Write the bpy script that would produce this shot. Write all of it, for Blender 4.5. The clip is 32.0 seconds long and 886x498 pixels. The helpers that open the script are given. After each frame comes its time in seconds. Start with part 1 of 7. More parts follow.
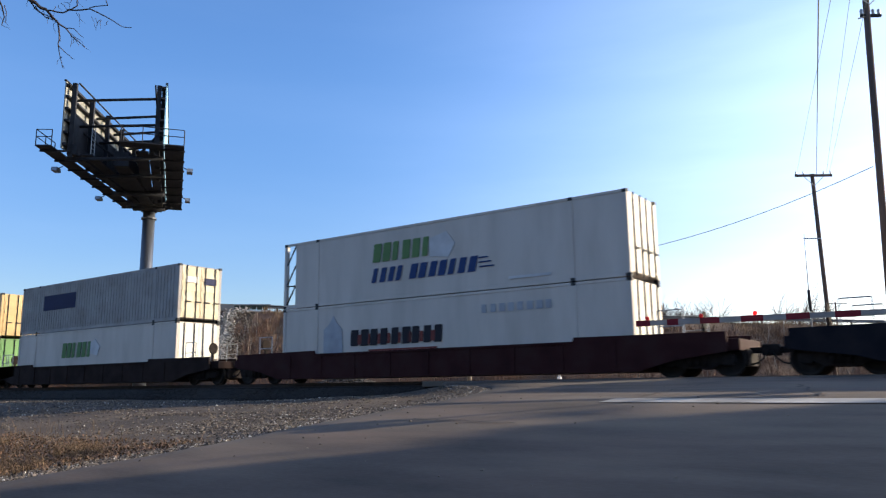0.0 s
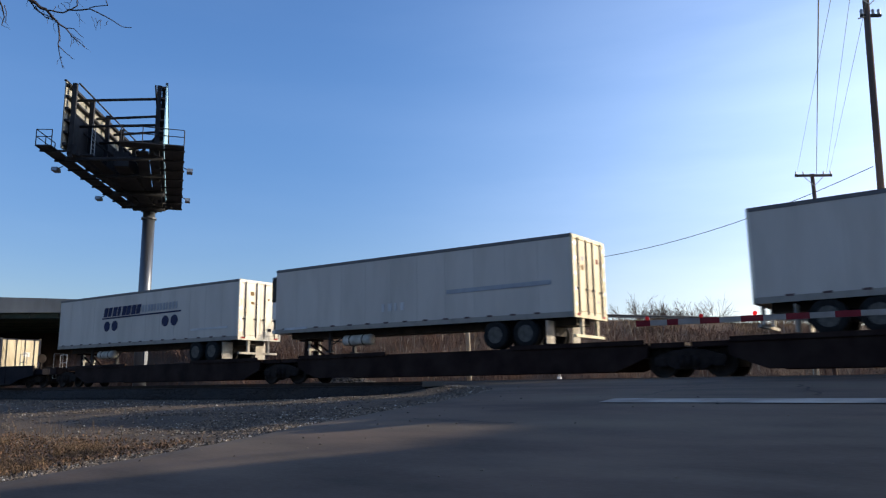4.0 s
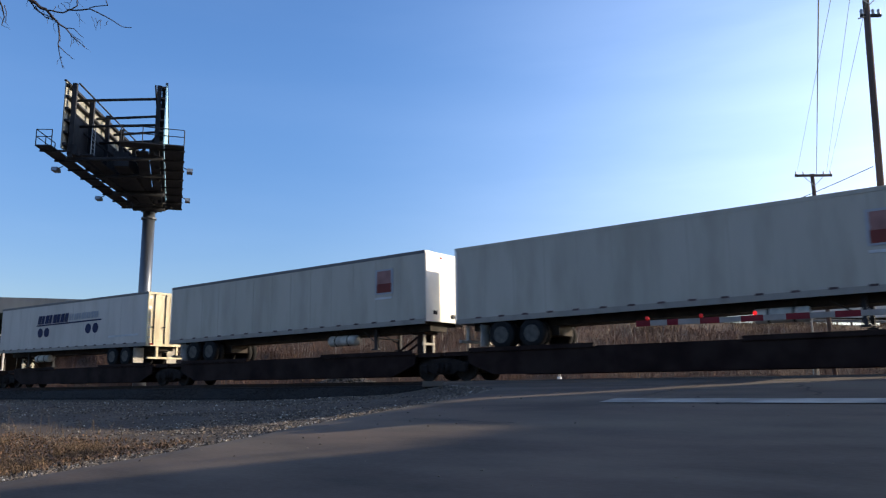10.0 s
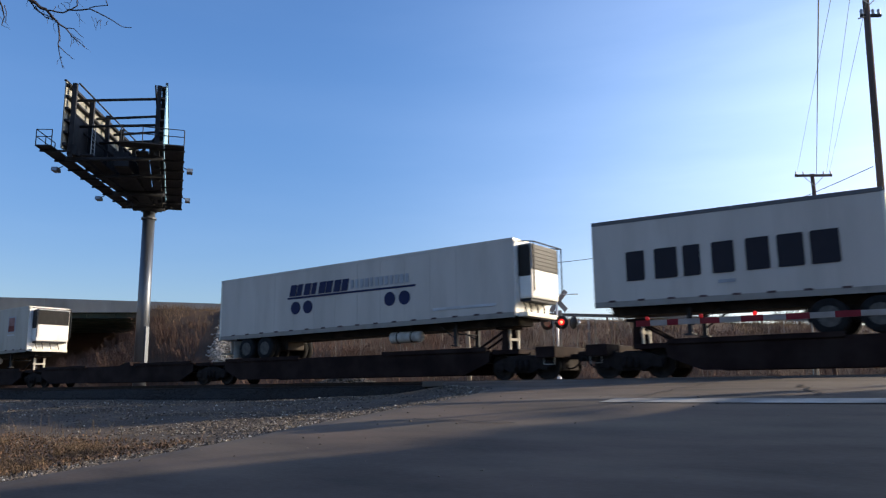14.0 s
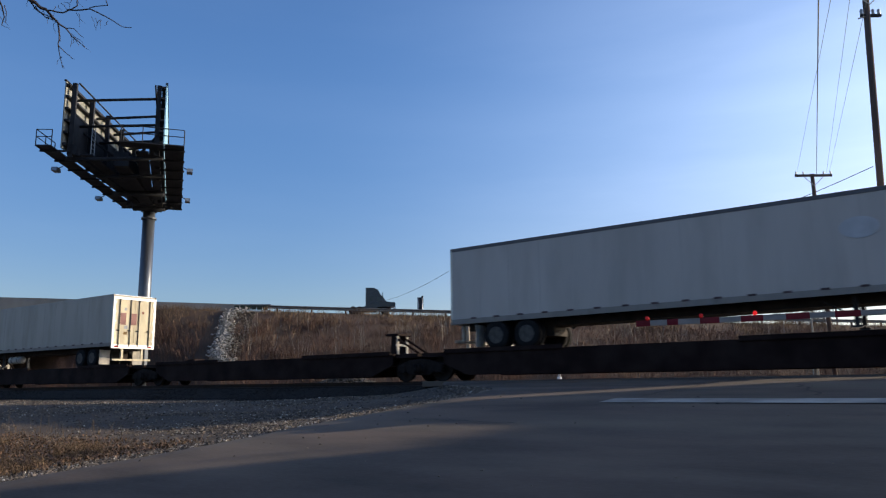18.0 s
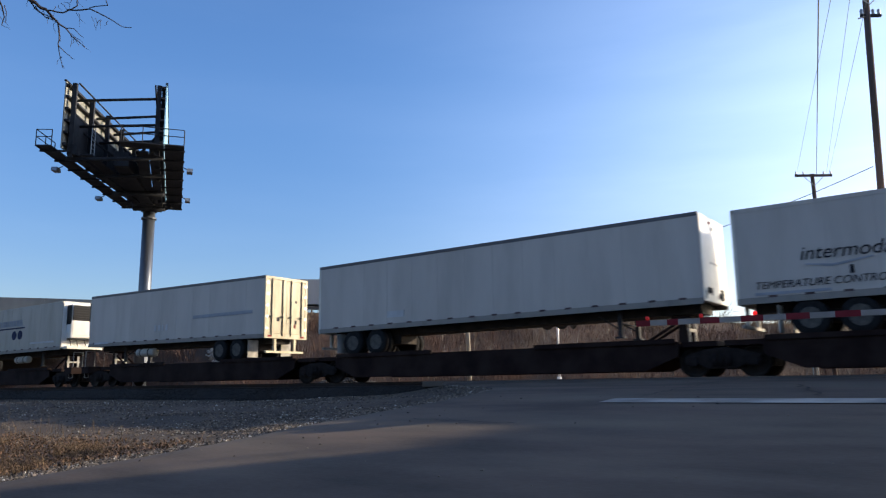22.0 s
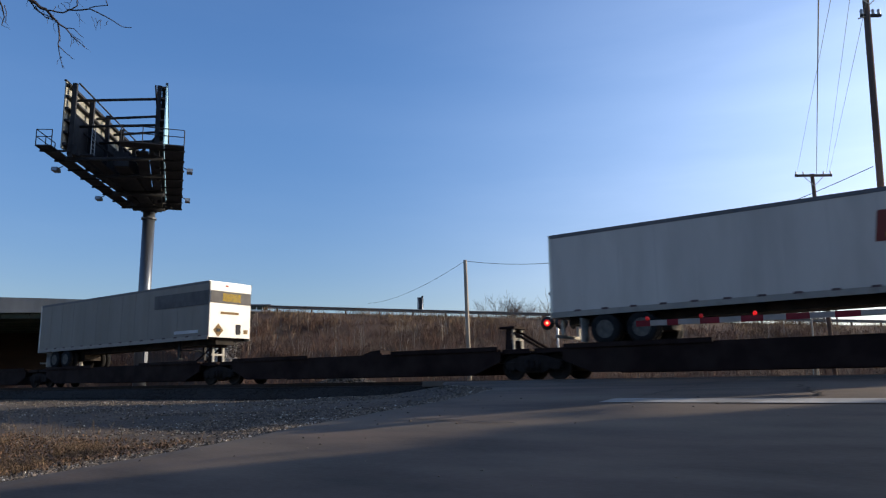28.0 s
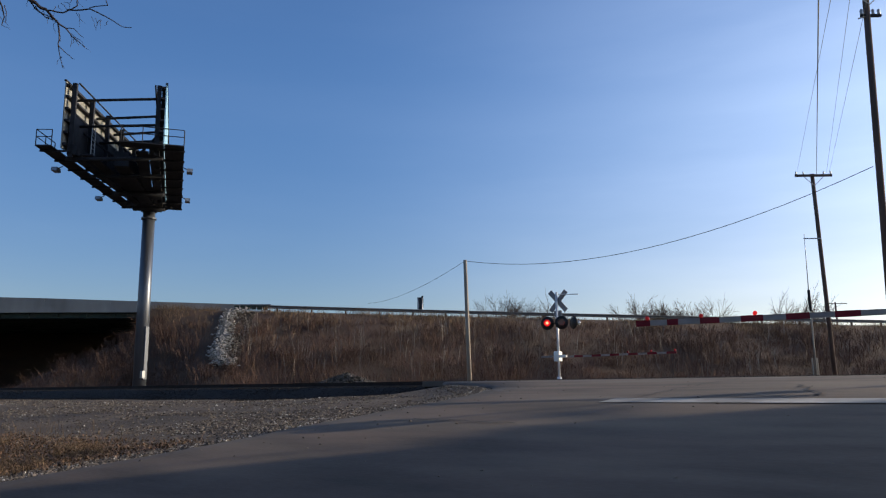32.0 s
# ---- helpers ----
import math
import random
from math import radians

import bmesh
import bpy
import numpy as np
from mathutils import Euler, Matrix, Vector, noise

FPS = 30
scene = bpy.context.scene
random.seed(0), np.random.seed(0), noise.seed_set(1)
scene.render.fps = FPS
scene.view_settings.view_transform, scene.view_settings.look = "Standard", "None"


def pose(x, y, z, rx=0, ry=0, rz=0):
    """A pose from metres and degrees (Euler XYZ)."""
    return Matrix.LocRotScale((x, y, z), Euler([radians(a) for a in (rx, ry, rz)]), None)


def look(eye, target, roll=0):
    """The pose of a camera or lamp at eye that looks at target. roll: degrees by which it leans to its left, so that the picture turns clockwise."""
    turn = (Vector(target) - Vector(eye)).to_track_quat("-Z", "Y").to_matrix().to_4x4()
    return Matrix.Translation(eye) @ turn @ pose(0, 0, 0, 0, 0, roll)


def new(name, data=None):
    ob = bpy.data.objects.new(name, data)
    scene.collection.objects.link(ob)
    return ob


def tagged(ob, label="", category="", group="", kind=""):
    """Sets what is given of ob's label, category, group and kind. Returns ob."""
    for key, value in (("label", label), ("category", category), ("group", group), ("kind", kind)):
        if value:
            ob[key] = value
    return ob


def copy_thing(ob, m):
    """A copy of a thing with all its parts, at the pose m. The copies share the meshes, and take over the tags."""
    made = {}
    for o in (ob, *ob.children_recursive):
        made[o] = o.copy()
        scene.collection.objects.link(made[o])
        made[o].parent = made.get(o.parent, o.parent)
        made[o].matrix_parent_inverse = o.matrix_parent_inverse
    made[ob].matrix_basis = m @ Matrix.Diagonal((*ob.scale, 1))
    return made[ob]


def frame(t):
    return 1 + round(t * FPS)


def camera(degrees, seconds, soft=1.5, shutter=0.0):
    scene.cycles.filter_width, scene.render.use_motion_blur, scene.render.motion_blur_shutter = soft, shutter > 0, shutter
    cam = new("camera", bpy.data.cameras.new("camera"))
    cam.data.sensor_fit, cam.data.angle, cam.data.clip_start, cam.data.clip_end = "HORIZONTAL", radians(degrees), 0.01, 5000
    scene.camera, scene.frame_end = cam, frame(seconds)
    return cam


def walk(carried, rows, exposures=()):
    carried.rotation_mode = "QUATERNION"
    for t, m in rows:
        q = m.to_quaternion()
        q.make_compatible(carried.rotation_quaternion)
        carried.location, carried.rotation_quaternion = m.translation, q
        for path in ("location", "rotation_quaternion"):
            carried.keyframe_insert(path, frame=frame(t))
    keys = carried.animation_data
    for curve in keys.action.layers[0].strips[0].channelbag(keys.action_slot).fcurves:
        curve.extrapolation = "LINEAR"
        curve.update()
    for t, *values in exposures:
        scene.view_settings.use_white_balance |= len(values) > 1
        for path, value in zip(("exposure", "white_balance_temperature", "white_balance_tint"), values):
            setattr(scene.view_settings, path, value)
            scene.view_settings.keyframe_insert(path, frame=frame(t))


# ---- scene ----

# x runs along the track to the east, y away from the camera, z = 0 is the rail top.
# ---- camera ----
EYE = (0.0, 0.0, -0.169)
YAW, PITCH = radians(35.768), radians(10.233)
AHEAD = Vector((-math.sin(YAW) * math.cos(PITCH), math.cos(YAW) * math.cos(PITCH), math.sin(PITCH)))
cam = camera(60.7, 32.0, soft=1.2, shutter=0.1)
EXPOSURE = [(t, stops, 6560, 10.6) for t, stops in ((0.0, 0.59), (0.5, 0.34), (1.0, 0.05), (2.0, 0.01), (3.0, 0.11), (6.0, 0.41), (7.0, 0.47), (8.0, 0.39), (9.0, 0.31), (10.0, 0.39), (13.0, 0.39), (14.0, 0.31), (16.0, 0.3), (17.0, 0.22), (18.0, 0.04), (19.0, 0.25), (20.0, -0.01), (21.0, 0.21), (22.0, 0.36), (24.0, 0.34), (25.0, 0.29), (27.0, 0.14), (28.0, 0.06), (29.0, -0.01), (30.0, -0.06), (32.0, -0.16))]
STILL = look(EYE, Vector(EYE) + AHEAD * 50, roll=-0.668)
walk(cam, [(0.0, STILL), (32.0, STILL)], exposures=EXPOSURE)

# ---- light ----
SUN_AZ, SUN_EL = radians(40.0), radians(17.0)
world = bpy.data.worlds.new("sky")
scene.world = world
world.use_nodes = True
wn = world.node_tree
sky = wn.nodes.new("ShaderNodeTexSky")
sky.sky_type = "NISHITA"
sky.sun_disc = False
sky.sun_elevation, sky.sun_rotation = SUN_EL, SUN_AZ
sky.air_density, sky.dust_density, sky.ozone_density = 1.0, 1.4, 3.5
wn.nodes["Background"].inputs["Strength"].default_value = 0.15
# a bright hazy veil of thin cirrus, thicker towards the sun's side of the sky, warmer and denser near the horizon
def sky_math(op, a, b=None):
    n = wn.nodes.new("ShaderNodeMath")
    n.operation = op
    for sock, val in zip(n.inputs, (a, b)):
        if val is None:
            continue
        if hasattr(val, "links"):
            wn.links.new(val, sock)
        else:
            sock.default_value = val
    return n.outputs[0]


def sky_range(src, lo, hi, a, b, smooth=True):
    n = wn.nodes.new("ShaderNodeMapRange")
    n.interpolation_type = "SMOOTHSTEP" if smooth else "LINEAR"
    for key, val in (("From Min", lo), ("From Max", hi), ("To Min", a), ("To Max", b)):
        n.inputs[key].default_value = val
    wn.links.new(src, n.inputs["Value"])
    return n.outputs["Result"]


def sky_mix(kind, factor, a, b):
    n = wn.nodes.new("ShaderNodeMix")
    n.data_type, n.blend_type, n.clamp_result = "RGBA", kind, False
    for sock, val in ((n.inputs["Factor"], factor), (n.inputs["A"], a), (n.inputs["B"], b)):
        if hasattr(val, "links"):
            wn.links.new(val, sock)
        else:
            sock.default_value = val
    return n.outputs["Result"]


geo = wn.nodes.new("ShaderNodeTexCoord")
toward = wn.nodes.new("ShaderNodeVectorMath")
toward.operation = "DOT_PRODUCT"
toward.inputs[1].default_value = (math.sin(SUN_AZ), math.cos(SUN_AZ), -0.15)
wn.links.new(geo.outputs["Generated"], toward.inputs[0])
axes = wn.nodes.new("ShaderNodeSeparateXYZ")
wn.links.new(geo.outputs["Generated"], axes.inputs[0])
up = axes.outputs["Z"]
near_sun = sky_math("MAXIMUM", toward.outputs["Value"], 0.0)
veil = sky_math("ADD", sky_math("MULTIPLY", sky_math("MULTIPLY", near_sun, near_sun), 4.9), 0.27)
wisp_map = wn.nodes.new("ShaderNodeMapping")
wisp_map.inputs["Rotation"].default_value = (0.0, 0.16, 0.6)
wisp_map.inputs["Scale"].default_value = (1.0, 1.0, 6.0)
wn.links.new(geo.outputs["Generated"], wisp_map.inputs["Vector"])
wisp = wn.nodes.new("ShaderNodeTexNoise")
wisp.inputs["Scale"].default_value, wisp.inputs["Detail"].default_value, wisp.inputs["Roughness"].default_value = 1.5, 5.0, 0.55
wn.links.new(wisp_map.outputs[0], wisp.inputs["Vector"])
amount = sky_math("MULTIPLY", veil, sky_range(wisp.outputs["Fac"], 0.35, 0.75, 0.8, 1.2))
# the cirrus sheet ends upwards along a soft ragged edge
edge = sky_math("ADD", up, sky_math("MULTIPLY", sky_math("SUBTRACT", wisp.outputs["Fac"], 0.5), 0.16))
sheet = sky_math("MULTIPLY", sky_range(edge, 0.325, 0.385, 1.0, 0.0), sky_range(up, 0.2, 0.33, 0.25, 1.0))
amount = sky_math("MULTIPLY", amount, sky_range(up, 0.36, 0.52, 1.0, 0.85))
amount = sky_math("ADD", amount, sky_math("MULTIPLY", sheet, sky_math("MULTIPLY", sky_math("MULTIPLY", near_sun, near_sun), 1.7)))
haze = sky_math("MULTIPLY", sky_range(up, 0.0, 0.32, 1.0, 0.0), sky_math("ADD", sky_math("MULTIPLY", near_sun, 0.55), 0.08))
amount = sky_math("ADD", amount, haze)
# opposite the sun the low sky is dusky and pinkish
against = sky_math("MAXIMUM", sky_math("MULTIPLY", toward.outputs["Value"], -1.0), 0.0)
against = sky_math("MULTIPLY", against, sky_range(against, 0.15, 0.6, 0.0, 1.0))
dusk = sky_math("MULTIPLY", against, sky_range(up, 0.0, 0.7, 1.0, 0.3))
amount = sky_math("ADD", amount, sky_math("MULTIPLY", dusk, 0.45))
tint = sky_mix("MIX", sky_range(up, 0.02, 0.34, 1.0, 0.0), (0.94, 1.0, 1.03, 1), (1.10, 0.92, 0.78, 1))
white = wn.nodes.new("ShaderNodeVectorMath")
white.operation = "SCALE"
wn.links.new(tint, white.inputs[0])
wn.links.new(amount, white.inputs["Scale"])
vivid = wn.nodes.new("ShaderNodeHueSaturation")
vivid.inputs["Hue"].default_value, vivid.inputs["Saturation"].default_value = 0.507, 1.22
wn.links.new(sky.outputs[0], vivid.inputs["Color"])
deep = sky_mix("MULTIPLY", 1.0, vivid.outputs[0], sky_mix("MIX", sky_range(up, 0.08, 0.45, 0.0, 1.0), (0.98, 0.98, 1.06, 1), (1.13, 1.18, 1.22, 1)))
deep = sky_mix("MULTIPLY", 1.0, deep, sky_mix("MIX", dusk, (1, 1, 1, 1), (1.02, 0.80, 0.70, 1)))
total = sky_mix("ADD", 1.0, deep, white.outputs[0])
# the clear dark sky overhead
clear = sky_mix("MIX", sky_range(up, 0.5, 0.95, 0.0, 1.0), (1, 1, 1, 1), (0.58, 0.50, 0.45, 1))
overhead = sky_mix("MULTIPLY", 1.0, total, clear)
wn.links.new(overhead, wn.nodes["Background"].inputs["Color"])
sun = new("sun", bpy.data.lights.new("sun", "SUN"))
sun.data.energy, sun.data.angle, sun.data.color = 5.0, radians(0.53), (1.0, 0.83, 0.60)
sun.matrix_basis = look((60, 70, 40), Vector((60, 70, 40)) - Vector((math.sin(SUN_AZ) * math.cos(SUN_EL), math.cos(SUN_AZ) * math.cos(SUN_EL), math.sin(SUN_EL))))

# ---- materials ----
def mat(name, color, rough=0.6, metal=0.0, vary=0.15, scale=2.0, fine=40.0, bump=0.0, dirt=None, dirt_amount=0.0,
        dirt_scale=1.2, stretch=(1, 1, 1), island=0.0, per_object=0.0, coat=0.0, emit=None, emit_strength=0.0, spec=0.5):
    """A paint or surface with broad and fine variation, streaks of dirt and relief."""
    m = bpy.data.materials.new(name)
    m.use_nodes = True
    nt = m.node_tree
    b = nt.nodes["Principled BSDF"]
    co = nt.nodes.new("ShaderNodeTexCoord")
    mp = nt.nodes.new("ShaderNodeMapping")
    mp.inputs["Scale"].default_value = stretch
    nt.links.new(co.outputs["Object"], mp.inputs["Vector"])
    def noise_node(s, detail):
        n = nt.nodes.new("ShaderNodeTexNoise")
        n.inputs["Scale"].default_value, n.inputs["Detail"].default_value = s, detail
        nt.links.new(mp.outputs[0], n.inputs["Vector"])
        return n
    big, small = noise_node(scale, 4.0), noise_node(fine, 3.0)
    def mixer(kind, factor, a, bb):
        x = nt.nodes.new("ShaderNodeMix")
        x.data_type, x.blend_type = "RGBA", kind
        for sock, val in ((x.inputs["Factor"], factor), (x.inputs["A"], a), (x.inputs["B"], bb)):
            if hasattr(val, "links"):
                nt.links.new(val, sock)
            else:
                sock.default_value = val
        return x.outputs["Result"]
    def ramp(src, lo, hi, a, bb):
        r = nt.nodes.new("ShaderNodeMapRange")
        for k, val in zip(("From Min", "From Max", "To Min", "To Max"), (lo, hi, a, bb)):
            r.inputs[k].default_value = val
        nt.links.new(src, r.inputs["Value"])
        return r.outputs["Result"]
    dark = tuple(c * (1 - 1.6 * vary) for c in color) + (1,)
    light = tuple(min(1, c * (1 + 1.0 * vary)) for c in color) + (1,)
    col = mixer("MIX", ramp(big.outputs["Fac"], 0.3, 0.7, 0, 1), dark, light)
    col = mixer("MULTIPLY", 0.5, col, mixer("MIX", small.outputs["Fac"], (1 - vary, 1 - vary, 1 - vary, 1), (1, 1, 1, 1)))
    if dirt:
        dn = noise_node(dirt_scale, 6.0)
        col = mixer("MIX", ramp(dn.outputs["Fac"], 0.45, 0.75, 0, dirt_amount), col, dirt + (1,))
    if island or per_object:
        src = nt.nodes.new("ShaderNodeNewGeometry").outputs["Random Per Island"] if island else nt.nodes.new("ShaderNodeObjectInfo").outputs["Random"]
        k = island or per_object
        hv = nt.nodes.new("ShaderNodeHueSaturation")
        nt.links.new(ramp(src, 0, 1, 1 - k, 1 + k), hv.inputs["Value"])
        nt.links.new(col, hv.inputs["Color"])
        col = hv.outputs["Color"]
    nt.links.new(col, b.inputs["Base Color"])
    b.inputs["Metallic"].default_value = metal
    nt.links.new(ramp(small.outputs["Fac"], 0.2, 0.8, max(0.04, rough - 0.1), min(1, rough + 0.1)), b.inputs["Roughness"])
    b.inputs["Coat Weight"].default_value = coat
    b.inputs["Specular IOR Level"].default_value = spec
    if bump:
        bn = nt.nodes.new("ShaderNodeBump")
        bn.inputs["Strength"].default_value, bn.inputs["Distance"].default_value = 0.6, bump
        nt.links.new(small.outputs["Fac"], bn.inputs["Height"])
        nt.links.new(bn.outputs[0], b.inputs["Normal"])
    if emit:
        b.inputs["Emission Color"].default_value = emit + (1,)
        b.inputs["Emission Strength"].default_value = emit_strength
    return m


GRIME = (0.12, 0.10, 0.08)
M = {}
# body paints are lowered: the shade on the long sides is in the colour
M["white"] = mat("shaded_white_trailer_paint", (0.505, 0.462, 0.425), 0.5, vary=0.07, scale=0.5, fine=9, dirt=(0.22, 0.19, 0.155), dirt_amount=0.28, dirt_scale=0.9, stretch=(1.6, 1, 0.4))
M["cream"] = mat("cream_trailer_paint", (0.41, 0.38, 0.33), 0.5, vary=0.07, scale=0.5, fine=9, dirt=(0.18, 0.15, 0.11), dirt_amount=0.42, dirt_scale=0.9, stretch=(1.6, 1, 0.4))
M["drab"] = mat("drab_grey_trailer_paint", (0.19, 0.172, 0.155), 0.55, vary=0.1, scale=0.5, fine=9, dirt=(0.16, 0.13, 0.10), dirt_amount=0.5, dirt_scale=0.9, stretch=(1.6, 1, 0.4))
# brighter than the body paint: sun on the end doors is in the colour
M["door_white"] = mat("sunlit_weathered_white_doors", (0.78, 0.75, 0.66), 0.5, vary=0.1, scale=1.5, fine=20, dirt=(0.30, 0.22, 0.13), dirt_amount=0.45, dirt_scale=2.2, stretch=(1, 1, 0.35))
# grimy doors with the yellow of low sunlight put into the colour
M["door_yellow"] = mat("grimy_sunlit_yellow_doors", (0.62, 0.55, 0.38), 0.55, vary=0.15, scale=1.5, fine=20, dirt=(0.22, 0.15, 0.08), dirt_amount=0.5, dirt_scale=2.0, stretch=(1, 1, 0.35))
M["grey_box"] = mat("grey_container_paint", (0.30, 0.29, 0.29), 0.6, vary=0.1, scale=0.7, fine=12, dirt=GRIME, dirt_amount=0.4)
M["navy_box"] = mat("navy_container_paint", (0.009, 0.012, 0.030), 0.5, vary=0.15, scale=0.7, fine=12, dirt=(0.03, 0.03, 0.04), dirt_amount=0.2, spec=0.12)
M["orange_box"] = mat("orange_container_paint", (0.60, 0.42, 0.20), 0.55, vary=0.1, scale=0.7, dirt=GRIME, dirt_amount=0.3)
M["green_box"] = mat("green_container_paint", (0.12, 0.30, 0.10), 0.55, vary=0.1, scale=0.7, dirt=GRIME, dirt_amount=0.3)
M["rail_dirty"] = mat("road_grimed_rail", (0.34, 0.31, 0.28), 0.7, vary=0.2, scale=1.5, fine=15, dirt=(0.06, 0.055, 0.05), dirt_amount=0.6, dirt_scale=1.5, spec=0.2)
M["alu"] = mat("dull_aluminium", (0.55, 0.55, 0.56), 0.42, 0.8, vary=0.1, scale=3, fine=30)
M["rail_dark"] = mat("dark_top_rail", (0.10, 0.10, 0.11), 0.5, 0.4, vary=0.1, scale=2)
M["black"] = mat("black_underframe", (0.03, 0.027, 0.026), 0.7, vary=0.25, scale=2, dirt=(0.08, 0.06, 0.045), dirt_amount=0.5, spec=0.12)
M["rubber"] = mat("tyre_rubber", (0.018, 0.018, 0.019), 0.9, vary=0.2, scale=6, bump=0.004, spec=0.12)
M["rim"] = mat("grimy_steel_rim", (0.10, 0.094, 0.086), 0.8, 0.0, vary=0.2, scale=8, spec=0.12)
M["chrome"] = mat("bright_metal", (0.75, 0.75, 0.74), 0.25, 0.9, vary=0.08, scale=5)
M["mudflap"] = mat("pale_mudflap", (0.7, 0.7, 0.68), 0.6, vary=0.1)
M["grimy_flap"] = mat("grimy_mudflap", (0.5, 0.475, 0.43), 0.8, vary=0.25, scale=3, dirt=(0.08, 0.07, 0.06), dirt_amount=0.5, spec=0.15)
M["tape_dark"] = mat("dirty_reflective_tape", (0.11, 0.075, 0.075), 0.7, vary=0.3, scale=2, spec=0.2)
M["band_dark"] = mat("dark_grey_band_vinyl", (0.11, 0.108, 0.112), 0.7, vary=0.15, spec=0.2)
M["grille"] = mat("black_grille", (0.015, 0.015, 0.017), 0.35, vary=0.2, scale=10, spec=0.12)
# also the noses, left brighter than the sides to stand for sunlight
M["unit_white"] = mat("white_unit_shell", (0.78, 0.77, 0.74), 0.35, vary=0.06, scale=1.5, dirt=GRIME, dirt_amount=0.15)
M["unit_red"] = mat("red_unit_shell", (0.16, 0.006, 0.010), 0.6, vary=0.1, scale=1.5, spec=0.12)
M["car_brown"] = mat("brown_railcar_paint", (0.024, 0.013, 0.012), 0.8, vary=0.3, scale=1.2, dirt=(0.026, 0.021, 0.018), dirt_amount=0.6, spec=0.12)
M["car_maroon"] = mat("maroon_railcar_paint", (0.040, 0.011, 0.012), 0.75, vary=0.2, scale=1.2, dirt=(0.026, 0.021, 0.018), dirt_amount=0.5, spec=0.12)
M["car_blue"] = mat("dark_blue_railcar_paint", (0.010, 0.010, 0.016), 0.75, vary=0.2, scale=1.2, dirt=(0.03, 0.022, 0.019), dirt_amount=0.5, spec=0.12)
M["truck_iron"] = mat("grimy_cast_iron", (0.022, 0.017, 0.016), 0.8, vary=0.3, scale=4, bump=0.003, spec=0.12)
M["wheel_steel"] = mat("railway_wheel_steel", (0.022, 0.018, 0.016), 0.65, 0.0, vary=0.3, scale=4, spec=0.12)
M["ink_navy"] = mat("navy_vinyl", (0.017, 0.024, 0.075), 0.7, vary=0.06, spec=0.2)
M["ink_blue"] = mat("blue_vinyl", (0.022, 0.05, 0.15), 0.7, vary=0.06, spec=0.2)
M["ink_black"] = mat("black_vinyl", (0.02, 0.02, 0.028), 0.7, vary=0.06, spec=0.2)
M["ink_green"] = mat("green_vinyl", (0.11, 0.21, 0.085), 0.7, vary=0.06, spec=0.2)
M["ink_grey"] = mat("faded_grey_vinyl", (0.34, 0.36, 0.40), 0.7, vary=0.1, spec=0.2)
M["ink_pale"] = mat("faint_grey_vinyl", (0.52, 0.53, 0.55), 0.7, vary=0.1, spec=0.2)
M["ink_red"] = mat("red_vinyl", (0.5, 0.03, 0.04), 0.7, vary=0.06, spec=0.2)
M["ink_faded_red"] = mat("faded_red_vinyl", (0.30, 0.16, 0.15), 0.7, vary=0.15, spec=0.2)
M["ink_brick"] = mat("brick_red_vinyl", (0.17, 0.042, 0.036), 0.7, vary=0.06, spec=0.2)
M["ink_yellow"] = mat("yellow_vinyl", (0.42, 0.29, 0.03), 0.7, vary=0.06, spec=0.2)
M["ink_olive"] = mat("olive_gold_vinyl", (0.19, 0.12, 0.05), 0.7, vary=0.06, spec=0.2)
M["ink_white"] = mat("white_vinyl", (0.75, 0.75, 0.75), 0.7, vary=0.05, spec=0.2)
M["ink_dim"] = mat("dim_white_vinyl", (0.30, 0.31, 0.34), 0.7, vary=0.1, spec=0.2)
M["tank"] = mat("scuffed_tank_cladding", (0.40, 0.41, 0.43), 0.5, 0.15, vary=0.2, scale=1.3, fine=8, dirt=(0.13, 0.115, 0.10), dirt_amount=0.7, stretch=(1, 1, 0.4))
M["tank_frame"] = mat("dark_blue_frame_paint", (0.02, 0.025, 0.05), 0.5, vary=0.15, scale=3)

M["asphalt"] = mat("worn_asphalt", (0.088, 0.062, 0.047), 0.88, vary=0.32, scale=1.1, fine=26, bump=0.003, dirt=(0.14, 0.112, 0.085), dirt_amount=0.85, dirt_scale=0.42, stretch=(0.45, 1, 1))
M["dirt"] = mat("gravelly_dirt", (0.085, 0.064, 0.048), 0.95, vary=0.35, scale=0.5, fine=38, bump=0.03, dirt=(0.042, 0.033, 0.025), dirt_amount=0.8, dirt_scale=0.3)
M["stone"] = mat("ballast_stone", (0.13, 0.105, 0.082), 0.85, vary=0.15, scale=6, fine=50, bump=0.004, island=0.75)
# near-black because the shade along the track is put into the colour
M["ballast"] = mat("shade_darkened_ballast", (0.024, 0.019, 0.016), 0.95, vary=0.25, scale=1.5, fine=30, bump=0.03)
M["riprap"] = mat("pale_riprap_stone", (0.36, 0.34, 0.305), 0.85, vary=0.15, scale=3, fine=30, bump=0.01, island=0.4)
M["grass"] = mat("dry_grass", (0.175, 0.112, 0.06), 0.85, vary=0.45, scale=0.7, island=0.5)
M["leaves"] = mat("dead_leaves", (0.15, 0.088, 0.05), 0.8, vary=0.2, scale=3.0, island=0.55)
M["brush"] = mat("leafless_brush", (0.15, 0.084, 0.058), 0.9, vary=0.3, scale=0.22, fine=2.0, island=0.35)
M["tan_grass"] = mat("tall_tan_grass", (0.25, 0.165, 0.095), 0.9, vary=0.25, scale=0.3, fine=3.0, island=0.35)
M["bank"] = mat("winter_bank_soil", (0.095, 0.055, 0.036), 0.95, vary=0.25, scale=0.18, fine=6, bump=0.08, dirt=(0.15, 0.105, 0.06), dirt_amount=0.6, dirt_scale=0.12)
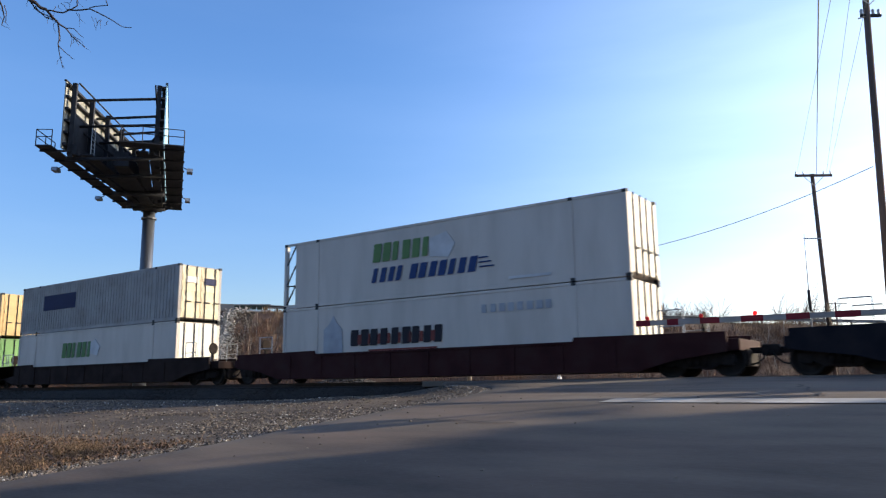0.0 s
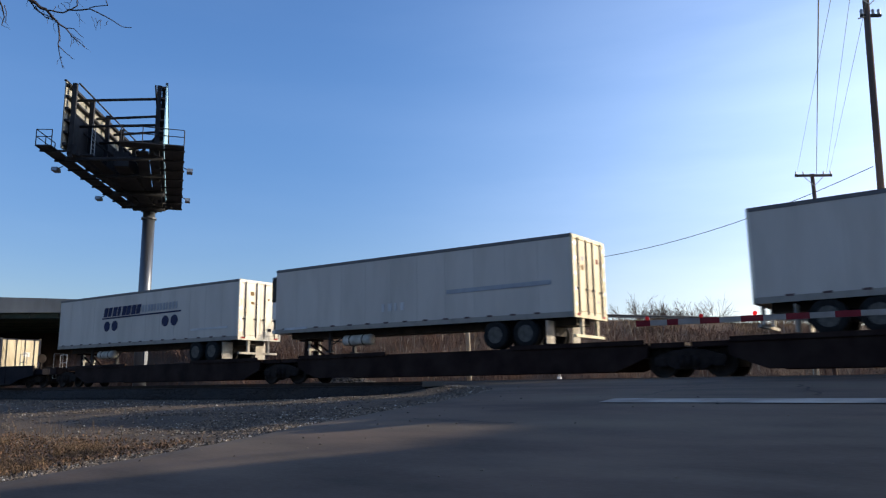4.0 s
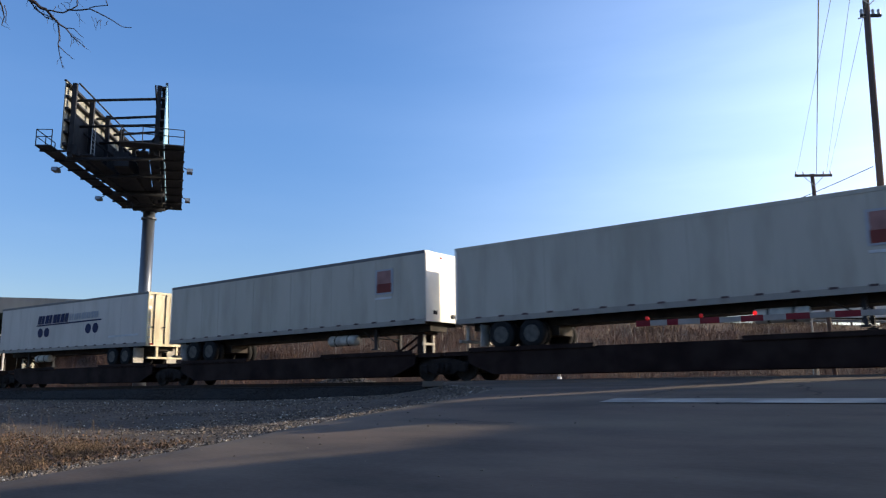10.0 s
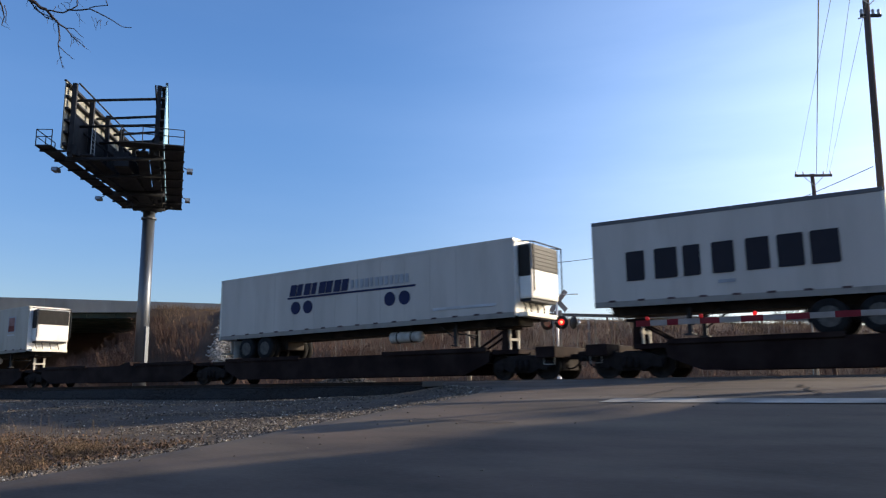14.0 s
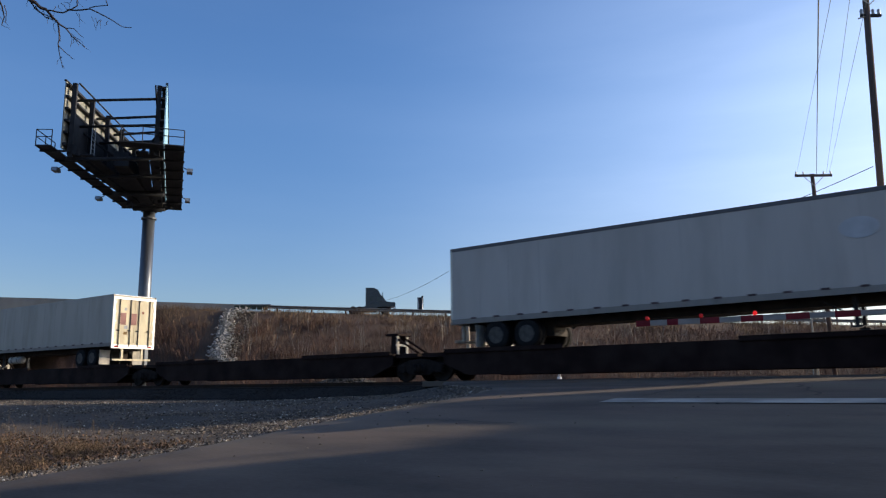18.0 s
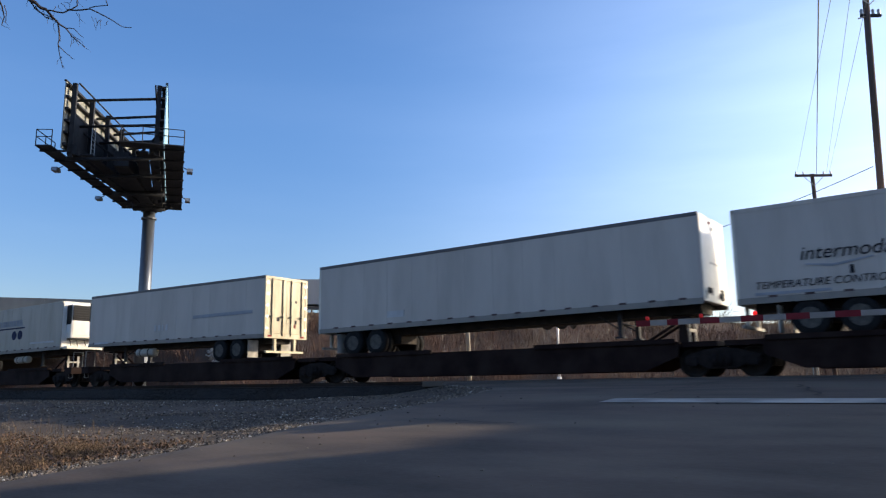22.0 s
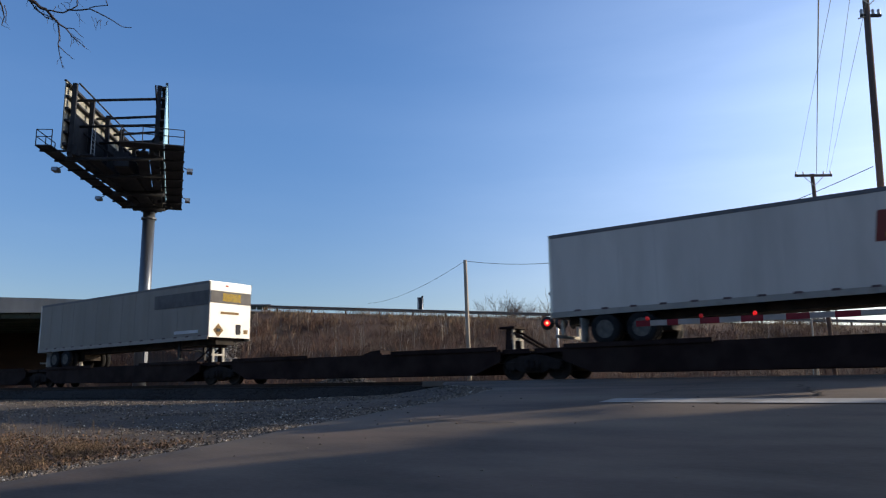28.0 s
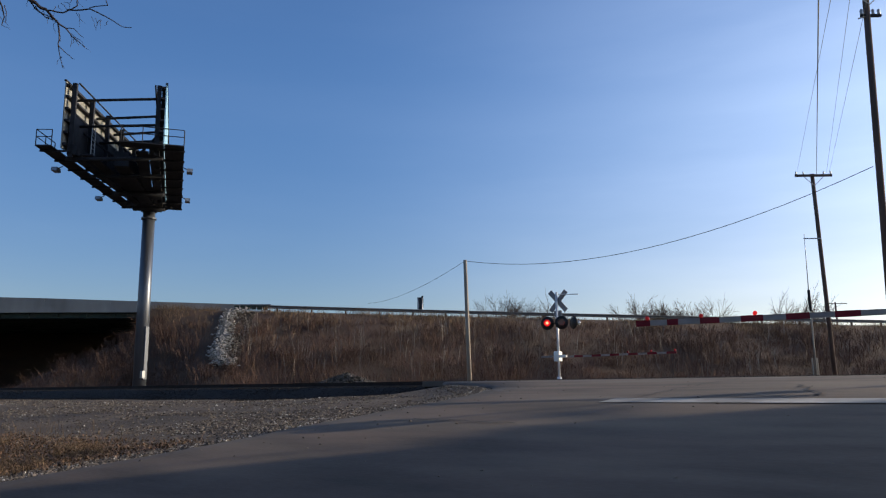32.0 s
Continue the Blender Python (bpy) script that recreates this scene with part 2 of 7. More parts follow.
M["bark"] = mat("grey_brown_bark", (0.11, 0.085, 0.07), 0.9, vary=0.25, scale=6, fine=30, bump=0.006)
M["twig"] = mat("dark_twig_bark", (0.055, 0.04, 0.035), 0.9, vary=0.25, scale=6)
M["concrete"] = mat("weathered_concrete", (0.38, 0.345, 0.30), 0.85, vary=0.14, scale=0.4, fine=14, bump=0.004, dirt=(0.18, 0.165, 0.145), dirt_amount=0.5, dirt_scale=0.5, stretch=(1, 1, 0.4))
M["girder"] = mat("dark_green_girder_paint", (0.055, 0.075, 0.06), 0.6, vary=0.15, scale=0.6, dirt=(0.10, 0.07, 0.05), dirt_amount=0.4, spec=0.12)
M["galv"] = mat("galvanised_steel", (0.42, 0.43, 0.44), 0.42, 0.75, vary=0.12, scale=2.5)
M["pole_steel"] = mat("grey_pole_paint", (0.135, 0.15, 0.175), 0.36, 0.55, vary=0.12, scale=0.8, fine=8, dirt=(0.05, 0.048, 0.05), dirt_amount=0.4, stretch=(1, 1, 0.2))
M["board_steel"] = mat("dark_billboard_steel", (0.036, 0.038, 0.044), 0.6, 0.1, vary=0.2, scale=1.5, spec=0.12)
M["board_back"] = mat("weathered_panel_back", (0.30, 0.30, 0.27), 0.7, 0.2, vary=0.2, scale=0.6)
M["board_face"] = mat("pale_blue_board_face", (0.35, 0.62, 0.80), 0.5, vary=0.25, scale=0.2)
M["wood"] = mat("weathered_pole_wood", (0.13, 0.09, 0.075), 0.9, vary=0.2, scale=2, fine=30, bump=0.006, stretch=(1, 1, 0.12))
M["wood_grey"] = mat("silvered_pole_wood", (0.34, 0.30, 0.25), 0.85, vary=0.2, scale=2, fine=30, stretch=(1, 1, 0.12))
M["wire"] = mat("dark_cable", (0.04, 0.04, 0.045), 0.6, vary=0.1)
M["white_paint"] = mat("white_road_paint", (0.40, 0.385, 0.355), 0.8, vary=0.22, scale=1.5, fine=30, dirt=(0.10, 0.09, 0.08), dirt_amount=0.7, dirt_scale=1.1)
M["signal_white"] = mat("white_signal_mast", (0.8, 0.8, 0.79), 0.35, 0.1, vary=0.08, scale=3)
M["signal_black"] = mat("black_signal_paint", (0.015, 0.015, 0.016), 0.6, vary=0.15, scale=4)
M["tape_red"] = mat("red_reflective_tape", (0.20, 0.015, 0.024), 0.6, vary=0.15, scale=3, spec=0.2, dirt=GRIME, dirt_amount=0.2)
M["tape_white"] = mat("white_reflective_tape", (0.33, 0.295, 0.275), 0.6, vary=0.15, scale=3, spec=0.2, dirt=GRIME, dirt_amount=0.25)
M["lens_dark"] = mat("unlit_red_lens", (0.13, 0.006, 0.006), 0.2, vary=0.1, coat=0.5)
M["lens_lit"] = mat("lit_red_lens", (0.6, 0.02, 0.01), 0.3, emit=(1.0, 0.012, 0.014), emit_strength=0.65)
M["lens_dim"] = mat("dim_red_lens", (0.5, 0.015, 0.012), 0.3, emit=(1.0, 0.012, 0.016), emit_strength=0.10)
M["lens_core"] = mat("lit_lamp_core", (0.9, 0.2, 0.1), 0.3, emit=(1.0, 0.10, 0.05), emit_strength=8.0)
M["tail_red"] = mat("red_marker_lens", (0.26, 0.008, 0.015), 0.4, vary=0.05, spec=0.2)
# darker, duller than galv: the rail's backlit face is put into the colour
M["rail_weathered"] = mat("backlit_dark_guardrail_zinc", (0.17, 0.165, 0.16), 0.6, 0.3, vary=0.2, scale=2.5)
M["tank_pale"] = mat("pale_frame_paint", (0.42, 0.42, 0.42), 0.5, 0.2, vary=0.2, scale=3, dirt=GRIME, dirt_amount=0.5)
M["sign_back"] = mat("bare_sign_back", (0.26, 0.255, 0.26), 0.6, 0.2, vary=0.12, scale=3)
M["rail_steel"] = mat("railhead_steel", (0.22, 0.19, 0.17), 0.35, 0.8, vary=0.15, scale=3)
# rust tone lowered further: the rail's shaded side is in the colour
M["rail_rust"] = mat("shaded_rusty_rail_web", (0.03, 0.019, 0.015), 0.85, vary=0.2, scale=4)
M["tie"] = mat("creosoted_tie_wood", (0.06, 0.05, 0.042), 0.9, vary=0.25, scale=3, per_object=0.3)
M["panel"] = mat("concrete_crossing_panel", (0.13, 0.105, 0.085), 0.85, vary=0.12, scale=1.5, fine=40, per_object=0.12)
M["glass"] = mat("dark_cab_glass", (0.02, 0.025, 0.03), 0.08, coat=0.4)
M["cab_white"] = mat("white_cab_paint", (0.72, 0.72, 0.72), 0.3, vary=0.04, coat=0.4)
M["cab_red"] = mat("red_cab_paint", (0.42, 0.02, 0.025), 0.3, vary=0.05, coat=0.4)
M["cab_black"] = mat("dark_blue_cab_paint", (0.02, 0.025, 0.035), 0.3, vary=0.05, coat=0.4)

# ---- building blocks ----
def box(bm, x0, x1, y0, y1, z0, z1, bevel=0.0):
    vs = [bm.verts.new((x, y, z)) for x in (x0, x1) for y in (y0, y1) for z in (z0, z1)]
    for a in ((0, 1, 3, 2), (4, 6, 7, 5), (0, 4, 5, 1), (2, 3, 7, 6), (0, 2, 6, 4), (1, 5, 7, 3)):
        bm.faces.new([vs[i] for i in a])
    if bevel:
        es = list({e for v in vs for e in v.link_edges})
        bmesh.ops.bevel(bm, geom=es, offset=bevel, segments=2, affect="EDGES", profile=0.6)
    return bm


def tube(bm, p0, p1, r0, r1=None, n=10, caps=True):
    p0, p1 = Vector(p0), Vector(p1)
    r1 = r0 if r1 is None else r1
    q = (p1 - p0).to_track_quat("Z", "Y")
    rings = []
    for p, r in ((p0, r0), (p1, r1)):
        rings.append([bm.verts.new(p + q @ Vector((r * math.cos(2 * math.pi * i / n), r * math.sin(2 * math.pi * i / n), 0))) for i in range(n)])
    for i in range(n):
        j = (i + 1) % n
        f = bm.faces.new((rings[0][i], rings[0][j], rings[1][j], rings[1][i]))
        f.smooth = n > 6
    if caps:
        bm.faces.new(rings[0][::-1])
        bm.faces.new(rings[1])
    return bm


def pipe(bm, pts, r, n=6):
    """One continuous bent pipe through the points."""
    pts = [Vector(p) for p in pts]
    rings = []
    for i, p in enumerate(pts):
        q = (pts[min(i + 1, len(pts) - 1)] - pts[max(i - 1, 0)]).to_track_quat("Z", "Y")
        rings.append([bm.verts.new(p + q @ Vector((r * math.cos(2 * math.pi * k / n), r * math.sin(2 * math.pi * k / n), 0))) for k in range(n)])
    for a, b in zip(rings, rings[1:]):
        for k in range(n):
            bm.faces.new((a[k], a[(k + 1) % n], b[(k + 1) % n], b[k])).smooth = True
    bm.faces.new(rings[0][::-1])
    bm.faces.new(rings[-1])
    return bm


def prism(bm, poly, y0, y1):
    """A plate whose outline poly lies in x and z, from y0 to y1."""
    a = [bm.verts.new((x, y0, z)) for x, z in poly]
    b = [bm.verts.new((x, y1, z)) for x, z in poly]
    bm.faces.new(a)
    bm.faces.new(b[::-1])
    for i in range(len(poly)):
        j = (i + 1) % len(poly)
        bm.faces.new((a[j], a[i], b[i], b[j]))
    return bm


def lathe(bm, rings, axis="x", n=20, centre=(0, 0, 0)):
    """A turned body: rings of (place along the axis, radius)."""
    made = []
    for s, r in rings:
        ring = []
        for i in range(n):
            a = 2 * math.pi * i / n
            c, d = r * math.cos(a), r * math.sin(a)
            v = {"x": (s, c, d), "y": (c, s, d), "z": (c, d, s)}[axis]
            ring.append(bm.verts.new(Vector(centre) + Vector(v)))
        made.append(ring)
    for r0, r1 in zip(made, made[1:]):
        for i in range(n):
            f = bm.faces.new((r0[i], r0[(i + 1) % n], r1[(i + 1) % n], r1[i]))
            f.smooth = True
    bm.faces.new(made[0][::-1])
    bm.faces.new(made[-1])
    return bm


def mesh_of(bm, name, material):
    bmesh.ops.recalc_face_normals(bm, faces=bm.faces)
    me = bpy.data.meshes.new(name)
    bm.to_mesh(me)
    bm.free()
    for m in (material if isinstance(material, (list, tuple)) else [material]):
        me.materials.append(M[m])
    return me


def part(name, bm, material, parent, label="", at=None):
    """Links a bmesh, or a ready mesh, as one mesh object under a thing or a part."""
    me = bm if isinstance(bm, bpy.types.Mesh) else mesh_of(bm, name, material)
    ob = new(name, me)
    ob.parent = parent
    if at is not None:
        ob.matrix_basis = at
    if label:
        ob["label"] = label
    return ob


def structure(name, bm, material, label="", kind="structure"):
    ob = new(name, bm if isinstance(bm, bpy.types.Mesh) else mesh_of(bm, name, material))
    return tagged(ob, label, name.replace("_", " ").rstrip(" 0123456789"), "", kind)


def thing(name, at, label, category, group=""):
    ob = new(name)
    ob.empty_display_size = 0.2
    ob.matrix_basis = at
    return tagged(ob, label, category, group)


def raw(name, verts, faces, material, smooth=False):
    me = bpy.data.meshes.new(name)
    me.from_pydata(verts, [], faces)
    me.materials.append(M[material])
    if smooth:
        me.shade_smooth()
    return me


def B():
    return bmesh.new()

# ---- ground, road, track ----
PROFILE = [(-400, -3.5), (-30, -2.2), (0, -1.45), (6, -0.90), (12.5, -0.42), (17, -0.2), (21, -0.06), (22.4, -0.03), (26.4, -0.03), (29, -0.1), (34, -0.25), (60, -0.4), (4000, -0.4)]


def road_z(y):
    return float(np.interp(y, [a for a, b in PROFILE], [b for a, b in PROFILE]))


def smooth01(t):
    t = min(1.0, max(0.0, t))
    return t * t * (3 - 2 * t)


ROAD_W, ROAD_E, ROAD_MID = -8.45, 2.4, -5.25


def road_west(y):
    """The west edge of the asphalt, which flares out towards the crossing."""
    return ROAD_W - 0.35 * smooth01((y - 7) / 4) - 1.5 * smooth01((y - 11.5) / 6) - 5.6 * smooth01((y - 15.5) / 7) + 0.1 * math.sin(y * 1.3) * smooth01((12 - y) / 5)


def ground_z(x, y):
    z = road_z(y) - 0.05
    off = smooth01((road_west(y) - 0.1 - x) / 2.2) if x < 0 else smooth01((x - ROAD_E) / 2.0)
    bed = smooth01((y - 18.5) / 3.0) * smooth01((30.5 - y) / 3.0)
    z -= off * (0.10 + 0.10 * smooth01((y - 6) / 8))
    z -= off * bed * 0.08
    low = smooth01((-12.5 - x) / 11) * smooth01((y - 9) / 4)
    z += (min(z, -0.67) - z) * low
    if y > 27.5:
        z -= 0.25 * smooth01((y - 27.5) / 6)
    rough = smooth01(off * 2)
    return z + rough * (0.035 * noise.noise((x * 0.5, y * 0.5, 0)) + 0.02 * noise.noise((x * 2.1, y * 2.1, 3)))


def axis_steps(parts):
    out = []
    for a, b, step in parts:
        n = max(1, round((b - a) / step))
        out += [a + (b - a) * i / n for i in range(n)]
    return out + [parts[-1][1]]


def build_ground():
    xs = axis_steps([(-3000, -400, 650), (-400, -100, 50), (-100, -40, 5), (-40, -14, 0.8), (-14, -7, 0.35), (-7, 8, 1.2), (8, 60, 6), (60, 400, 60), (400, 3000, 650)])
    ys = axis_steps([(-1500, -100, 350), (-100, -20, 16), (-20, 0, 2), (0, 16, 0.4), (16, 36, 0.5), (36, 120, 7), (120, 500, 60), (500, 3500, 500)])
    verts = [(x, y, ground_z(x, y)) for y in ys for x in xs]
    w = len(xs)
    faces = [(j * w + i, j * w + i + 1, (j + 1) * w + i + 1, (j + 1) * w + i) for j in range(len(ys) - 1) for i in range(w - 1)]
    structure("ground", raw("ground", verts, faces, "dirt", True), None, "gravelly brown winter ground beside the road and railway")
    # the asphalt: a crowned sheet with a ragged west edge and a thin side
    verts, faces = [], []
    rows = axis_steps([(-60, 0, 4), (0, 22.33, 0.25)])
    for y in rows:
        wst = road_west(y) + 0.05 * noise.noise((0, y * 2.2, 5)) + 0.03 * noise.noise((0, y * 7, 9))
        cols = [wst, wst + 0.12, min(-7.6, wst * 0.5 - 3.8), -6.5, ROAD_MID, -4.0, -2.5, -1.0, 0.5, ROAD_E]
        for i, x in enumerate(cols):
            crown = 0.0 if i else -0.06
            verts.append((x, y, road_z(y) + crown + 0.006 * noise.noise((x * 0.6, y * 0.6, 1))))
    n = 10
    faces = [(j * n + i, j * n + i + 1, (j + 1) * n + i + 1, (j + 1) * n + i) for j in range(len(rows) - 1) for i in range(n - 1)]
    structure("road", raw("road", verts, faces, "asphalt", True), None, "worn grey asphalt road climbing to the crossing")
    verts, faces = [], []
    rows = axis_steps([(26.25, 60, 1.0), (60, 75, 5)])
    for y in rows:
        for x in (ROAD_W - 1.6 - 6.0 * smooth01((36 - y) / 8), ROAD_MID, ROAD_E + 0.2):
            verts.append((x, y, road_z(y)))
    faces = [(j * 3 + i, j * 3 + i + 1, (j + 1) * 3 + i + 1, (j + 1) * 3 + i) for j in range(len(rows) - 1) for i in range(2)]
    structure("road_beyond", raw("road_beyond", verts, faces, "asphalt", True), None, "asphalt road running on beyond the tracks")
    # stop line, slightly worn
    bm = B()
    xs = axis_steps([(-5.35, 2.0, 0.35)])
    for y0, y1 in ((11.75, 12.4),):
        for a, b in zip(xs, xs[1:]):
            q = [bm.verts.new((x, y + 0.015 * noise.noise((x * 3, y * 9, 2)), road_z(y) + 0.012)) for x, y in ((a, y0), (b, y0), (b, y1), (a, y1))]
            bm.faces.new(q)
    structure("stop_line", bm, "white_paint", "worn white stop line painted across the lane")
    # cracks filled with tar
    bm = B()
    rnd = random.Random(5)
    for sx, sy, ex, ey in ((-3.2, 16.2, -2.2, 13.0), (-7.5, 13.4, -1.0, 13.1), (-6.4, 17.4, -1.5, 17.6), (-7.2, 9.2, -5.2, 8.9), (-5.3, 20.4, -5.1, 12.8), (-4.4, 15.6, -2.9, 15.3)):
        steps = 14
        last = None
        for i in range(steps + 1):
            q = Vector((sx + (ex - sx) * i / steps + rnd.uniform(-0.09, 0.09), sy + (ey - sy) * i / steps + rnd.uniform(-0.05, 0.05)))
            side = Vector((ey - sy, sx - ex)).normalized() * (0.03 if sx == -3.2 else 0.016)
            cur = [bm.verts.new((v.x, v.y, road_z(v.y) + 0.014)) for v in (q + side, q - side)]
            if last:
                bm.faces.new((last[0], last[1], cur[1], cur[0]))
            last = cur
    structure("tar_crack", bm, "black", "dark tar-filled cracks in the asphalt")


def build_debris():
    """Small dark clods and stones lying on the asphalt."""
    rnd = random.Random(61)
    spots = []
    for i in range(110):
        y = rnd.uniform(5, 21)
        x = rnd.uniform(road_west(y) + 0.3, 1.5) if rnd.random() < 0.5 else road_west(y) + 0.3 + abs(rnd.gauss(0, 0.9))
        spots.append((x, y, road_z(y), rnd.uniform(0.008, 0.03)))
    pebbles("road_debris", spots, "stone", "scattered small stones and clods on the asphalt")


TRACK_Y = 24.29
GAUGE = 1.435


def build_track():
    rail = thing("railway_track", pose(0, TRACK_Y, 0), "steel rails on dark wooden ties in grey ballast", "railway track")
    rail["kind"] = "structure"
    prof = [(-0.037, 0), (0.037, 0), (0.037, -0.035), (0.009, -0.05), (0.009, -0.145), (0.07, -0.165), (0.07, -0.18), (-0.07, -0.18), (-0.07, -0.165), (-0.009, -0.145), (-0.009, -0.05), (-0.037, -0.035)]
    for side in (-1, 1):
        bm = B()
        a = [bm.verts.new((-420, side * (GAUGE / 2 + 0.037) + y, z)) for y, z in prof]
        b = [bm.verts.new((420, side * (GAUGE / 2 + 0.037) + y, z)) for y, z in prof]
        for i in range(len(prof)):
            j = (i + 1) % len(prof)
            f = bm.faces.new((a[i], b[i], b[j], a[j]))
            f.material_index = 0 if i == 0 else 1
        part("rail", bm, ["rail_steel", "rail_rust"], rail, "worn steel rail with a bright head")
    tie = mesh_of(box(B(), -0.115, 0.115, -1.3, 1.3, -0.36, -0.185, 0.012), "tie", "tie")
    x = -95.0
    rnd = random.Random(3)
    while x < 20:
        if not -17.3 < x < 2.6:
            part("tie", tie, None, rail, at=pose(x, rnd.uniform(-0.04, 0.04), rnd.uniform(-0.01, 0.01), 0, 0, rnd.uniform(-1, 1)))
        x += 0.52
    # crossing panels inside and outside the rails
    for y0, y1 in ((-1.95, -0.80), (-0.64, 0.64), (0.80, 1.95)):
        pm = mesh_of(box(B(), 0, 2.42, y0, y1, -0.2, -0.012, 0.012), "crossing_panel", "panel")
        for i in range(8):
            part("crossing_panel", pm, None, rail, at=pose(-17.1 + i * 2.44, 0, 0))
    # the ballast shoulder under the ties
    bm = B()
    for xa, xb in ((-420, -17.2), (2.5, 420)):
        xs = axis_steps([(xa, xb, 1.0 if xb < 0 and xa > -100 else 4.0)])
        prof = [(-2.75, -0.82), (-2.35, -0.6), (-1.62, -0.2), (1.62, -0.2), (2.35, -0.6), (2.75, -0.82)]
        last = None
        for x in xs:
            cur = [bm.verts.new((x, y + 0.1 * noise.noise((x, y, 0)), z + 0.03 * noise.noise((x * 0.9, y * 2, 4)))) for y, z in prof]
            if last:
                for i in range(len(prof) - 1):
                    bm.faces.new((last[i], cur[i], cur[i + 1], last[i + 1]))
            last = cur
    part("ballast", bm, "ballast", rail, "ballast darkened to stand for shade")


def pebbles(name, spots, material, label):
    """Loose stones: low jittered octahedra joined into one sheet of stuff."""
    rnd = random.Random(11)
    verts, faces = [], []
    for x, y, z, r in spots:
        n = len(verts)
        a = rnd.uniform(0, 6.28)
        for k in range(4):
            q = r * rnd.uniform(0.7, 1.25)
            verts.append((x + q * math.cos(a + k * 1.571), y + q * math.sin(a + k * 1.571), z + r * rnd.uniform(-0.15, 0.3)))
        verts.append((x + r * rnd.uniform(-0.4, 0.4), y + r * rnd.uniform(-0.4, 0.4), z + r * rnd.uniform(0.5, 0.95)))
        verts.append((x, y, z - r * 0.5))
        for k in range(4):
            faces += [(n + k, n + (k + 1) % 4, n + 4), (n + (k + 1) % 4, n + k, n + 5)]
    ob = new(name, raw(name, verts, faces, material))
    return tagged(ob, label, "gravel", "", "stuff")


def build_gravel():
    rnd = random.Random(21)
    spots = []
    while len(spots) < 30000:
        y = 3.4 + 16.0 * rnd.random() ** 1.25
        x = road_west(y) - 0.1 + 0.35 * rnd.gauss(0, 1) * 0.4 - (rnd.random() ** 1.7) * (7 + 1.7 * y)
        if x > road_west(y) + 0.25 or (y < 5.6 and x < road_west(y) - 1.3 and rnd.random() < 0.7):
            continue
        if noise.noise((x * 0.3, y * 0.5, 7)) < 0.05 and rnd.random() < 0.8 and x < road_west(y) - 0.6:
            continue
        spots.append((x, y, ground_z(x, y) + 0.004, rnd.uniform(0.008, 0.017 + 0.022 * rnd.random() ** 2) * (1 + 0.03 * y)))
    pebbles("gravel", spots, "stone", "loose grey gravel along the edge of the road")
    pale = [(x + 0.03, y, z + 0.006, r * 0.9) for x, y, z, r in spots[::15]]
    pebbles("pale_gravel", pale, "riprap", "pale limestone chips among the grey gravel")
    spots = []
    for i in range(16000):
        x = -17.3 - 55 * rnd.random() ** 1.4
        y = TRACK_Y + rnd.uniform(-3.4, 1.6)
        dy = abs(y - TRACK_Y)
        z = float(np.interp(dy, [0, 1.62, 2.35, 2.75, 3.4], [-0.2, -0.2, -0.6, -0.68, -0.68]))
        spots.append((x, y, z, rnd.uniform(0.025, 0.055)))
    pebbles("ballast_stones", spots, "ballast", "crushed ballast stones along the rails, darkened to stand for shade")


def blades(spots, material, name, label, category, lean=0.35, width=0.006):
    rnd = random.Random(31)
    verts, faces = [], []
    for x, y, z, hgt in spots:
        a = rnd.uniform(0, 6.28)
        dx, dy = lean * hgt * rnd.gauss(0, 1), lean * hgt * rnd.gauss(0, 1)
        wx, wy = width * math.cos(a), width * math.sin(a)
        n = len(verts)
        verts += [(x - wx, y - wy, z), (x + wx, y + wy, z), (x + dx * 0.4 + wx * 0.7, y + dy * 0.4 + wy * 0.7, z + hgt * 0.6),
                  (x + dx * 0.4 - wx * 0.7, y + dy * 0.4 - wy * 0.7, z + hgt * 0.6), (x + dx, y + dy, z + hgt)]
        faces += [(n, n + 1, n + 2, n + 3), (n + 3, n + 2, n + 4)]
    ob = new(name, raw(name, verts, faces, material))
    return tagged(ob, label, category, "", "stuff")


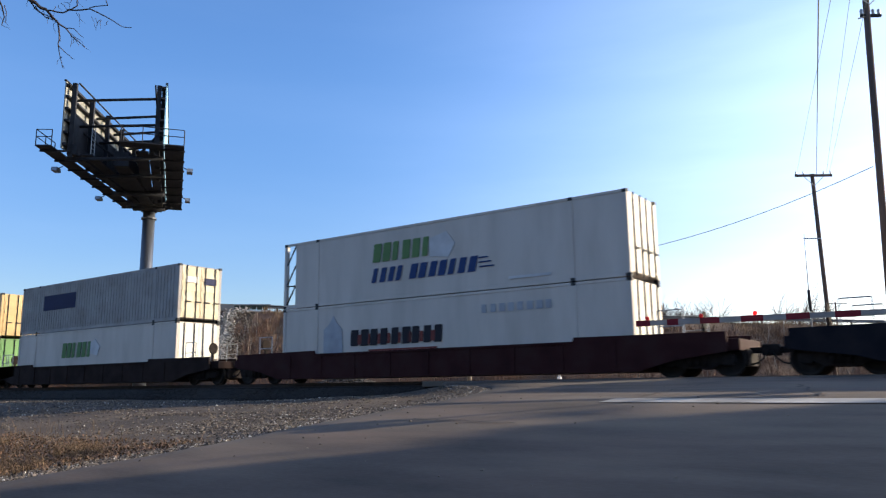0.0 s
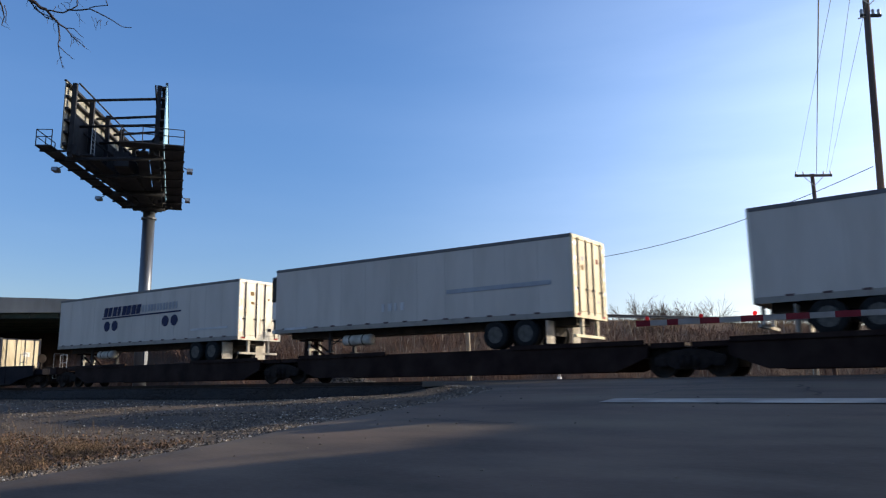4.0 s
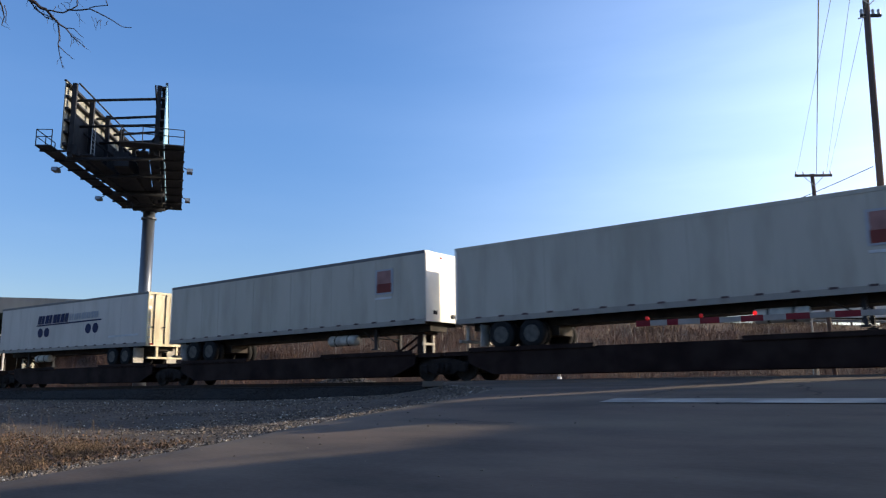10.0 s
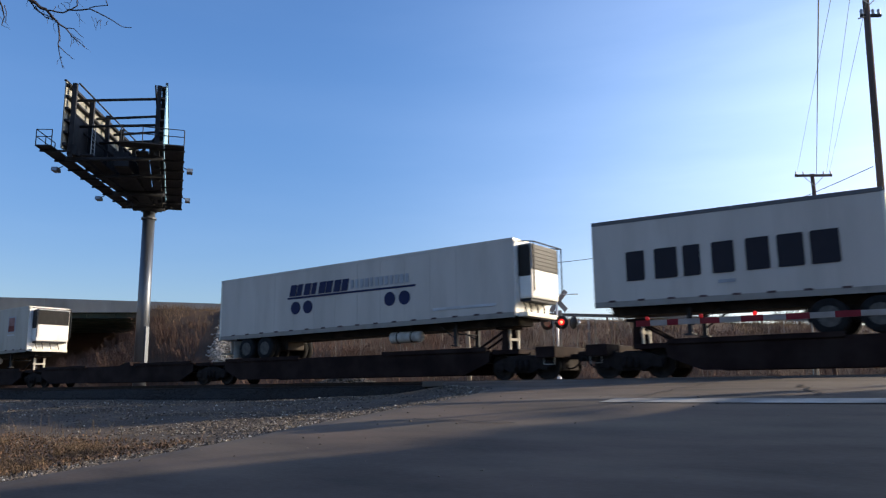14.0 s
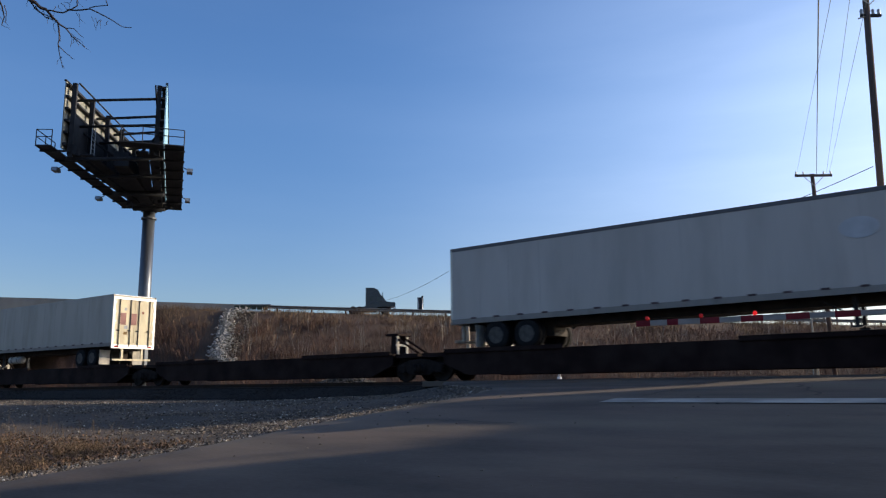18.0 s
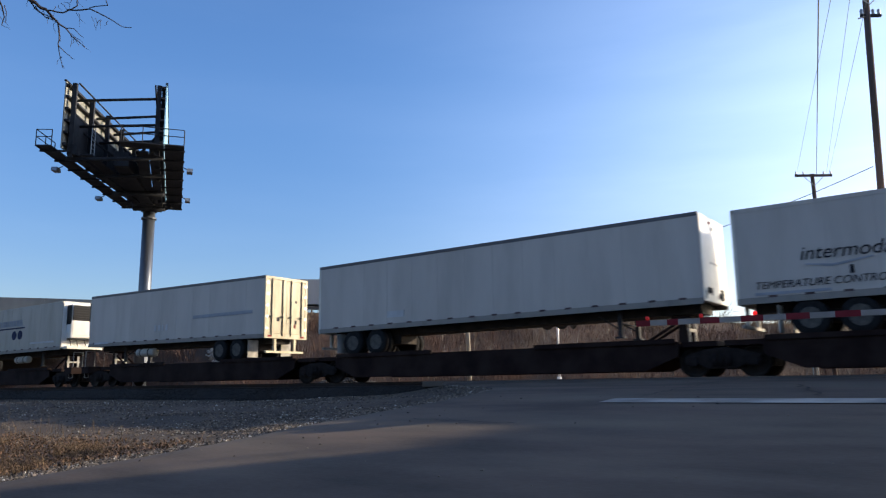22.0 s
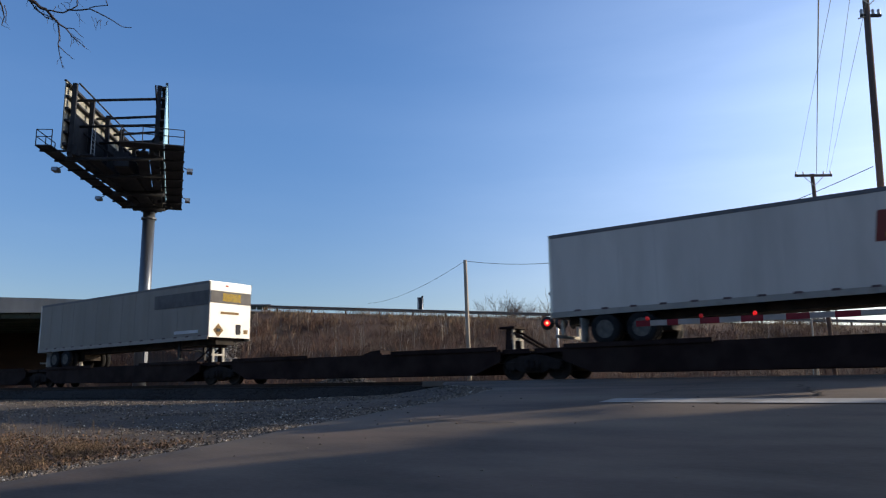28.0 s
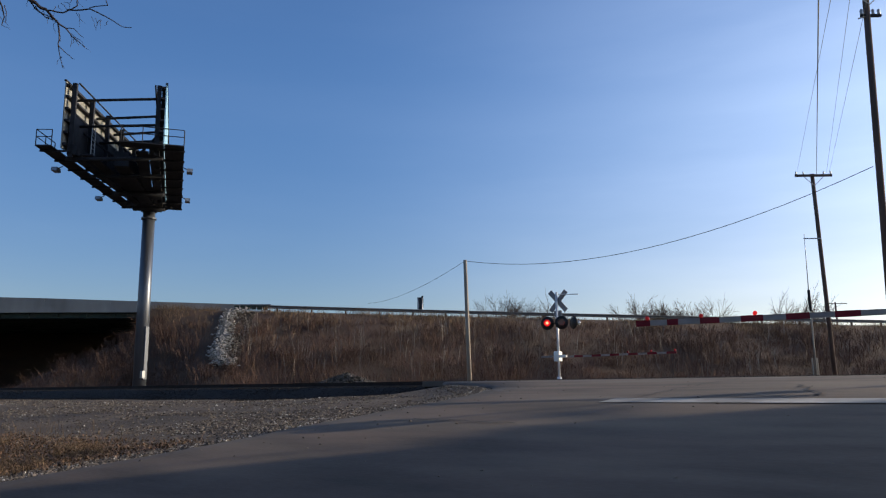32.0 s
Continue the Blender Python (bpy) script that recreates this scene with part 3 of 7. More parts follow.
def build_verge():
    rnd = random.Random(41)
    spots, leaf = [], []
    while len(spots) < 26000:
        y = rnd.uniform(3.0, 7.3)
        x = road_west(y) - 0.5 - 9 * rnd.random() ** 1.3
        edge = smooth01((7.2 - y) / 1.2) * smooth01((road_west(y) - 0.45 - x) / 1.0)
        if rnd.random() > edge or noise.noise((x * 0.7, y * 1.0, 2)) < 0.02 and rnd.random() < 0.85:
            continue
        spots.append((x, y, ground_z(x, y) - 0.01, rnd.uniform(0.03, 0.13) * (1.8 if rnd.random() < 0.05 else 1)))
    for i in range(110):
        cx, cy = -15 + rnd.gauss(0, 2.2), 7.0 + rnd.gauss(0, 0.5)
        spots.append((cx, cy, ground_z(cx, cy), rnd.uniform(0.12, 0.4)))
    blades(spots, "grass", "dry_grass", "low tufts of dry straw-coloured grass on the verge", "grass", 0.55, 0.0032)
    spots = []
    for i in range(24):
        cx, cy = -15.2 + rnd.gauss(0, 1.3), 7.6 + rnd.gauss(0, 0.35)
        spots.append((cx, cy, ground_z(cx, cy), rnd.uniform(0.25, 0.65)))
    blades(spots, "bark", "weed_stalks", "thin grey weed stalks standing on the verge", "weeds", 0.08, 0.004)
    verts, faces = [], []
    while len(verts) < 4 * 17000:
        y = rnd.uniform(3.0, 7.6)
        x = road_west(y) - 0.3 - 9 * rnd.random() ** 1.2
        edge = smooth01((7.4 - y) / 1.5) * smooth01((road_west(y) - 0.3 - x) / 0.9)
        if rnd.random() > edge:
            continue
        z = ground_z(x, y) + rnd.uniform(0.01, 0.06)
        a, r, t1, t2 = rnd.uniform(0, 6.28), rnd.uniform(0.009, 0.026), rnd.uniform(-0.9, 0.9), rnd.uniform(-0.7, 0.7)
        n = len(verts)
        for k in range(4):
            u, v = math.cos(a + k * 1.571) * r, math.sin(a + k * 1.571) * r * 0.7
            verts.append((x + u, y + v, z + u * t1 + v * t2))
        faces.append((n, n + 1, n + 2, n + 3))
    tagged(new("dead_leaves", raw("dead_leaves", verts, faces, "leaves")), "curled rust-brown dead leaves lying on the verge", "leaves", "", "stuff")


# ---- highway on its embankment ----
HW = Vector((-86.67, 38.05, 0))
HW_ALONG, HW_AWAY = Vector((0.746, 0.666, 0)), Vector((-0.666, 0.746, 0))
BRIDGE_END = 17.3


def rail_top(w):
    if w < 0:
        return 9.85
    if w > 200:
        return 5.7
    return 9.85 - 0.0345 * w + 0.00007 * w * w


def hw(w, off, z):
    return HW + HW_ALONG * w + HW_AWAY * off + Vector((0, 0, z))


def hw_pose(w, off, z):
    return Matrix.Translation(hw(w, off, z)) @ Matrix.Rotation(math.atan2(HW_ALONG.y, HW_ALONG.x), 4, "Z")


def build_highway():
    # the embankment, its toe, face, crest and road
    ws = axis_steps([(BRIDGE_END - 1.0, 110, 1.6), (110, 300, 12), (300, 1100, 100)])
    verts, faces = [], []
    prof = [(-21, None), (-16, 0.24), (-11, 0.5), (-6, 0.76), (-1.2, 0.985), (-0.3, 1.0), (0.9, 1.0), (28, 1.0), (52, 0.0)]
    for w in ws:
        top = rail_top(w) - 0.8
        head = smooth01((w - BRIDGE_END + 1) / 12)
        for off, f in prof:
            d = off * (1 if off > -1.5 else 0.62 + 0.38 * head)
            z = -0.8 if f is None else -0.8 + (top + 0.8) * f
            if off < -2:
                z += 0.5 * noise.noise((w * 0.11, off * 0.2, 1)) + 0.2 * noise.noise((w * 0.5, off * 0.5, 4))
            verts.append(tuple(hw(w, d, z)))
    n = len(prof)
    faces = [(j * n + i, j * n + i + 1, (j + 1) * n + i + 1, (j + 1) * n + i) for j in range(len(ws) - 1) for i in range(n - 1)]
    structure("embankment", raw("embankment", verts, faces, "bank", True), None, "tall highway embankment with brown winter soil")
    # its sloping end under the bridge, rounded off towards the camera
    verts, faces = [], []
    cols = [(0, 29.0 - 3.0 * k, 1.0) for k in range(10)] + [(k * 9.0, 0.0, 0.0) for k in range(1, 11)]
    for ang, off, flat in cols:
        for j in range(9):
            run = 15.5 * j / 8
            z = -0.8 + (rail_top(BRIDGE_END) - 1.9) * (1 - j / 8)
            a = radians(ang)
            w = BRIDGE_END - 0.4 - run * math.cos(a)
            o = off - run * math.sin(a)
            verts.append(tuple(hw(w, o, z + 0.3 * noise.noise((w * 0.3, o * 0.3, 8)))))
    faces = [(i * 9 + j, (i + 1) * 9 + j, (i + 1) * 9 + j + 1, i * 9 + j + 1) for i in range(len(cols) - 1) for j in range(8)]
    structure("abutment_slope", raw("abutment_slope", verts, faces, "bank", True), None, "dusty brown slope under the end of the bridge")
    # the bank west of the bridge, and a bank added to keep sunlight out beneath it
    for name, w0, w1, o0, o1, top, label in (("embankment_west", -1100, -62, 0, 28, 9.05, "embankment carrying the highway on west of the bridge"), ("bank_behind", -160, BRIDGE_END + 2, 33, 60, 8.0, "brown bank added behind the bridge to block the light beneath it")):
        verts, faces = [], []
        ws = axis_steps([(w0, w1, (w1 - w0) / 30)])
        pr = [(o0 - 16, -0.8), (o0 - 8, top * 0.5), (o0, top), (o1, top), (o1 + 20, -0.8)] if name == "embankment_west" else [(6, -0.8), (11, 4.0), (15.8, 8.4), (49, 8.6), (70, -0.8)]
        for w in ws:
            for off, z in pr:
                verts.append(tuple(hw(w, off if name == "embankment_west" else off + 11, z + (0.4 * noise.noise((w * 0.2, off * 0.1, 3)) if z < 7 else 0))))
        n = len(pr)
        faces = [(j * n + i, j * n + i + 1, (j + 1) * n + i + 1, (j + 1) * n + i) for j in range(len(ws) - 1) for i in range(n - 1)]
        k = len(verts)
        faces += [tuple(range(k - n, k)), tuple(range(n - 1, -1, -1))]
        structure(name, raw(name, verts, faces, "bank", False), None, label)
    bm = B()
    wsr = axis_steps([(BRIDGE_END, 110, 6), (110, 300, 20), (300, 1100, 100)])
    last = None
    for w in wsr:
        cur = [bm.verts.new(hw(w, o, rail_top(w) - z)) for o, z in ((0.8, 0.78), (2.4, 0.46), (28, 0.46))]
        if last:
            for i in range(2):
                bm.faces.new((last[i], last[i + 1], cur[i + 1], cur[i]))
        last = cur
    structure("highway_road", bm, "asphalt", "grey highway carriageway on the embankment")
    # bridge: deck, parapets, girders, abutment wall
    br = thing("overpass_bridge", hw_pose(0, 0, 0), "concrete highway overpass on dark green steel girders", "bridge")
    zt = 9.85
    def cut(x0, x1, y0, y1, z0, z1, bev=0.0):
        return box(B(), x0, x1, y0, y1, z0, z1, bev)
    part("deck", cut(-62, BRIDGE_END + 1, -0.1, 28, zt - 1.72, zt - 0.95), "concrete", br, "grey concrete deck edge")
    part("deck_surface", cut(-1100, BRIDGE_END + 1, 2.4, 27.4, zt - 0.95, zt - 0.46), "asphalt", br)
    for k, y in enumerate((-0.12, 27.6)):
        xs = axis_steps([(-62, -30, 16), (-30, BRIDGE_END + 8.2, 6.8)])
        for a, b in zip(xs, xs[1:]):
            bm = B()
            za, zb = (rail_top(max(0, a)), rail_top(max(0, b)))
            vs = [bm.verts.new((x, yy, z)) for x, t in ((a + 0.015, za), (b - 0.015, zb)) for yy in (y, y + 0.4) for z in (zt - 0.95 if a < BRIDGE_END - 1 else t - 1.9, t)]
            for q in ((0, 1, 3, 2), (4, 6, 7, 5), (0, 4, 5, 1), (2, 3, 7, 6), (0, 2, 6, 4), (1, 5, 7, 3)):
                bm.faces.new([vs[i] for i in q])
            part("parapet", bm, "concrete", br, "solid concrete parapet")
    for i in range(7):
        y = 0.5 + i * 4.4
        bm = B()
        box(bm, -62, BRIDGE_END + 0.3, y - 0.02, y + 0.02, zt - 2.27, zt - 1.72)
        box(bm, -62, BRIDGE_END + 0.3, y - 0.25, y + 0.25, zt - 2.32, zt - 2.27)
        box(bm, -62, BRIDGE_END + 0.3, y - 0.25, y + 0.25, zt - 1.76, zt - 1.722)
        if i == 0:
            for k in range(25):
                box(bm, -60 + k * 3, -59.96 + k * 3, y - 0.18, y - 0.02, zt - 2.27, zt - 1.76)
        part("girder", bm, "girder", br, "dark green steel plate girder")
    part("abutment_wall", cut(BRIDGE_END - 0.6, BRIDGE_END + 1.2, -0.6, 28.4, 3.0, zt - 1.0, 0.05), "concrete", br, "concrete abutment wall")
    for k in range(4):
        bm = B()
        tube(bm, (-42, 2.5 + k * 7.5, -0.8), (-42, 2.5 + k * 7.5, zt - 3.6), 0.55, n=14)
        part("pier_column", bm, "concrete", br)
    part("pier_cap", cut(-42.7, -41.3, 0.2, 27.6, zt - 3.6, zt - 2.32, 0.05), "concrete", br)
    # guardrail, its posts and W-beam
    gr = thing("guardrail", hw_pose(0, 0, 0), "galvanised W-beam guardrail along the highway edge", "guardrail")
    wav = [(-0.31, 0.0), (-0.24, -0.08), (-0.16, 0.0), (-0.08, 0.0), (0.0, -0.08), (0.07, 0.0)]
    segs = axis_steps([(BRIDGE_END + 8.5, 150, 7.6)])
    for a, b in zip(segs, segs[1:]):
        bm = B()
        va = [bm.verts.new((a, y, rail_top(a) + z - 0.07)) for z, y in wav]
        vb = [bm.verts.new((b, y, rail_top(b) + z - 0.07)) for z, y in wav]
        vc = [bm.verts.new((v.co.x, v.co.y + 0.025, v.co.z)) for v in va]
        vd = [bm.verts.new((v.co.x, v.co.y + 0.025, v.co.z)) for v in vb]
        for i in range(len(wav) - 1):
            bm.faces.new((va[i], vb[i], vb[i + 1], va[i + 1]))
            bm.faces.new((vc[i], vc[i + 1], vd[i + 1], vd[i]))
        part("beam", bm, "rail_weathered", gr)
    pm = mesh_of(box(B(), -0.09, 0.09, 0.05, 0.22, -0.95, 0.04), "post", "wood")
    w = BRIDGE_END + 8.5
    while w < 148:
        part("post", pm, None, gr, at=pose(w, 0, rail_top(w) - 0.07))
        w += 3.8
    # slotted end rail beside the bridge
    er = thing("bridge_end_railing", hw_pose(BRIDGE_END + 7.6, -0.15, 0), "short pale slotted railing where the bridge ends", "railing")
    for i in range(6):
        z = rail_top(BRIDGE_END + 8)
        bm = box(B(), i * 0.62, i * 0.62 + 0.55, 0, 0.12, z - 0.62, z - 0.12, 0.03)
        part("panel", bm, "girder", er, "dark slotted panel")
    z = rail_top(BRIDGE_END + 9)
    part("top_bar", box(B(), -0.1, 4.0, -0.03, 0.15, z - 0.08, z + 0.04), "galv", er)
    part("bottom_bar", box(B(), -0.1, 4.0, -0.03, 0.15, z - 0.78, z - 0.66), "galv", er)
    # back of a road sign
    sg = thing("road_sign", hw_pose(45.7, 0.6, 0), "dark back of a small road sign on two posts", "sign")
    z = rail_top(45.7)
    part("sign_panel", box(B(), -0.32, 0.2, 0, 0.05, z + 0.0, z + 1.45), "board_steel", sg, "dark sign back")
    part("sign_panel", box(B(), 0.1, 0.36, 0.08, 0.12, z + 0.3, z + 1.62), "board_steel", sg)
    for x in (-0.2, 0.22):
        part("post", tube(B(), (x, 0.03, z - 1.0), (x, 0.03, z + 1.4), 0.05, n=8), "galv", sg)
    # riprap chute: a pale ridge of stones beside a gully of grey rubble; sun and shade are in the two tones
    rnd = random.Random(51)
    def bank_at(w, f):
        head = 0.62 + 0.38 * smooth01((w - BRIDGE_END + 1) / 12)
        return hw(w, -16 * (1 - f) * head - 0.9 * f - 0.15, -0.8 + rail_top(w) * (0.24 + 0.745 * f))
    stones = []
    for i in range(1600):
        f = 1.0 - 0.97 * rnd.random() ** 0.8
        p = bank_at(24.75 + 1.1 * (1 - f) + rnd.gauss(0, 0.4) + (1.6 * rnd.random() if f > 0.93 or f < 0.12 else 0), f)
        stones.append((p.x, p.y, p.z + rnd.uniform(0.2, 0.55), rnd.uniform(0.07, 0.2)))
    pebbles("riprap", stones, "riprap", "pale broken riprap stones spilling down the embankment")
    stones = []
    for i in range(3000):
        f = rnd.uniform(0.03, 0.97)
        p = bank_at(25.0 + 1.0 * (1 - f) + rnd.uniform(0, 2.5) * (0.7 + 0.3 * f), f)
        stones.append((p.x, p.y, p.z + rnd.uniform(-0.1, 0.25), rnd.uniform(0.05, 0.15)))
    for i in range(1300):
        a, r = rnd.uniform(0, 6.28), rnd.random() ** 0.6
        stones.append((-42.6 + 5.2 * r * math.cos(a), 45.5 + 1.3 * r * math.sin(a), -0.45 + 1.35 * (1 - r), rnd.uniform(0.06, 0.2)))
    pebbles("rubble", stones, "stone", "grey drainage rubble in a gully and a low heap")
    # brush and dry grass on the bank
    sheets = {"brush": ([], []), "tan_grass": ([], []), "wood_grey": ([], [])}
    def stem(p, hgt, wid, dx, dy, kind="brush", forks=0):
        verts, faces = sheets[kind]
        a = rnd.uniform(0, 6.28)
        ux, uy = wid * math.cos(a), wid * math.sin(a)
        mx, my = p.x + dx * 0.35 * hgt, p.y + dy * 0.35 * hgt
        n = len(verts)
        verts.extend([(p.x - ux, p.y - uy, p.z - 0.15), (p.x + ux, p.y + uy, p.z - 0.15), (mx + ux * 0.7, my + uy * 0.7, p.z + hgt * 0.5), (mx - ux * 0.7, my - uy * 0.7, p.z + hgt * 0.5), (p.x + dx * hgt, p.y + dy * hgt, p.z + hgt * 0.95)])
        faces.extend([(n, n + 1, n + 2, n + 3), (n + 3, n + 2, n + 4)])
        for q in range(forks):
            f = rnd.uniform(0.35, 0.9)
            bx, by, bz = p.x + dx * hgt * f * 0.9, p.y + dy * hgt * f * 0.9, p.z + hgt * f * 0.95
            l = hgt * rnd.uniform(0.15, 0.4)
            n = len(verts)
            verts.extend([(bx - ux * 0.6, by - uy * 0.6, bz), (bx + ux * 0.6, by + uy * 0.6, bz), (bx + l * rnd.gauss(0, 0.7), by + l * rnd.gauss(0, 0.7), bz + l * rnd.uniform(0.2, 0.9))])
            faces.append((n, n + 1, n + 2))
    def slope(w, off):
        head = 0.62 + 0.38 * smooth01((w - BRIDGE_END + 1) / 12)
        f = float(np.interp(off, [-21, -16, -11, -6, -1.2, 0], [0, 0.24, 0.5, 0.76, 0.985, 1]))
        return hw(w, off * head, -0.8 + rail_top(w) * f)
    def corner():
        a, run = radians(rnd.uniform(38, 95)), 15.5 * rnd.random() ** 0.6
        z = -0.8 + (rail_top(BRIDGE_END) - 1.9) * (1 - run / 15.5)
        return hw(BRIDGE_END - 0.4 - run * math.cos(a), -run * math.sin(a), z)
    def in_chute(w, off=0.0):
        return 23.4 < w < 28.0 and off > -15.5
    # rounded shrubs of many thin stems
    for i in range(1250):
        if i < 120:
            c, big = corner(), rnd.uniform(0.5, 1.3)
        else:
            w = BRIDGE_END - 2 + 138 * rnd.random() ** 1.15
            off = -20 + 16 * rnd.random()
            if in_chute(w, off) and rnd.random() < 0.93:
                continue
            c = slope(w, off)
            big = rnd.uniform(0.6, 1.6) * (1.0 + 0.5 * noise.noise((w * 0.12, off * 0.2, 6))) * (0.55 + 0.45 * smooth01((-4 - off) / 6))
        for k in range(30):
            dx, dy = rnd.gauss(0, 0.42), rnd.gauss(0, 0.42)
            p = c + Vector((dx * 0.9 * big, dy * 0.9 * big, 0))
            stem(p, big * rnd.uniform(0.6, 1.25), rnd.uniform(0.008, 0.02), dx, dy, "brush", 4)
    # weeds between them
    for i in range(24000):
        w = BRIDGE_END - 2 + 138 * rnd.random() ** 1.15
        off = -20 + 19.0 * rnd.random()
        if in_chute(w, off) and rnd.random() < 0.93:
            continue
        stem(slope(w, off), rnd.uniform(0.25, 0.95), rnd.uniform(0.01, 0.024), rnd.gauss(0, 0.45), rnd.gauss(0, 0.45), "tan_grass" if rnd.random() < 0.06 + 0.6 * smooth01((off + 8) / 4) else "brush", 1)
    for i in range(2500):
        stem(corner(), rnd.uniform(0.12, 0.45), rnd.uniform(0.008, 0.016), rnd.gauss(0, 0.5), rnd.gauss(0, 0.5), "tan_grass" if rnd.random() < 0.15 else "brush", 1)
    # tall dry grass in drifts along the crest
    for i in range(26000):
        w = BRIDGE_END - 0.5 + 125 * rnd.random() ** 1.1
        off = -0.3 - 6.5 * rnd.random() ** 1.4
        if in_chute(w) or noise.noise((w * 0.16, off * 0.25, 12)) < -0.22 + 0.5 * smooth01((-2 - off) / 5):
            continue
        tall = 0.75 + 0.5 * noise.noise((w * 0.3, off * 0.3, 2))
        stem(slope(w, off), tall * rnd.uniform(0.4, 1.1), rnd.uniform(0.008, 0.02), rnd.gauss(0, 0.28), rnd.gauss(0, 0.28), "tan_grass", 0)
    # pale saplings
    for i in range(170):
        w = 26 + 100 * rnd.random()
        c = slope(w, rnd.uniform(-18, -5))
        for k in range(3):
            stem(c + Vector((rnd.gauss(0, 0.2), rnd.gauss(0, 0.2), 0)), rnd.uniform(1.3, 2.9), rnd.uniform(0.012, 0.022), rnd.gauss(0, 0.14), rnd.gauss(0, 0.14), "wood_grey", 5)
    for kind, name, label, cat in (("brush", "brush", "dense leafless brown brush on the embankment", "brush"), ("tan_grass", "bank_grass", "tall tan dry grass along the crest of the embankment", "grass"), ("wood_grey", "saplings", "thin pale leafless saplings on the embankment", "saplings")):
        tagged(new(name, raw(name, sheets[kind][0], sheets[kind][1], kind)), label, cat, "", "stuff")


# ---- trees ----
def bare_tree(name, at, height, seed, label, levels=5, spread=0.55, material="bark", twig=0.006, droop=0.0, first=0.35, split=3):
    """A leafless tree: tapered trunk, limbs and ever finer twigs."""
    rnd = random.Random(seed)
    t = thing(name, at, label, "tree")
    tb, cb = B(), B()
    def grow(bm, p, d, length, r, level):
        n = max(3, 8 - level)
        pts = [p]
        q, dd = p.copy(), d.copy()
        steps = 3 if level < 3 else 2
        for i in range(steps):
            dd = (dd + Vector((rnd.gauss(0, 0.13), rnd.gauss(0, 0.13), rnd.gauss(0.02, 0.1) - droop * level * 0.05))).normalized()
            nq = q + dd * length / steps
            ra, rb = r * (1 - 0.5 * i / steps), r * (1 - 0.5 * (i + 1) / steps)
            tube(bm, q, nq, max(ra, twig * 0.5), max(rb, twig * 0.4), n, False)
            q = nq
            pts.append(q.copy())
        if level >= levels:
            return
        for k in range(split + (1 if level in (1, 2) else 0)):
            f = rnd.uniform(first if level == 0 else 0.25, 1.0)
            i = min(steps - 1, int(f * steps))
            base = pts[i].lerp(pts[i + 1], f * steps - i)
            axis = Vector((rnd.gauss(0, 1), rnd.gauss(0, 1), rnd.gauss(0, 0.4))).normalized()
            nd = (dd + axis * spread * rnd.uniform(0.7, 1.5)).normalized()
            grow(cb, base, nd, length * rnd.uniform(0.5, 0.72), r * rnd.uniform(0.35, 0.5), level + 1)
    grow(tb, Vector((0, 0, -0.3)), Vector((0, 0, 1)), height * 0.62, height * 0.02, 0)
    part("trunk", tb, material, t)
    part("crown", cb, material, t, "bare grey-brown branches and twigs")
    return t

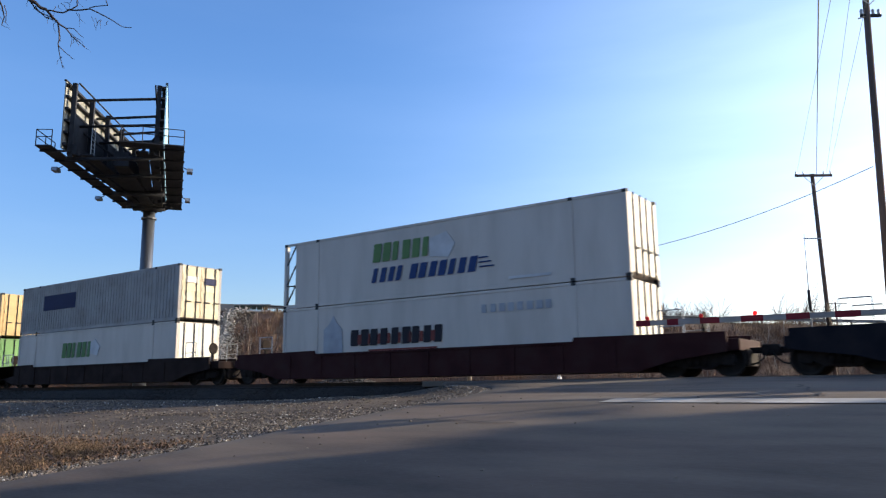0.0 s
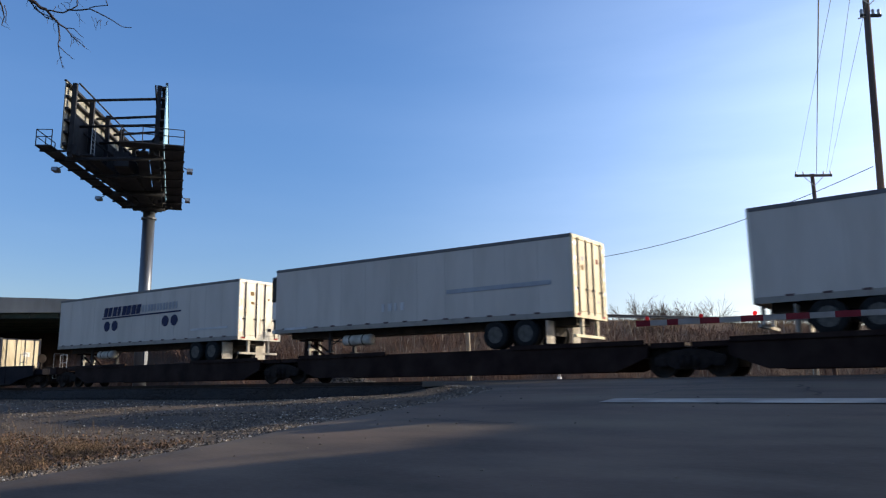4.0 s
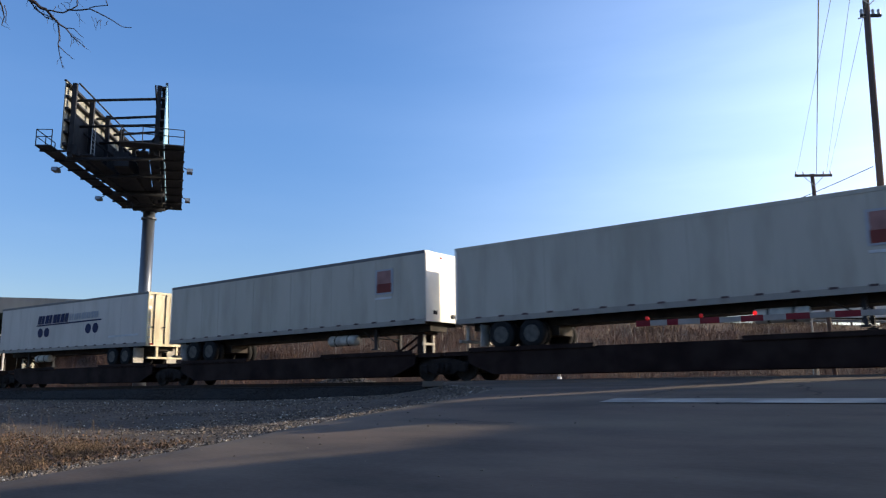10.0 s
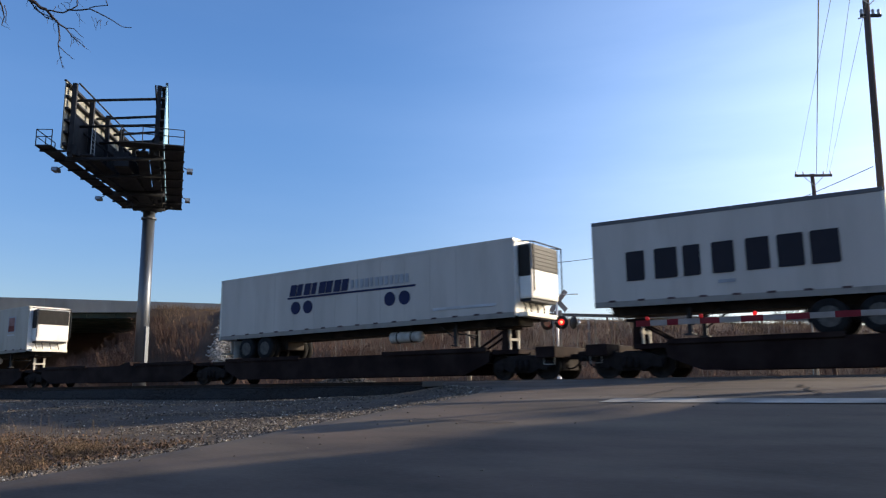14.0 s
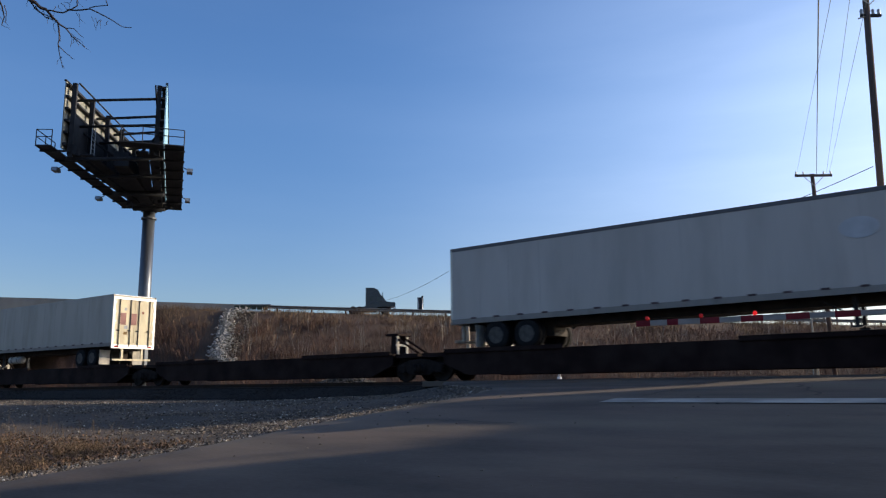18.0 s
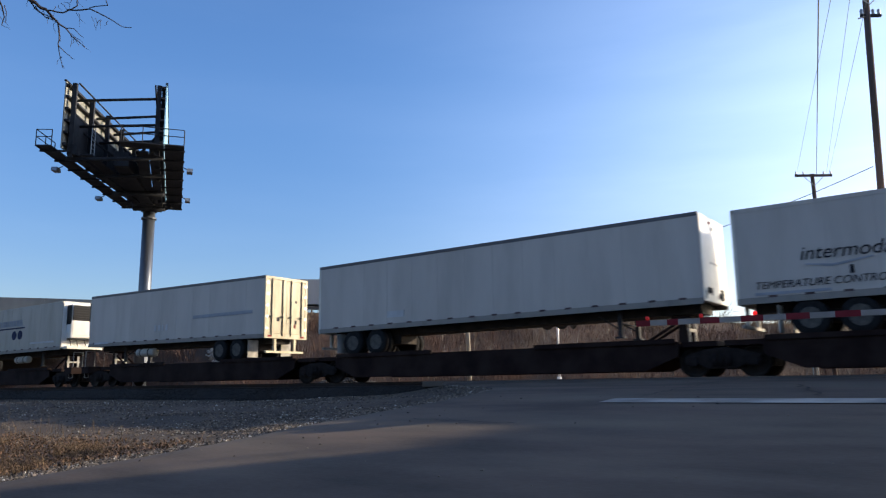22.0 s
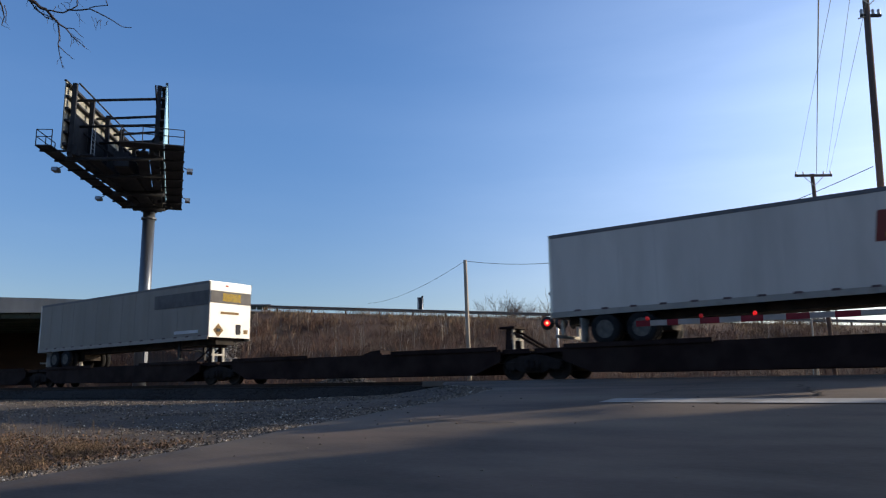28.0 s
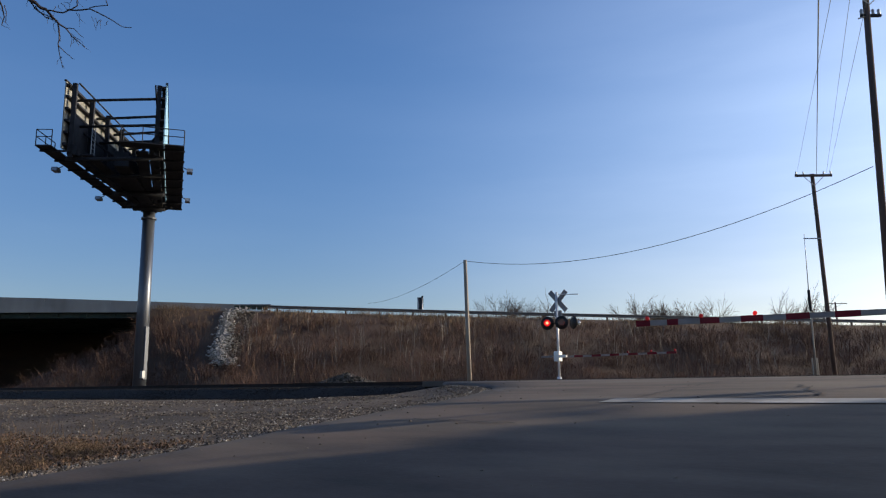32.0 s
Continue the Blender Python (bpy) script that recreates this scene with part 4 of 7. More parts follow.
# ---- billboard ----
def build_billboard():
    bb = thing("billboard", pose(-51.4, 32.8, -0.6), "tall V-shaped steel billboard on a single pole, seen from behind", "billboard")
    def loc(p):
        return Vector(p) - Vector((-51.4, 32.8, -0.6))
    part("pole", tube(B(), (0, 0, -0.5), (0.0, 0, 14.4), 0.47, 0.45, 24), "pole_steel", bb, "stout grey steel pole")
    part("pole_flange", tube(B(), (0, 0, 13.2), (0, 0, 13.35), 0.56, n=24), "pole_steel", bb)
    part("cable_box", box(B(), 0.3, 0.6, -0.1, 0.2, 1.1, 5.0, 0.03), "pole_steel", bb, "narrow grey cabinet strapped to the pole")
    part("meter_box", box(B(), 0.35, 0.68, -0.25, 0.0, 1.2, 1.75, 0.03), "galv", bb, "small pale meter box")
    # the two faces: from the open end to the apex over the pole
    left_near, left_far = loc((-43.2, 21.6, 0)), loc((-52.9, 32.9, 0))
    right_near, right_far = loc((-38.35, 25.1, 0)), loc((-51.6, 34.3, 0))
    z0, z1 = 14.5, 18.65
    def frame_of(a, b):
        d = b - a
        d.z = 0
        return d.length, Matrix.Translation((a.x, a.y, 0)) @ Matrix.Rotation(math.atan2(d.y, d.x), 4, "Z")
    for side, (a, b) in enumerate(((left_near, left_far), (right_near, right_far))):
        L, m = frame_of(a, b)
        out = -1 if side else 1          # the faces look away from the V
        z1 = 18.35 if side else 18.65
        s = -out
        def P(name, bm, material, label="", m=m):
            return part(name, bm, material, bb, label, at=m)
        ys = (lambda u: out * u)
        n = 10
        for i in range(n):
            x0, x1 = L * i / n + 0.01, L * (i + 1) / n - 0.01
            P("face_panel", box(B(), x0, x1, min(ys(0), ys(0.07)), max(ys(0), ys(0.07)), z0, z1), "board_face" if side else "board_back", "pale blue poster panel" if side else "weathered metal panel")
        P("face_trim", box(B(), -0.06, L + 0.06, min(ys(-0.03), ys(0.11)), max(ys(-0.03), ys(0.11)), z1, z1 + 0.08), "board_steel")
        for i in range(6):
            x = 0.4 + (L - 0.8) * i / 5
            P("upright", box(B(), x - 0.1, x + 0.1, min(ys(-0.5), ys(-0.24)), max(ys(-0.5), ys(-0.24)), z0 - 0.5, z1 + 0.02), "board_steel", "dark steel upright")
        for k in range(6):
            z = z0 + 0.25 + k * (z1 - z0 - 0.45) / 5
            P("stringer", box(B(), 0, L, min(ys(-0.23), ys(-0.01)), max(ys(-0.23), ys(-0.01)), z - 0.06, z + 0.06), "board_steel")
        P("top_chord", tube(B(), (0.4, ys(-0.6), z1 + 0.02), (L, ys(-0.6), z1 - 0.05), 0.05, n=8), "board_steel")
        # lower frame: deep beam behind the face and the walkway in front
        P("main_beam", box(B(), 0.3, L, min(ys(-0.75), ys(-0.2)), max(ys(-0.75), ys(-0.2)), z0 - 0.32, z0 + 0.3), "board_steel", "deep dark steel beam")
        for i in range(8):
            x = 0.1 + (L - 0.4) * i / 7
            P("bracket", box(B(), x - 0.05, x + 0.05, min(ys(-0.4), ys(1.25)), max(ys(-0.4), ys(1.25)), z0 - 0.24, z0 - 0.13), "board_steel")
        if side == 0:
            # sheets added to make the lower half of the panel backs dark
            for i in range(5):
                x0, x1 = 0.5 + (L - 0.8) * i / 5 + 0.12, 0.5 + (L - 0.8) * (i + 1) / 5 - 0.12
                P("backing_sheet", box(B(), x0, x1, min(ys(-0.27), ys(-0.24)), max(ys(-0.27), ys(-0.24)), z0 + 0.2, z0 + 2.35), "board_steel", "dark sheet between the uprights, added over the lower panels")
        else:
            P("end_platform", box(B(), -0.7, 0.35, min(ys(-2.3), ys(0.08)), max(ys(-2.3), ys(0.08)), z0 - 0.14, z0 - 0.06), "board_steel", "small steel landing")
            er = P("landing_rail", tube(B(), (-0.65, ys(-2.25), z0 + 0.88), (-0.65, ys(0.3), z0 + 0.88), 0.028, n=6), "board_steel")
            part("rail", tube(B(), (-0.65, ys(-2.25), z0 + 0.45), (-0.65, ys(0.3), z0 + 0.45), 0.025, n=6), "board_steel", er)
            for y in (-2.25, -1.1):
                part("stanchion", tube(B(), (-0.65, ys(y), z0 - 0.1), (-0.65, ys(y), z0 + 0.88), 0.028, n=6), "board_steel", er)
        inner = 0.1 if side else 0.3
        P("walkway", box(B(), -0.7, L, min(ys(inner), ys(1.2)), max(ys(inner), ys(1.2)), z0 - 0.13, z0 - 0.06), "board_steel", "narrow steel walkway")
        P("back_walkway", box(B(), 0.8, L, min(ys(-1.5), ys(-0.8)), max(ys(-1.5), ys(-0.8)), z0 - 0.2, z0 - 0.14), "board_steel")
        hr = P("handrail", tube(B(), (-0.65, ys(1.18), z0 + 0.88), (1.9, ys(1.18), z0 + 0.88), 0.028, n=6), "board_steel", "thin steel handrail")
        for p0, p1 in (((-0.65, ys(1.18), z0 + 0.45), (1.9, ys(1.18), z0 + 0.45)), ((-0.65, ys(0.3), z0 + 0.88), (-0.65, ys(1.18), z0 + 0.88)), ((-0.65, ys(0.3), z0 + 0.45), (-0.65, ys(1.18), z0 + 0.45))):
            part("rail", tube(B(), p0, p1, 0.025, n=6), "board_steel", hr)
        for x, y in ((-0.65, 1.18), (0.6, 1.18), (1.9, 1.18), (-0.65, 0.3)):
            part("stanchion", tube(B(), (x, ys(y), z0 - 0.1), (x, ys(y), z0 + 0.88), 0.028, n=6), "board_steel", hr)
        for x in (L * 0.22, L * 0.72):
            lamp = P("floodlight_arm", tube(B(), (x, ys(1.2), z0 - 0.2), (x, ys(1.5), z0 - 0.36), 0.03, n=6), "board_steel")
            lb = B()
            prism(lb, [(x - 0.33, z0 - 0.55), (x + 0.33, z0 - 0.55), (x + 0.26, z0 - 0.3), (x - 0.26, z0 - 0.3)], min(ys(1.42), ys(1.77)), max(ys(1.42), ys(1.77)))
            part("floodlight", lb, "galv", lamp, "grey floodlight head")
        if side == 0:
            bm = B()
            for x in (2.2, 2.75):
                tube(bm, (x, ys(-0.85), z0 - 0.2), (x, ys(-0.85), z0 + 2.2), 0.025, n=6)
            for k in range(9):
                tube(bm, (2.2, ys(-0.85), z0 - 0.1 + k * 0.27), (2.75, ys(-0.85), z0 - 0.1 + k * 0.27), 0.018, n=6)
            P("ladder", bm, "galv", "pale steel ladder")
    z1 = 18.6
    # ties across the V
    for f, dz in ((0.12, -0.5), (0.34, -0.5), (0.56, -0.5), (0.78, -0.5), (0.12, -2.2), (0.34, -2.2), (0.56, -2.2)):
        a, b = left_near.lerp(left_far, f), right_near.lerp(right_far, f * 0.9)
        part("cross_tie", tube(B(), (a.x, a.y, z1 + dz), (b.x, b.y, z1 + dz), 0.09, n=8), "board_steel", bb)
    for f in (0.05, 0.3, 0.6, 0.9):
        a, b = left_near.lerp(left_far, f), right_near.lerp(right_far, f)
        bm = B()
        tube(bm, (a.x, a.y, z0 - 0.5), (b.x, b.y, z0 - 0.5), 0.2 if f > 0.5 else 0.12, n=8)
        part("cross_beam", bm, "board_steel", bb)
    mid = (left_near + right_near) * 0.5 * 0.8
    part("torsion_beam", box(B(), 0, mid.length, -0.45, 0.45, 14.15, 15.1, 0.03), "board_steel", bb, "heavy dark box beam", at=Matrix.Rotation(math.atan2(mid.y, mid.x), 4, "Z"))
    for f in (0.35, 0.6, 0.85):
        c = mid * f
        for far in (left_near.lerp(left_far, 1 - f), right_near.lerp(right_far, 1 - f)):
            part("knee_brace", tube(B(), (c.x, c.y, 14.6), (far.x, far.y, 16.4), 0.08, n=8), "board_steel", bb)
    part("pole_head", tube(B(), (0, 0, 13.8), (0, 0, 15.6), 0.55, 0.95, 16), "board_steel", bb, "dark flared pole head")
    part("apex_box", box(B(), -1.2, 1.2, -1.2, 1.2, 14.1, 15.4, 0.05), "board_steel", bb)


# ---- poles and wires ----
def wire(parent, a, b, sag, r=0.014, name="cable"):
    bm = B()
    a, b = Vector(a), Vector(b)
    last, n = a, 20
    for i in range(1, n + 1):
        f = i / n
        p = a.lerp(b, f) - Vector((0, 0, 4 * sag * f * (1 - f)))
        tube(bm, last, p, r, n=5, caps=False)
        last = p
    ob = structure(name, bm, "wire", "thin dark overhead cable")
    ob["category"] = "cable"
    return ob


def pole_between(name, base, top, r0, r1, material, label, arms=()):
    """A utility pole whose base and top in the world are placed to fit the camera's view, so it may lean; arms:
    (distance below the top, half length, turn).
    """
    base, top = Vector(base), Vector(top)
    t = thing(name, Matrix.Translation(base), label, "utility pole", "utility poles")
    d = top - base
    part("shaft", tube(B(), (0, 0, 0), d, r0, r1, 14), material, t)
    for down, half, turn in arms:
        c = d * (1 - down / d.length)
        ax = Vector((math.cos(turn), math.sin(turn), 0.0))
        bm = B()
        box(bm, -half, half, -0.06, 0.06, -0.07, 0.07, 0.01)
        arm = part("crossarm", bm, material, t, at=Matrix.Translation(c) @ Matrix.Rotation(turn, 4, "Z") @ pose(0, -r1 - 0.05, 0))
        for f in (-0.94, -0.55, 0.55, 0.94):
            ib = lathe(B(), [(0.06, 0.02), (0.1, 0.05), (0.15, 0.035), (0.2, 0.05), (0.26, 0.02)], "z", 8)
            part("insulator", ib, "galv", arm, at=pose(f * half, 0, 0))
        br = B()
        for sgn in (-1, 1):
            tube(br, (sgn * half * 0.55, 0, -0.05), (0, 0, -0.65), 0.02, n=6)
        part("brace", br, "galv", arm)
    return t


def build_poles():
    pole_between("service_pole", (-22.66, 33.75, -0.6), (-22.13, 32.7, 6.36), 0.125, 0.095, "wood_grey", "slender silvered wooden service pole beyond the tracks")
    p2 = pole_between("utility_pole", (-8.03, 51.9, -0.7), (-7.77, 49.26, 12.25), 0.135, 0.11, "wood", "leaning brown utility pole with one crossarm", [(0.15, 1.12, YAW)])
    part("side_bracket", box(B(), -0.95, 0.1, -0.03, 0.03, -0.03, 0.03), "galv", p2, at=Matrix.Translation((0.2, -2.0, 9.05)) @ Matrix.Rotation(YAW, 4, "Z"))
    p3 = pole_between("utility_pole", (-2.86, 30.6, -0.5), (-2.19, 28.05, 13.5), 0.125, 0.105, "wood", "tall dark utility pole beside the crossing", [(0.4, 1.2, YAW)])
    rack = part("insulator_rack", box(B(), -0.35, 0.35, -0.05, 0.05, -0.04, 0.04), "board_steel", p3, at=Matrix.Translation((0.72, -2.25, 12.7)) @ Matrix.Rotation(YAW, 4, "Z"))
    for k in range(4):
        part("insulator", lathe(B(), [(0, 0.03), (0.05, 0.06), (0.1, 0.04), (0.16, 0.06), (0.22, 0.03)], "z", 8), "galv", rack, at=pose(-0.32 + k * 0.2, 0, 0.02))
    part("guy_hook", tube(B(), (-0.5, -0.1, -0.15), (-0.12, 0, 0.0), 0.025, n=6), "galv", rack)
    pole_between("utility_pole", (-24.6, 168.0, -0.6), (-24.5, 166.8, 15.2), 0.2, 0.15, "wood", "distant utility pole behind the highway", [(0.3, 2.2, YAW)])
    # slim mast with a small bracket, white below
    foot = Vector((-11.29, 64.6, -0.6))
    wm = thing("slim_mast", Matrix.Translation(foot), "slim whip mast with a thicker dark middle and a pale foot", "mast")
    low, mid, top = Vector((-11.06, 63.5, 5.1)) - foot, Vector((-11.02, 63.18, 6.7)) - foot, Vector((-10.81, 62.38, 10.95)) - foot
    part("foot", tube(B(), (0, 0, 0), low, 0.075, 0.055, 10), "wood_grey", wm, "pale weathered lower post")
    part("sleeve", tube(B(), low, mid, 0.1, 0.1, 10), "board_steel", wm)
    part("whip", tube(B(), mid, top, 0.035, 0.02, 8), "galv", wm)
    for x, y in ((-10.84, 60.98), (-10.55, 61.19)):
        mk = thing("marker_post", pose(x, y, -0.6), "short white marker post at the roadside", "post", "marker posts")
        part("post", tube(B(), (0, 0, 0), (0, 0, 2.1), 0.05, n=8), "wood_grey", mk)
    wire(None, (-2.58, 28.15, 6.85), (-22.13, 32.7, 6.3), 1.25, 0.013)
    wire(None, (-22.13, 32.7, 6.3), (-46.5, 52.5, 7.4), 0.5, 0.011)
    # lines from over the camera to the leaning pole, their near ends placed to fit its view
    wires = [
        ((-7.55, 49.42, 12.21), (-1.52, 12.41, 6.67), 0.015),
        ((-8.60, 48.71, 11.98), (-1.23, 12.62, 6.66), 0.005),
        ((-7.07, 49.76, 12.20), (-1.03, 12.77, 6.66), 0.005),
        ((-6.93, 49.86, 12.23), (-0.75, 12.97, 6.65), 0.005),
    ]
    for a, b, r in wires:
        wire(None, a, b, 0.0, r)


# ---- crossing signals ----
FLASHERS = []


def lamp_unit(parent, at, first):
    """A hooded round lamp on a black backboard; inside sits a turning disc, lit on one side and dark on the other."""
    bm = lathe(B(), [(-0.02, 0.02), (-0.02, 0.3), (0.0, 0.305), (0.015, 0.3)], "y", 24)
    back = part("backboard", bm, "signal_black", parent, "round black backboard", at=at)
    hb = B()
    n = 18
    rings = []
    for y, r in ((-0.0, 0.165), (-0.28, 0.165)):
        rings.append([hb.verts.new((r * math.cos(math.pi * (-0.12 + 1.24 * i / n)), y, r * math.sin(math.pi * (-0.12 + 1.24 * i / n)))) for i in range(n + 1)])
    for i in range(n):
        hb.faces.new((rings[0][i], rings[0][i + 1], rings[1][i + 1], rings[1][i]))
    part("hood", hb, "signal_black", back)
    part("lamp_housing", lathe(B(), [(0.015, 0.16), (0.14, 0.15), (0.2, 0.09)], "y", 16), "signal_black", back)
    disc = B()
    lathe(disc, [(-0.012, 0.15), (-0.004, 0.15)], "y", 24)
    for f in disc.faces:
        f.material_index = 0
    lathe(disc, [(-0.0155, 0.06), (-0.0125, 0.07)], "y", 16)
    for f in list(disc.faces)[-18:]:
        f.material_index = 1
    k = len(disc.faces)
    lathe(disc, [(0.004, 0.15), (0.012, 0.15)], "y", 24)
    for f in list(disc.faces)[k:]:
        f.material_index = 2
    d = part("lens", disc, ["lens_lit", "lens_core", "lens_dark"], back, "round red lens", at=pose(0, -0.17, 0))
    FLASHERS.append((d, first, pose(0, -0.17, 0)))
    return back


def gate_arm(parent, at, length, lamps, mirrored=False, h=0.055, r=0.048, reds=None):
    """A striped boom along -x (or +x), tapering to its tip, with small lamps on top."""
    s = 1 if mirrored else -1
    arm = part("boom", box(B(), min(0, s * length), max(0, s * length), -0.022, 0.022, -h, h), "tape_white", parent, "red and white striped boom", at=at)
    step = 0.4064
    for a, b in reds or [(k * 2 * step, min(length, (k * 2 + 1) * step)) for k in range(int(length / step / 2) + 1)]:
        if a < length - 0.05:
            xa, xb = length - b, length - a + (0.003 if a == 0 else 0)
            bm = box(B(), min(s * xa, s * xb), max(s * xa, s * xb), -0.027, 0.027, -h - 0.005, h + 0.005)
            part("stripe", bm, "tape_red", arm)
    for d, lit in lamps:
        lb = lathe(B(), [(-0.05, r * 0.65), (-0.045, r), (0.045, r), (0.05, r * 0.65)], "y", 14, (s * d, 0, 0.098))
        lamp = part("gate_lamp", lb, ("lens_dim" if d > 3.5 else "lens_lit") if lit else "tail_red", arm, "small glowing red lamp" if lit else "small red lamp")
        part("lamp_bracket", box(B(), s * d - 0.02, s * d + 0.02, -0.02, 0.02, 0.05, 0.07), "signal_black", lamp)
    return arm


def crossbuck(parent, at, back=False):
    for ang in (48, -48):
        bm = box(B(), -0.61, 0.61, -0.012, 0.012, -0.115, 0.115, 0.004)
        b = part("crossbuck_blade", bm, "sign_back" if back else "signal_white", parent, "bare grey back of a crossbuck blade" if back else "white crossbuck blade", at=at @ pose(0, -0.02 if ang > 0 else 0.012, 0, 0, ang, 0))
        for x0, x1 in () if back else ((-0.5, -0.2), (0.2, 0.5)):
            part("writing_bar", box(B(), x0, x1, -0.016, -0.0125, -0.04, 0.04), "signal_black", b, "illegible dark lettering")


def build_signals():
    far = thing("crossing_signal", pose(-16.07, 31.2, -0.45), "white crossing signal mast with crossbuck, paired red flashers and lowered gate", "crossing signal", "crossing signals")
    part("mast", tube(B(), (0, 0, 0), (0, 0, 4.45), 0.054, n=14), "signal_white", far, "bright white mast")
    part("mast_base", lathe(B(), [(0, 0.2), (0.25, 0.2), (0.42, 0.14), (0.62, 0.09)], "z", 14), "signal_white", far, "white cast base")
    part("foundation", box(B(), -0.4, 0.4, -0.4, 0.4, -0.4, 0.1, 0.02), "concrete", far)
    crossbuck(far, pose(0.03, 0.1, 4.05, 0, 0, 0), True)
    part("track_sign", box(B(), -0.2, 0.2, 0.085, 0.1, 3.35, 3.62, 0.004), "sign_back", far)
    arm = part("lamp_arm", tube(B(), (-0.46, -0.1, 3.02), (0.46, -0.1, 3.02), 0.035, n=8), "signal_black", far)
    turn = Matrix.Rotation(radians(22), 4, "Z")
    lamp_unit(far, Matrix.Translation((-0.42, -0.16, 3.04)) @ turn, 0)
    lamp_unit(far, Matrix.Translation((0.30, -0.16, 3.04)) @ turn, 1)
    side = part("side_lamp", lathe(B(), [(0, 0.02), (0, 0.28), (0.03, 0.28), (0.04, 0.16), (0.3, 0.1)], "x", 18), "signal_black", far, "round black lamp turned sideways", at=pose(0.75, 0.1, 3.02, 0, 0, 62))
    part("bell", lathe(B(), [(0, 0.02), (0.02, 0.12), (0.1, 0.12), (0.14, 0.04)], "y", 14), "chrome", far, at=pose(0.98, 0.05, 3.0))
    part("sign_bracket", tube(B(), (0.1, 0, 4.35), (1.05, 0.1, 4.3), 0.022, n=6), "signal_white", far)
    mech = part("gate_mechanism", box(B(), -0.16, 0.12, -0.2, 0.15, 1.3, 1.75, 0.04), "signal_white", far, "white gate mechanism box")
    part("counterweight", box(B(), -0.75, -0.16, -0.26, -0.22, 1.48, 1.56, 0.01), "sign_back", mech, "grey counterweight arms")
    part("pivot", box(B(), 0.12, 0.5, -0.24, -0.12, 1.46, 1.58, 0.02), "signal_white", mech)
    gate_arm(far, pose(0.35, -0.05, 1.5, 0, -0.6, 8), 4.9, [(2.85, False), (3.85, True), (4.85, True)], mirrored=True, h=0.04, r=0.04)
    near = thing("crossing_signal", pose(-0.6, 16.87, -0.22), "white crossing signal mast with a lowered striped gate across the lane", "crossing signal", "crossing signals")
    part("mast", tube(B(), (0, 0, 0), (0, 0, 4.3), 0.062, n=14), "signal_white", near)
    part("mast_base", lathe(B(), [(0, 0.2), (0.25, 0.2), (0.42, 0.14), (0.62, 0.09)], "z", 14), "signal_white", near)
    crossbuck(near, pose(0, -0.09, 4.0))
    part("lamp_arm", tube(B(), (-0.46, -0.1, 2.85), (0.46, -0.1, 2.85), 0.035, n=8), "signal_black", near)
    lamp_unit(near, pose(-0.36, -0.16, 2.85), 0)
    lamp_unit(near, pose(0.36, -0.16, 2.85), 1)
    part("gate_mechanism", box(B(), -0.22, 0.3, -0.2, 0.25, 0.95, 1.6, 0.04), "galv", near)
    part("counterweight", box(B(), 0.5, 1.3, -0.3, -0.2, 1.2, 1.5, 0.02), "galv", near)
    gate_arm(near, pose(-0.217, -0.304, 1.327, 0, -0.7, 16.5), 5.34, [(3.05, True), (4.06, True), (5.11, True)], r=0.042, reds=((0.0, 0.28), (0.61, 0.83), (1.25, 1.62), (2.02, 2.43), (2.84, 3.26), (3.70, 4.14), (4.58, 5.03)))


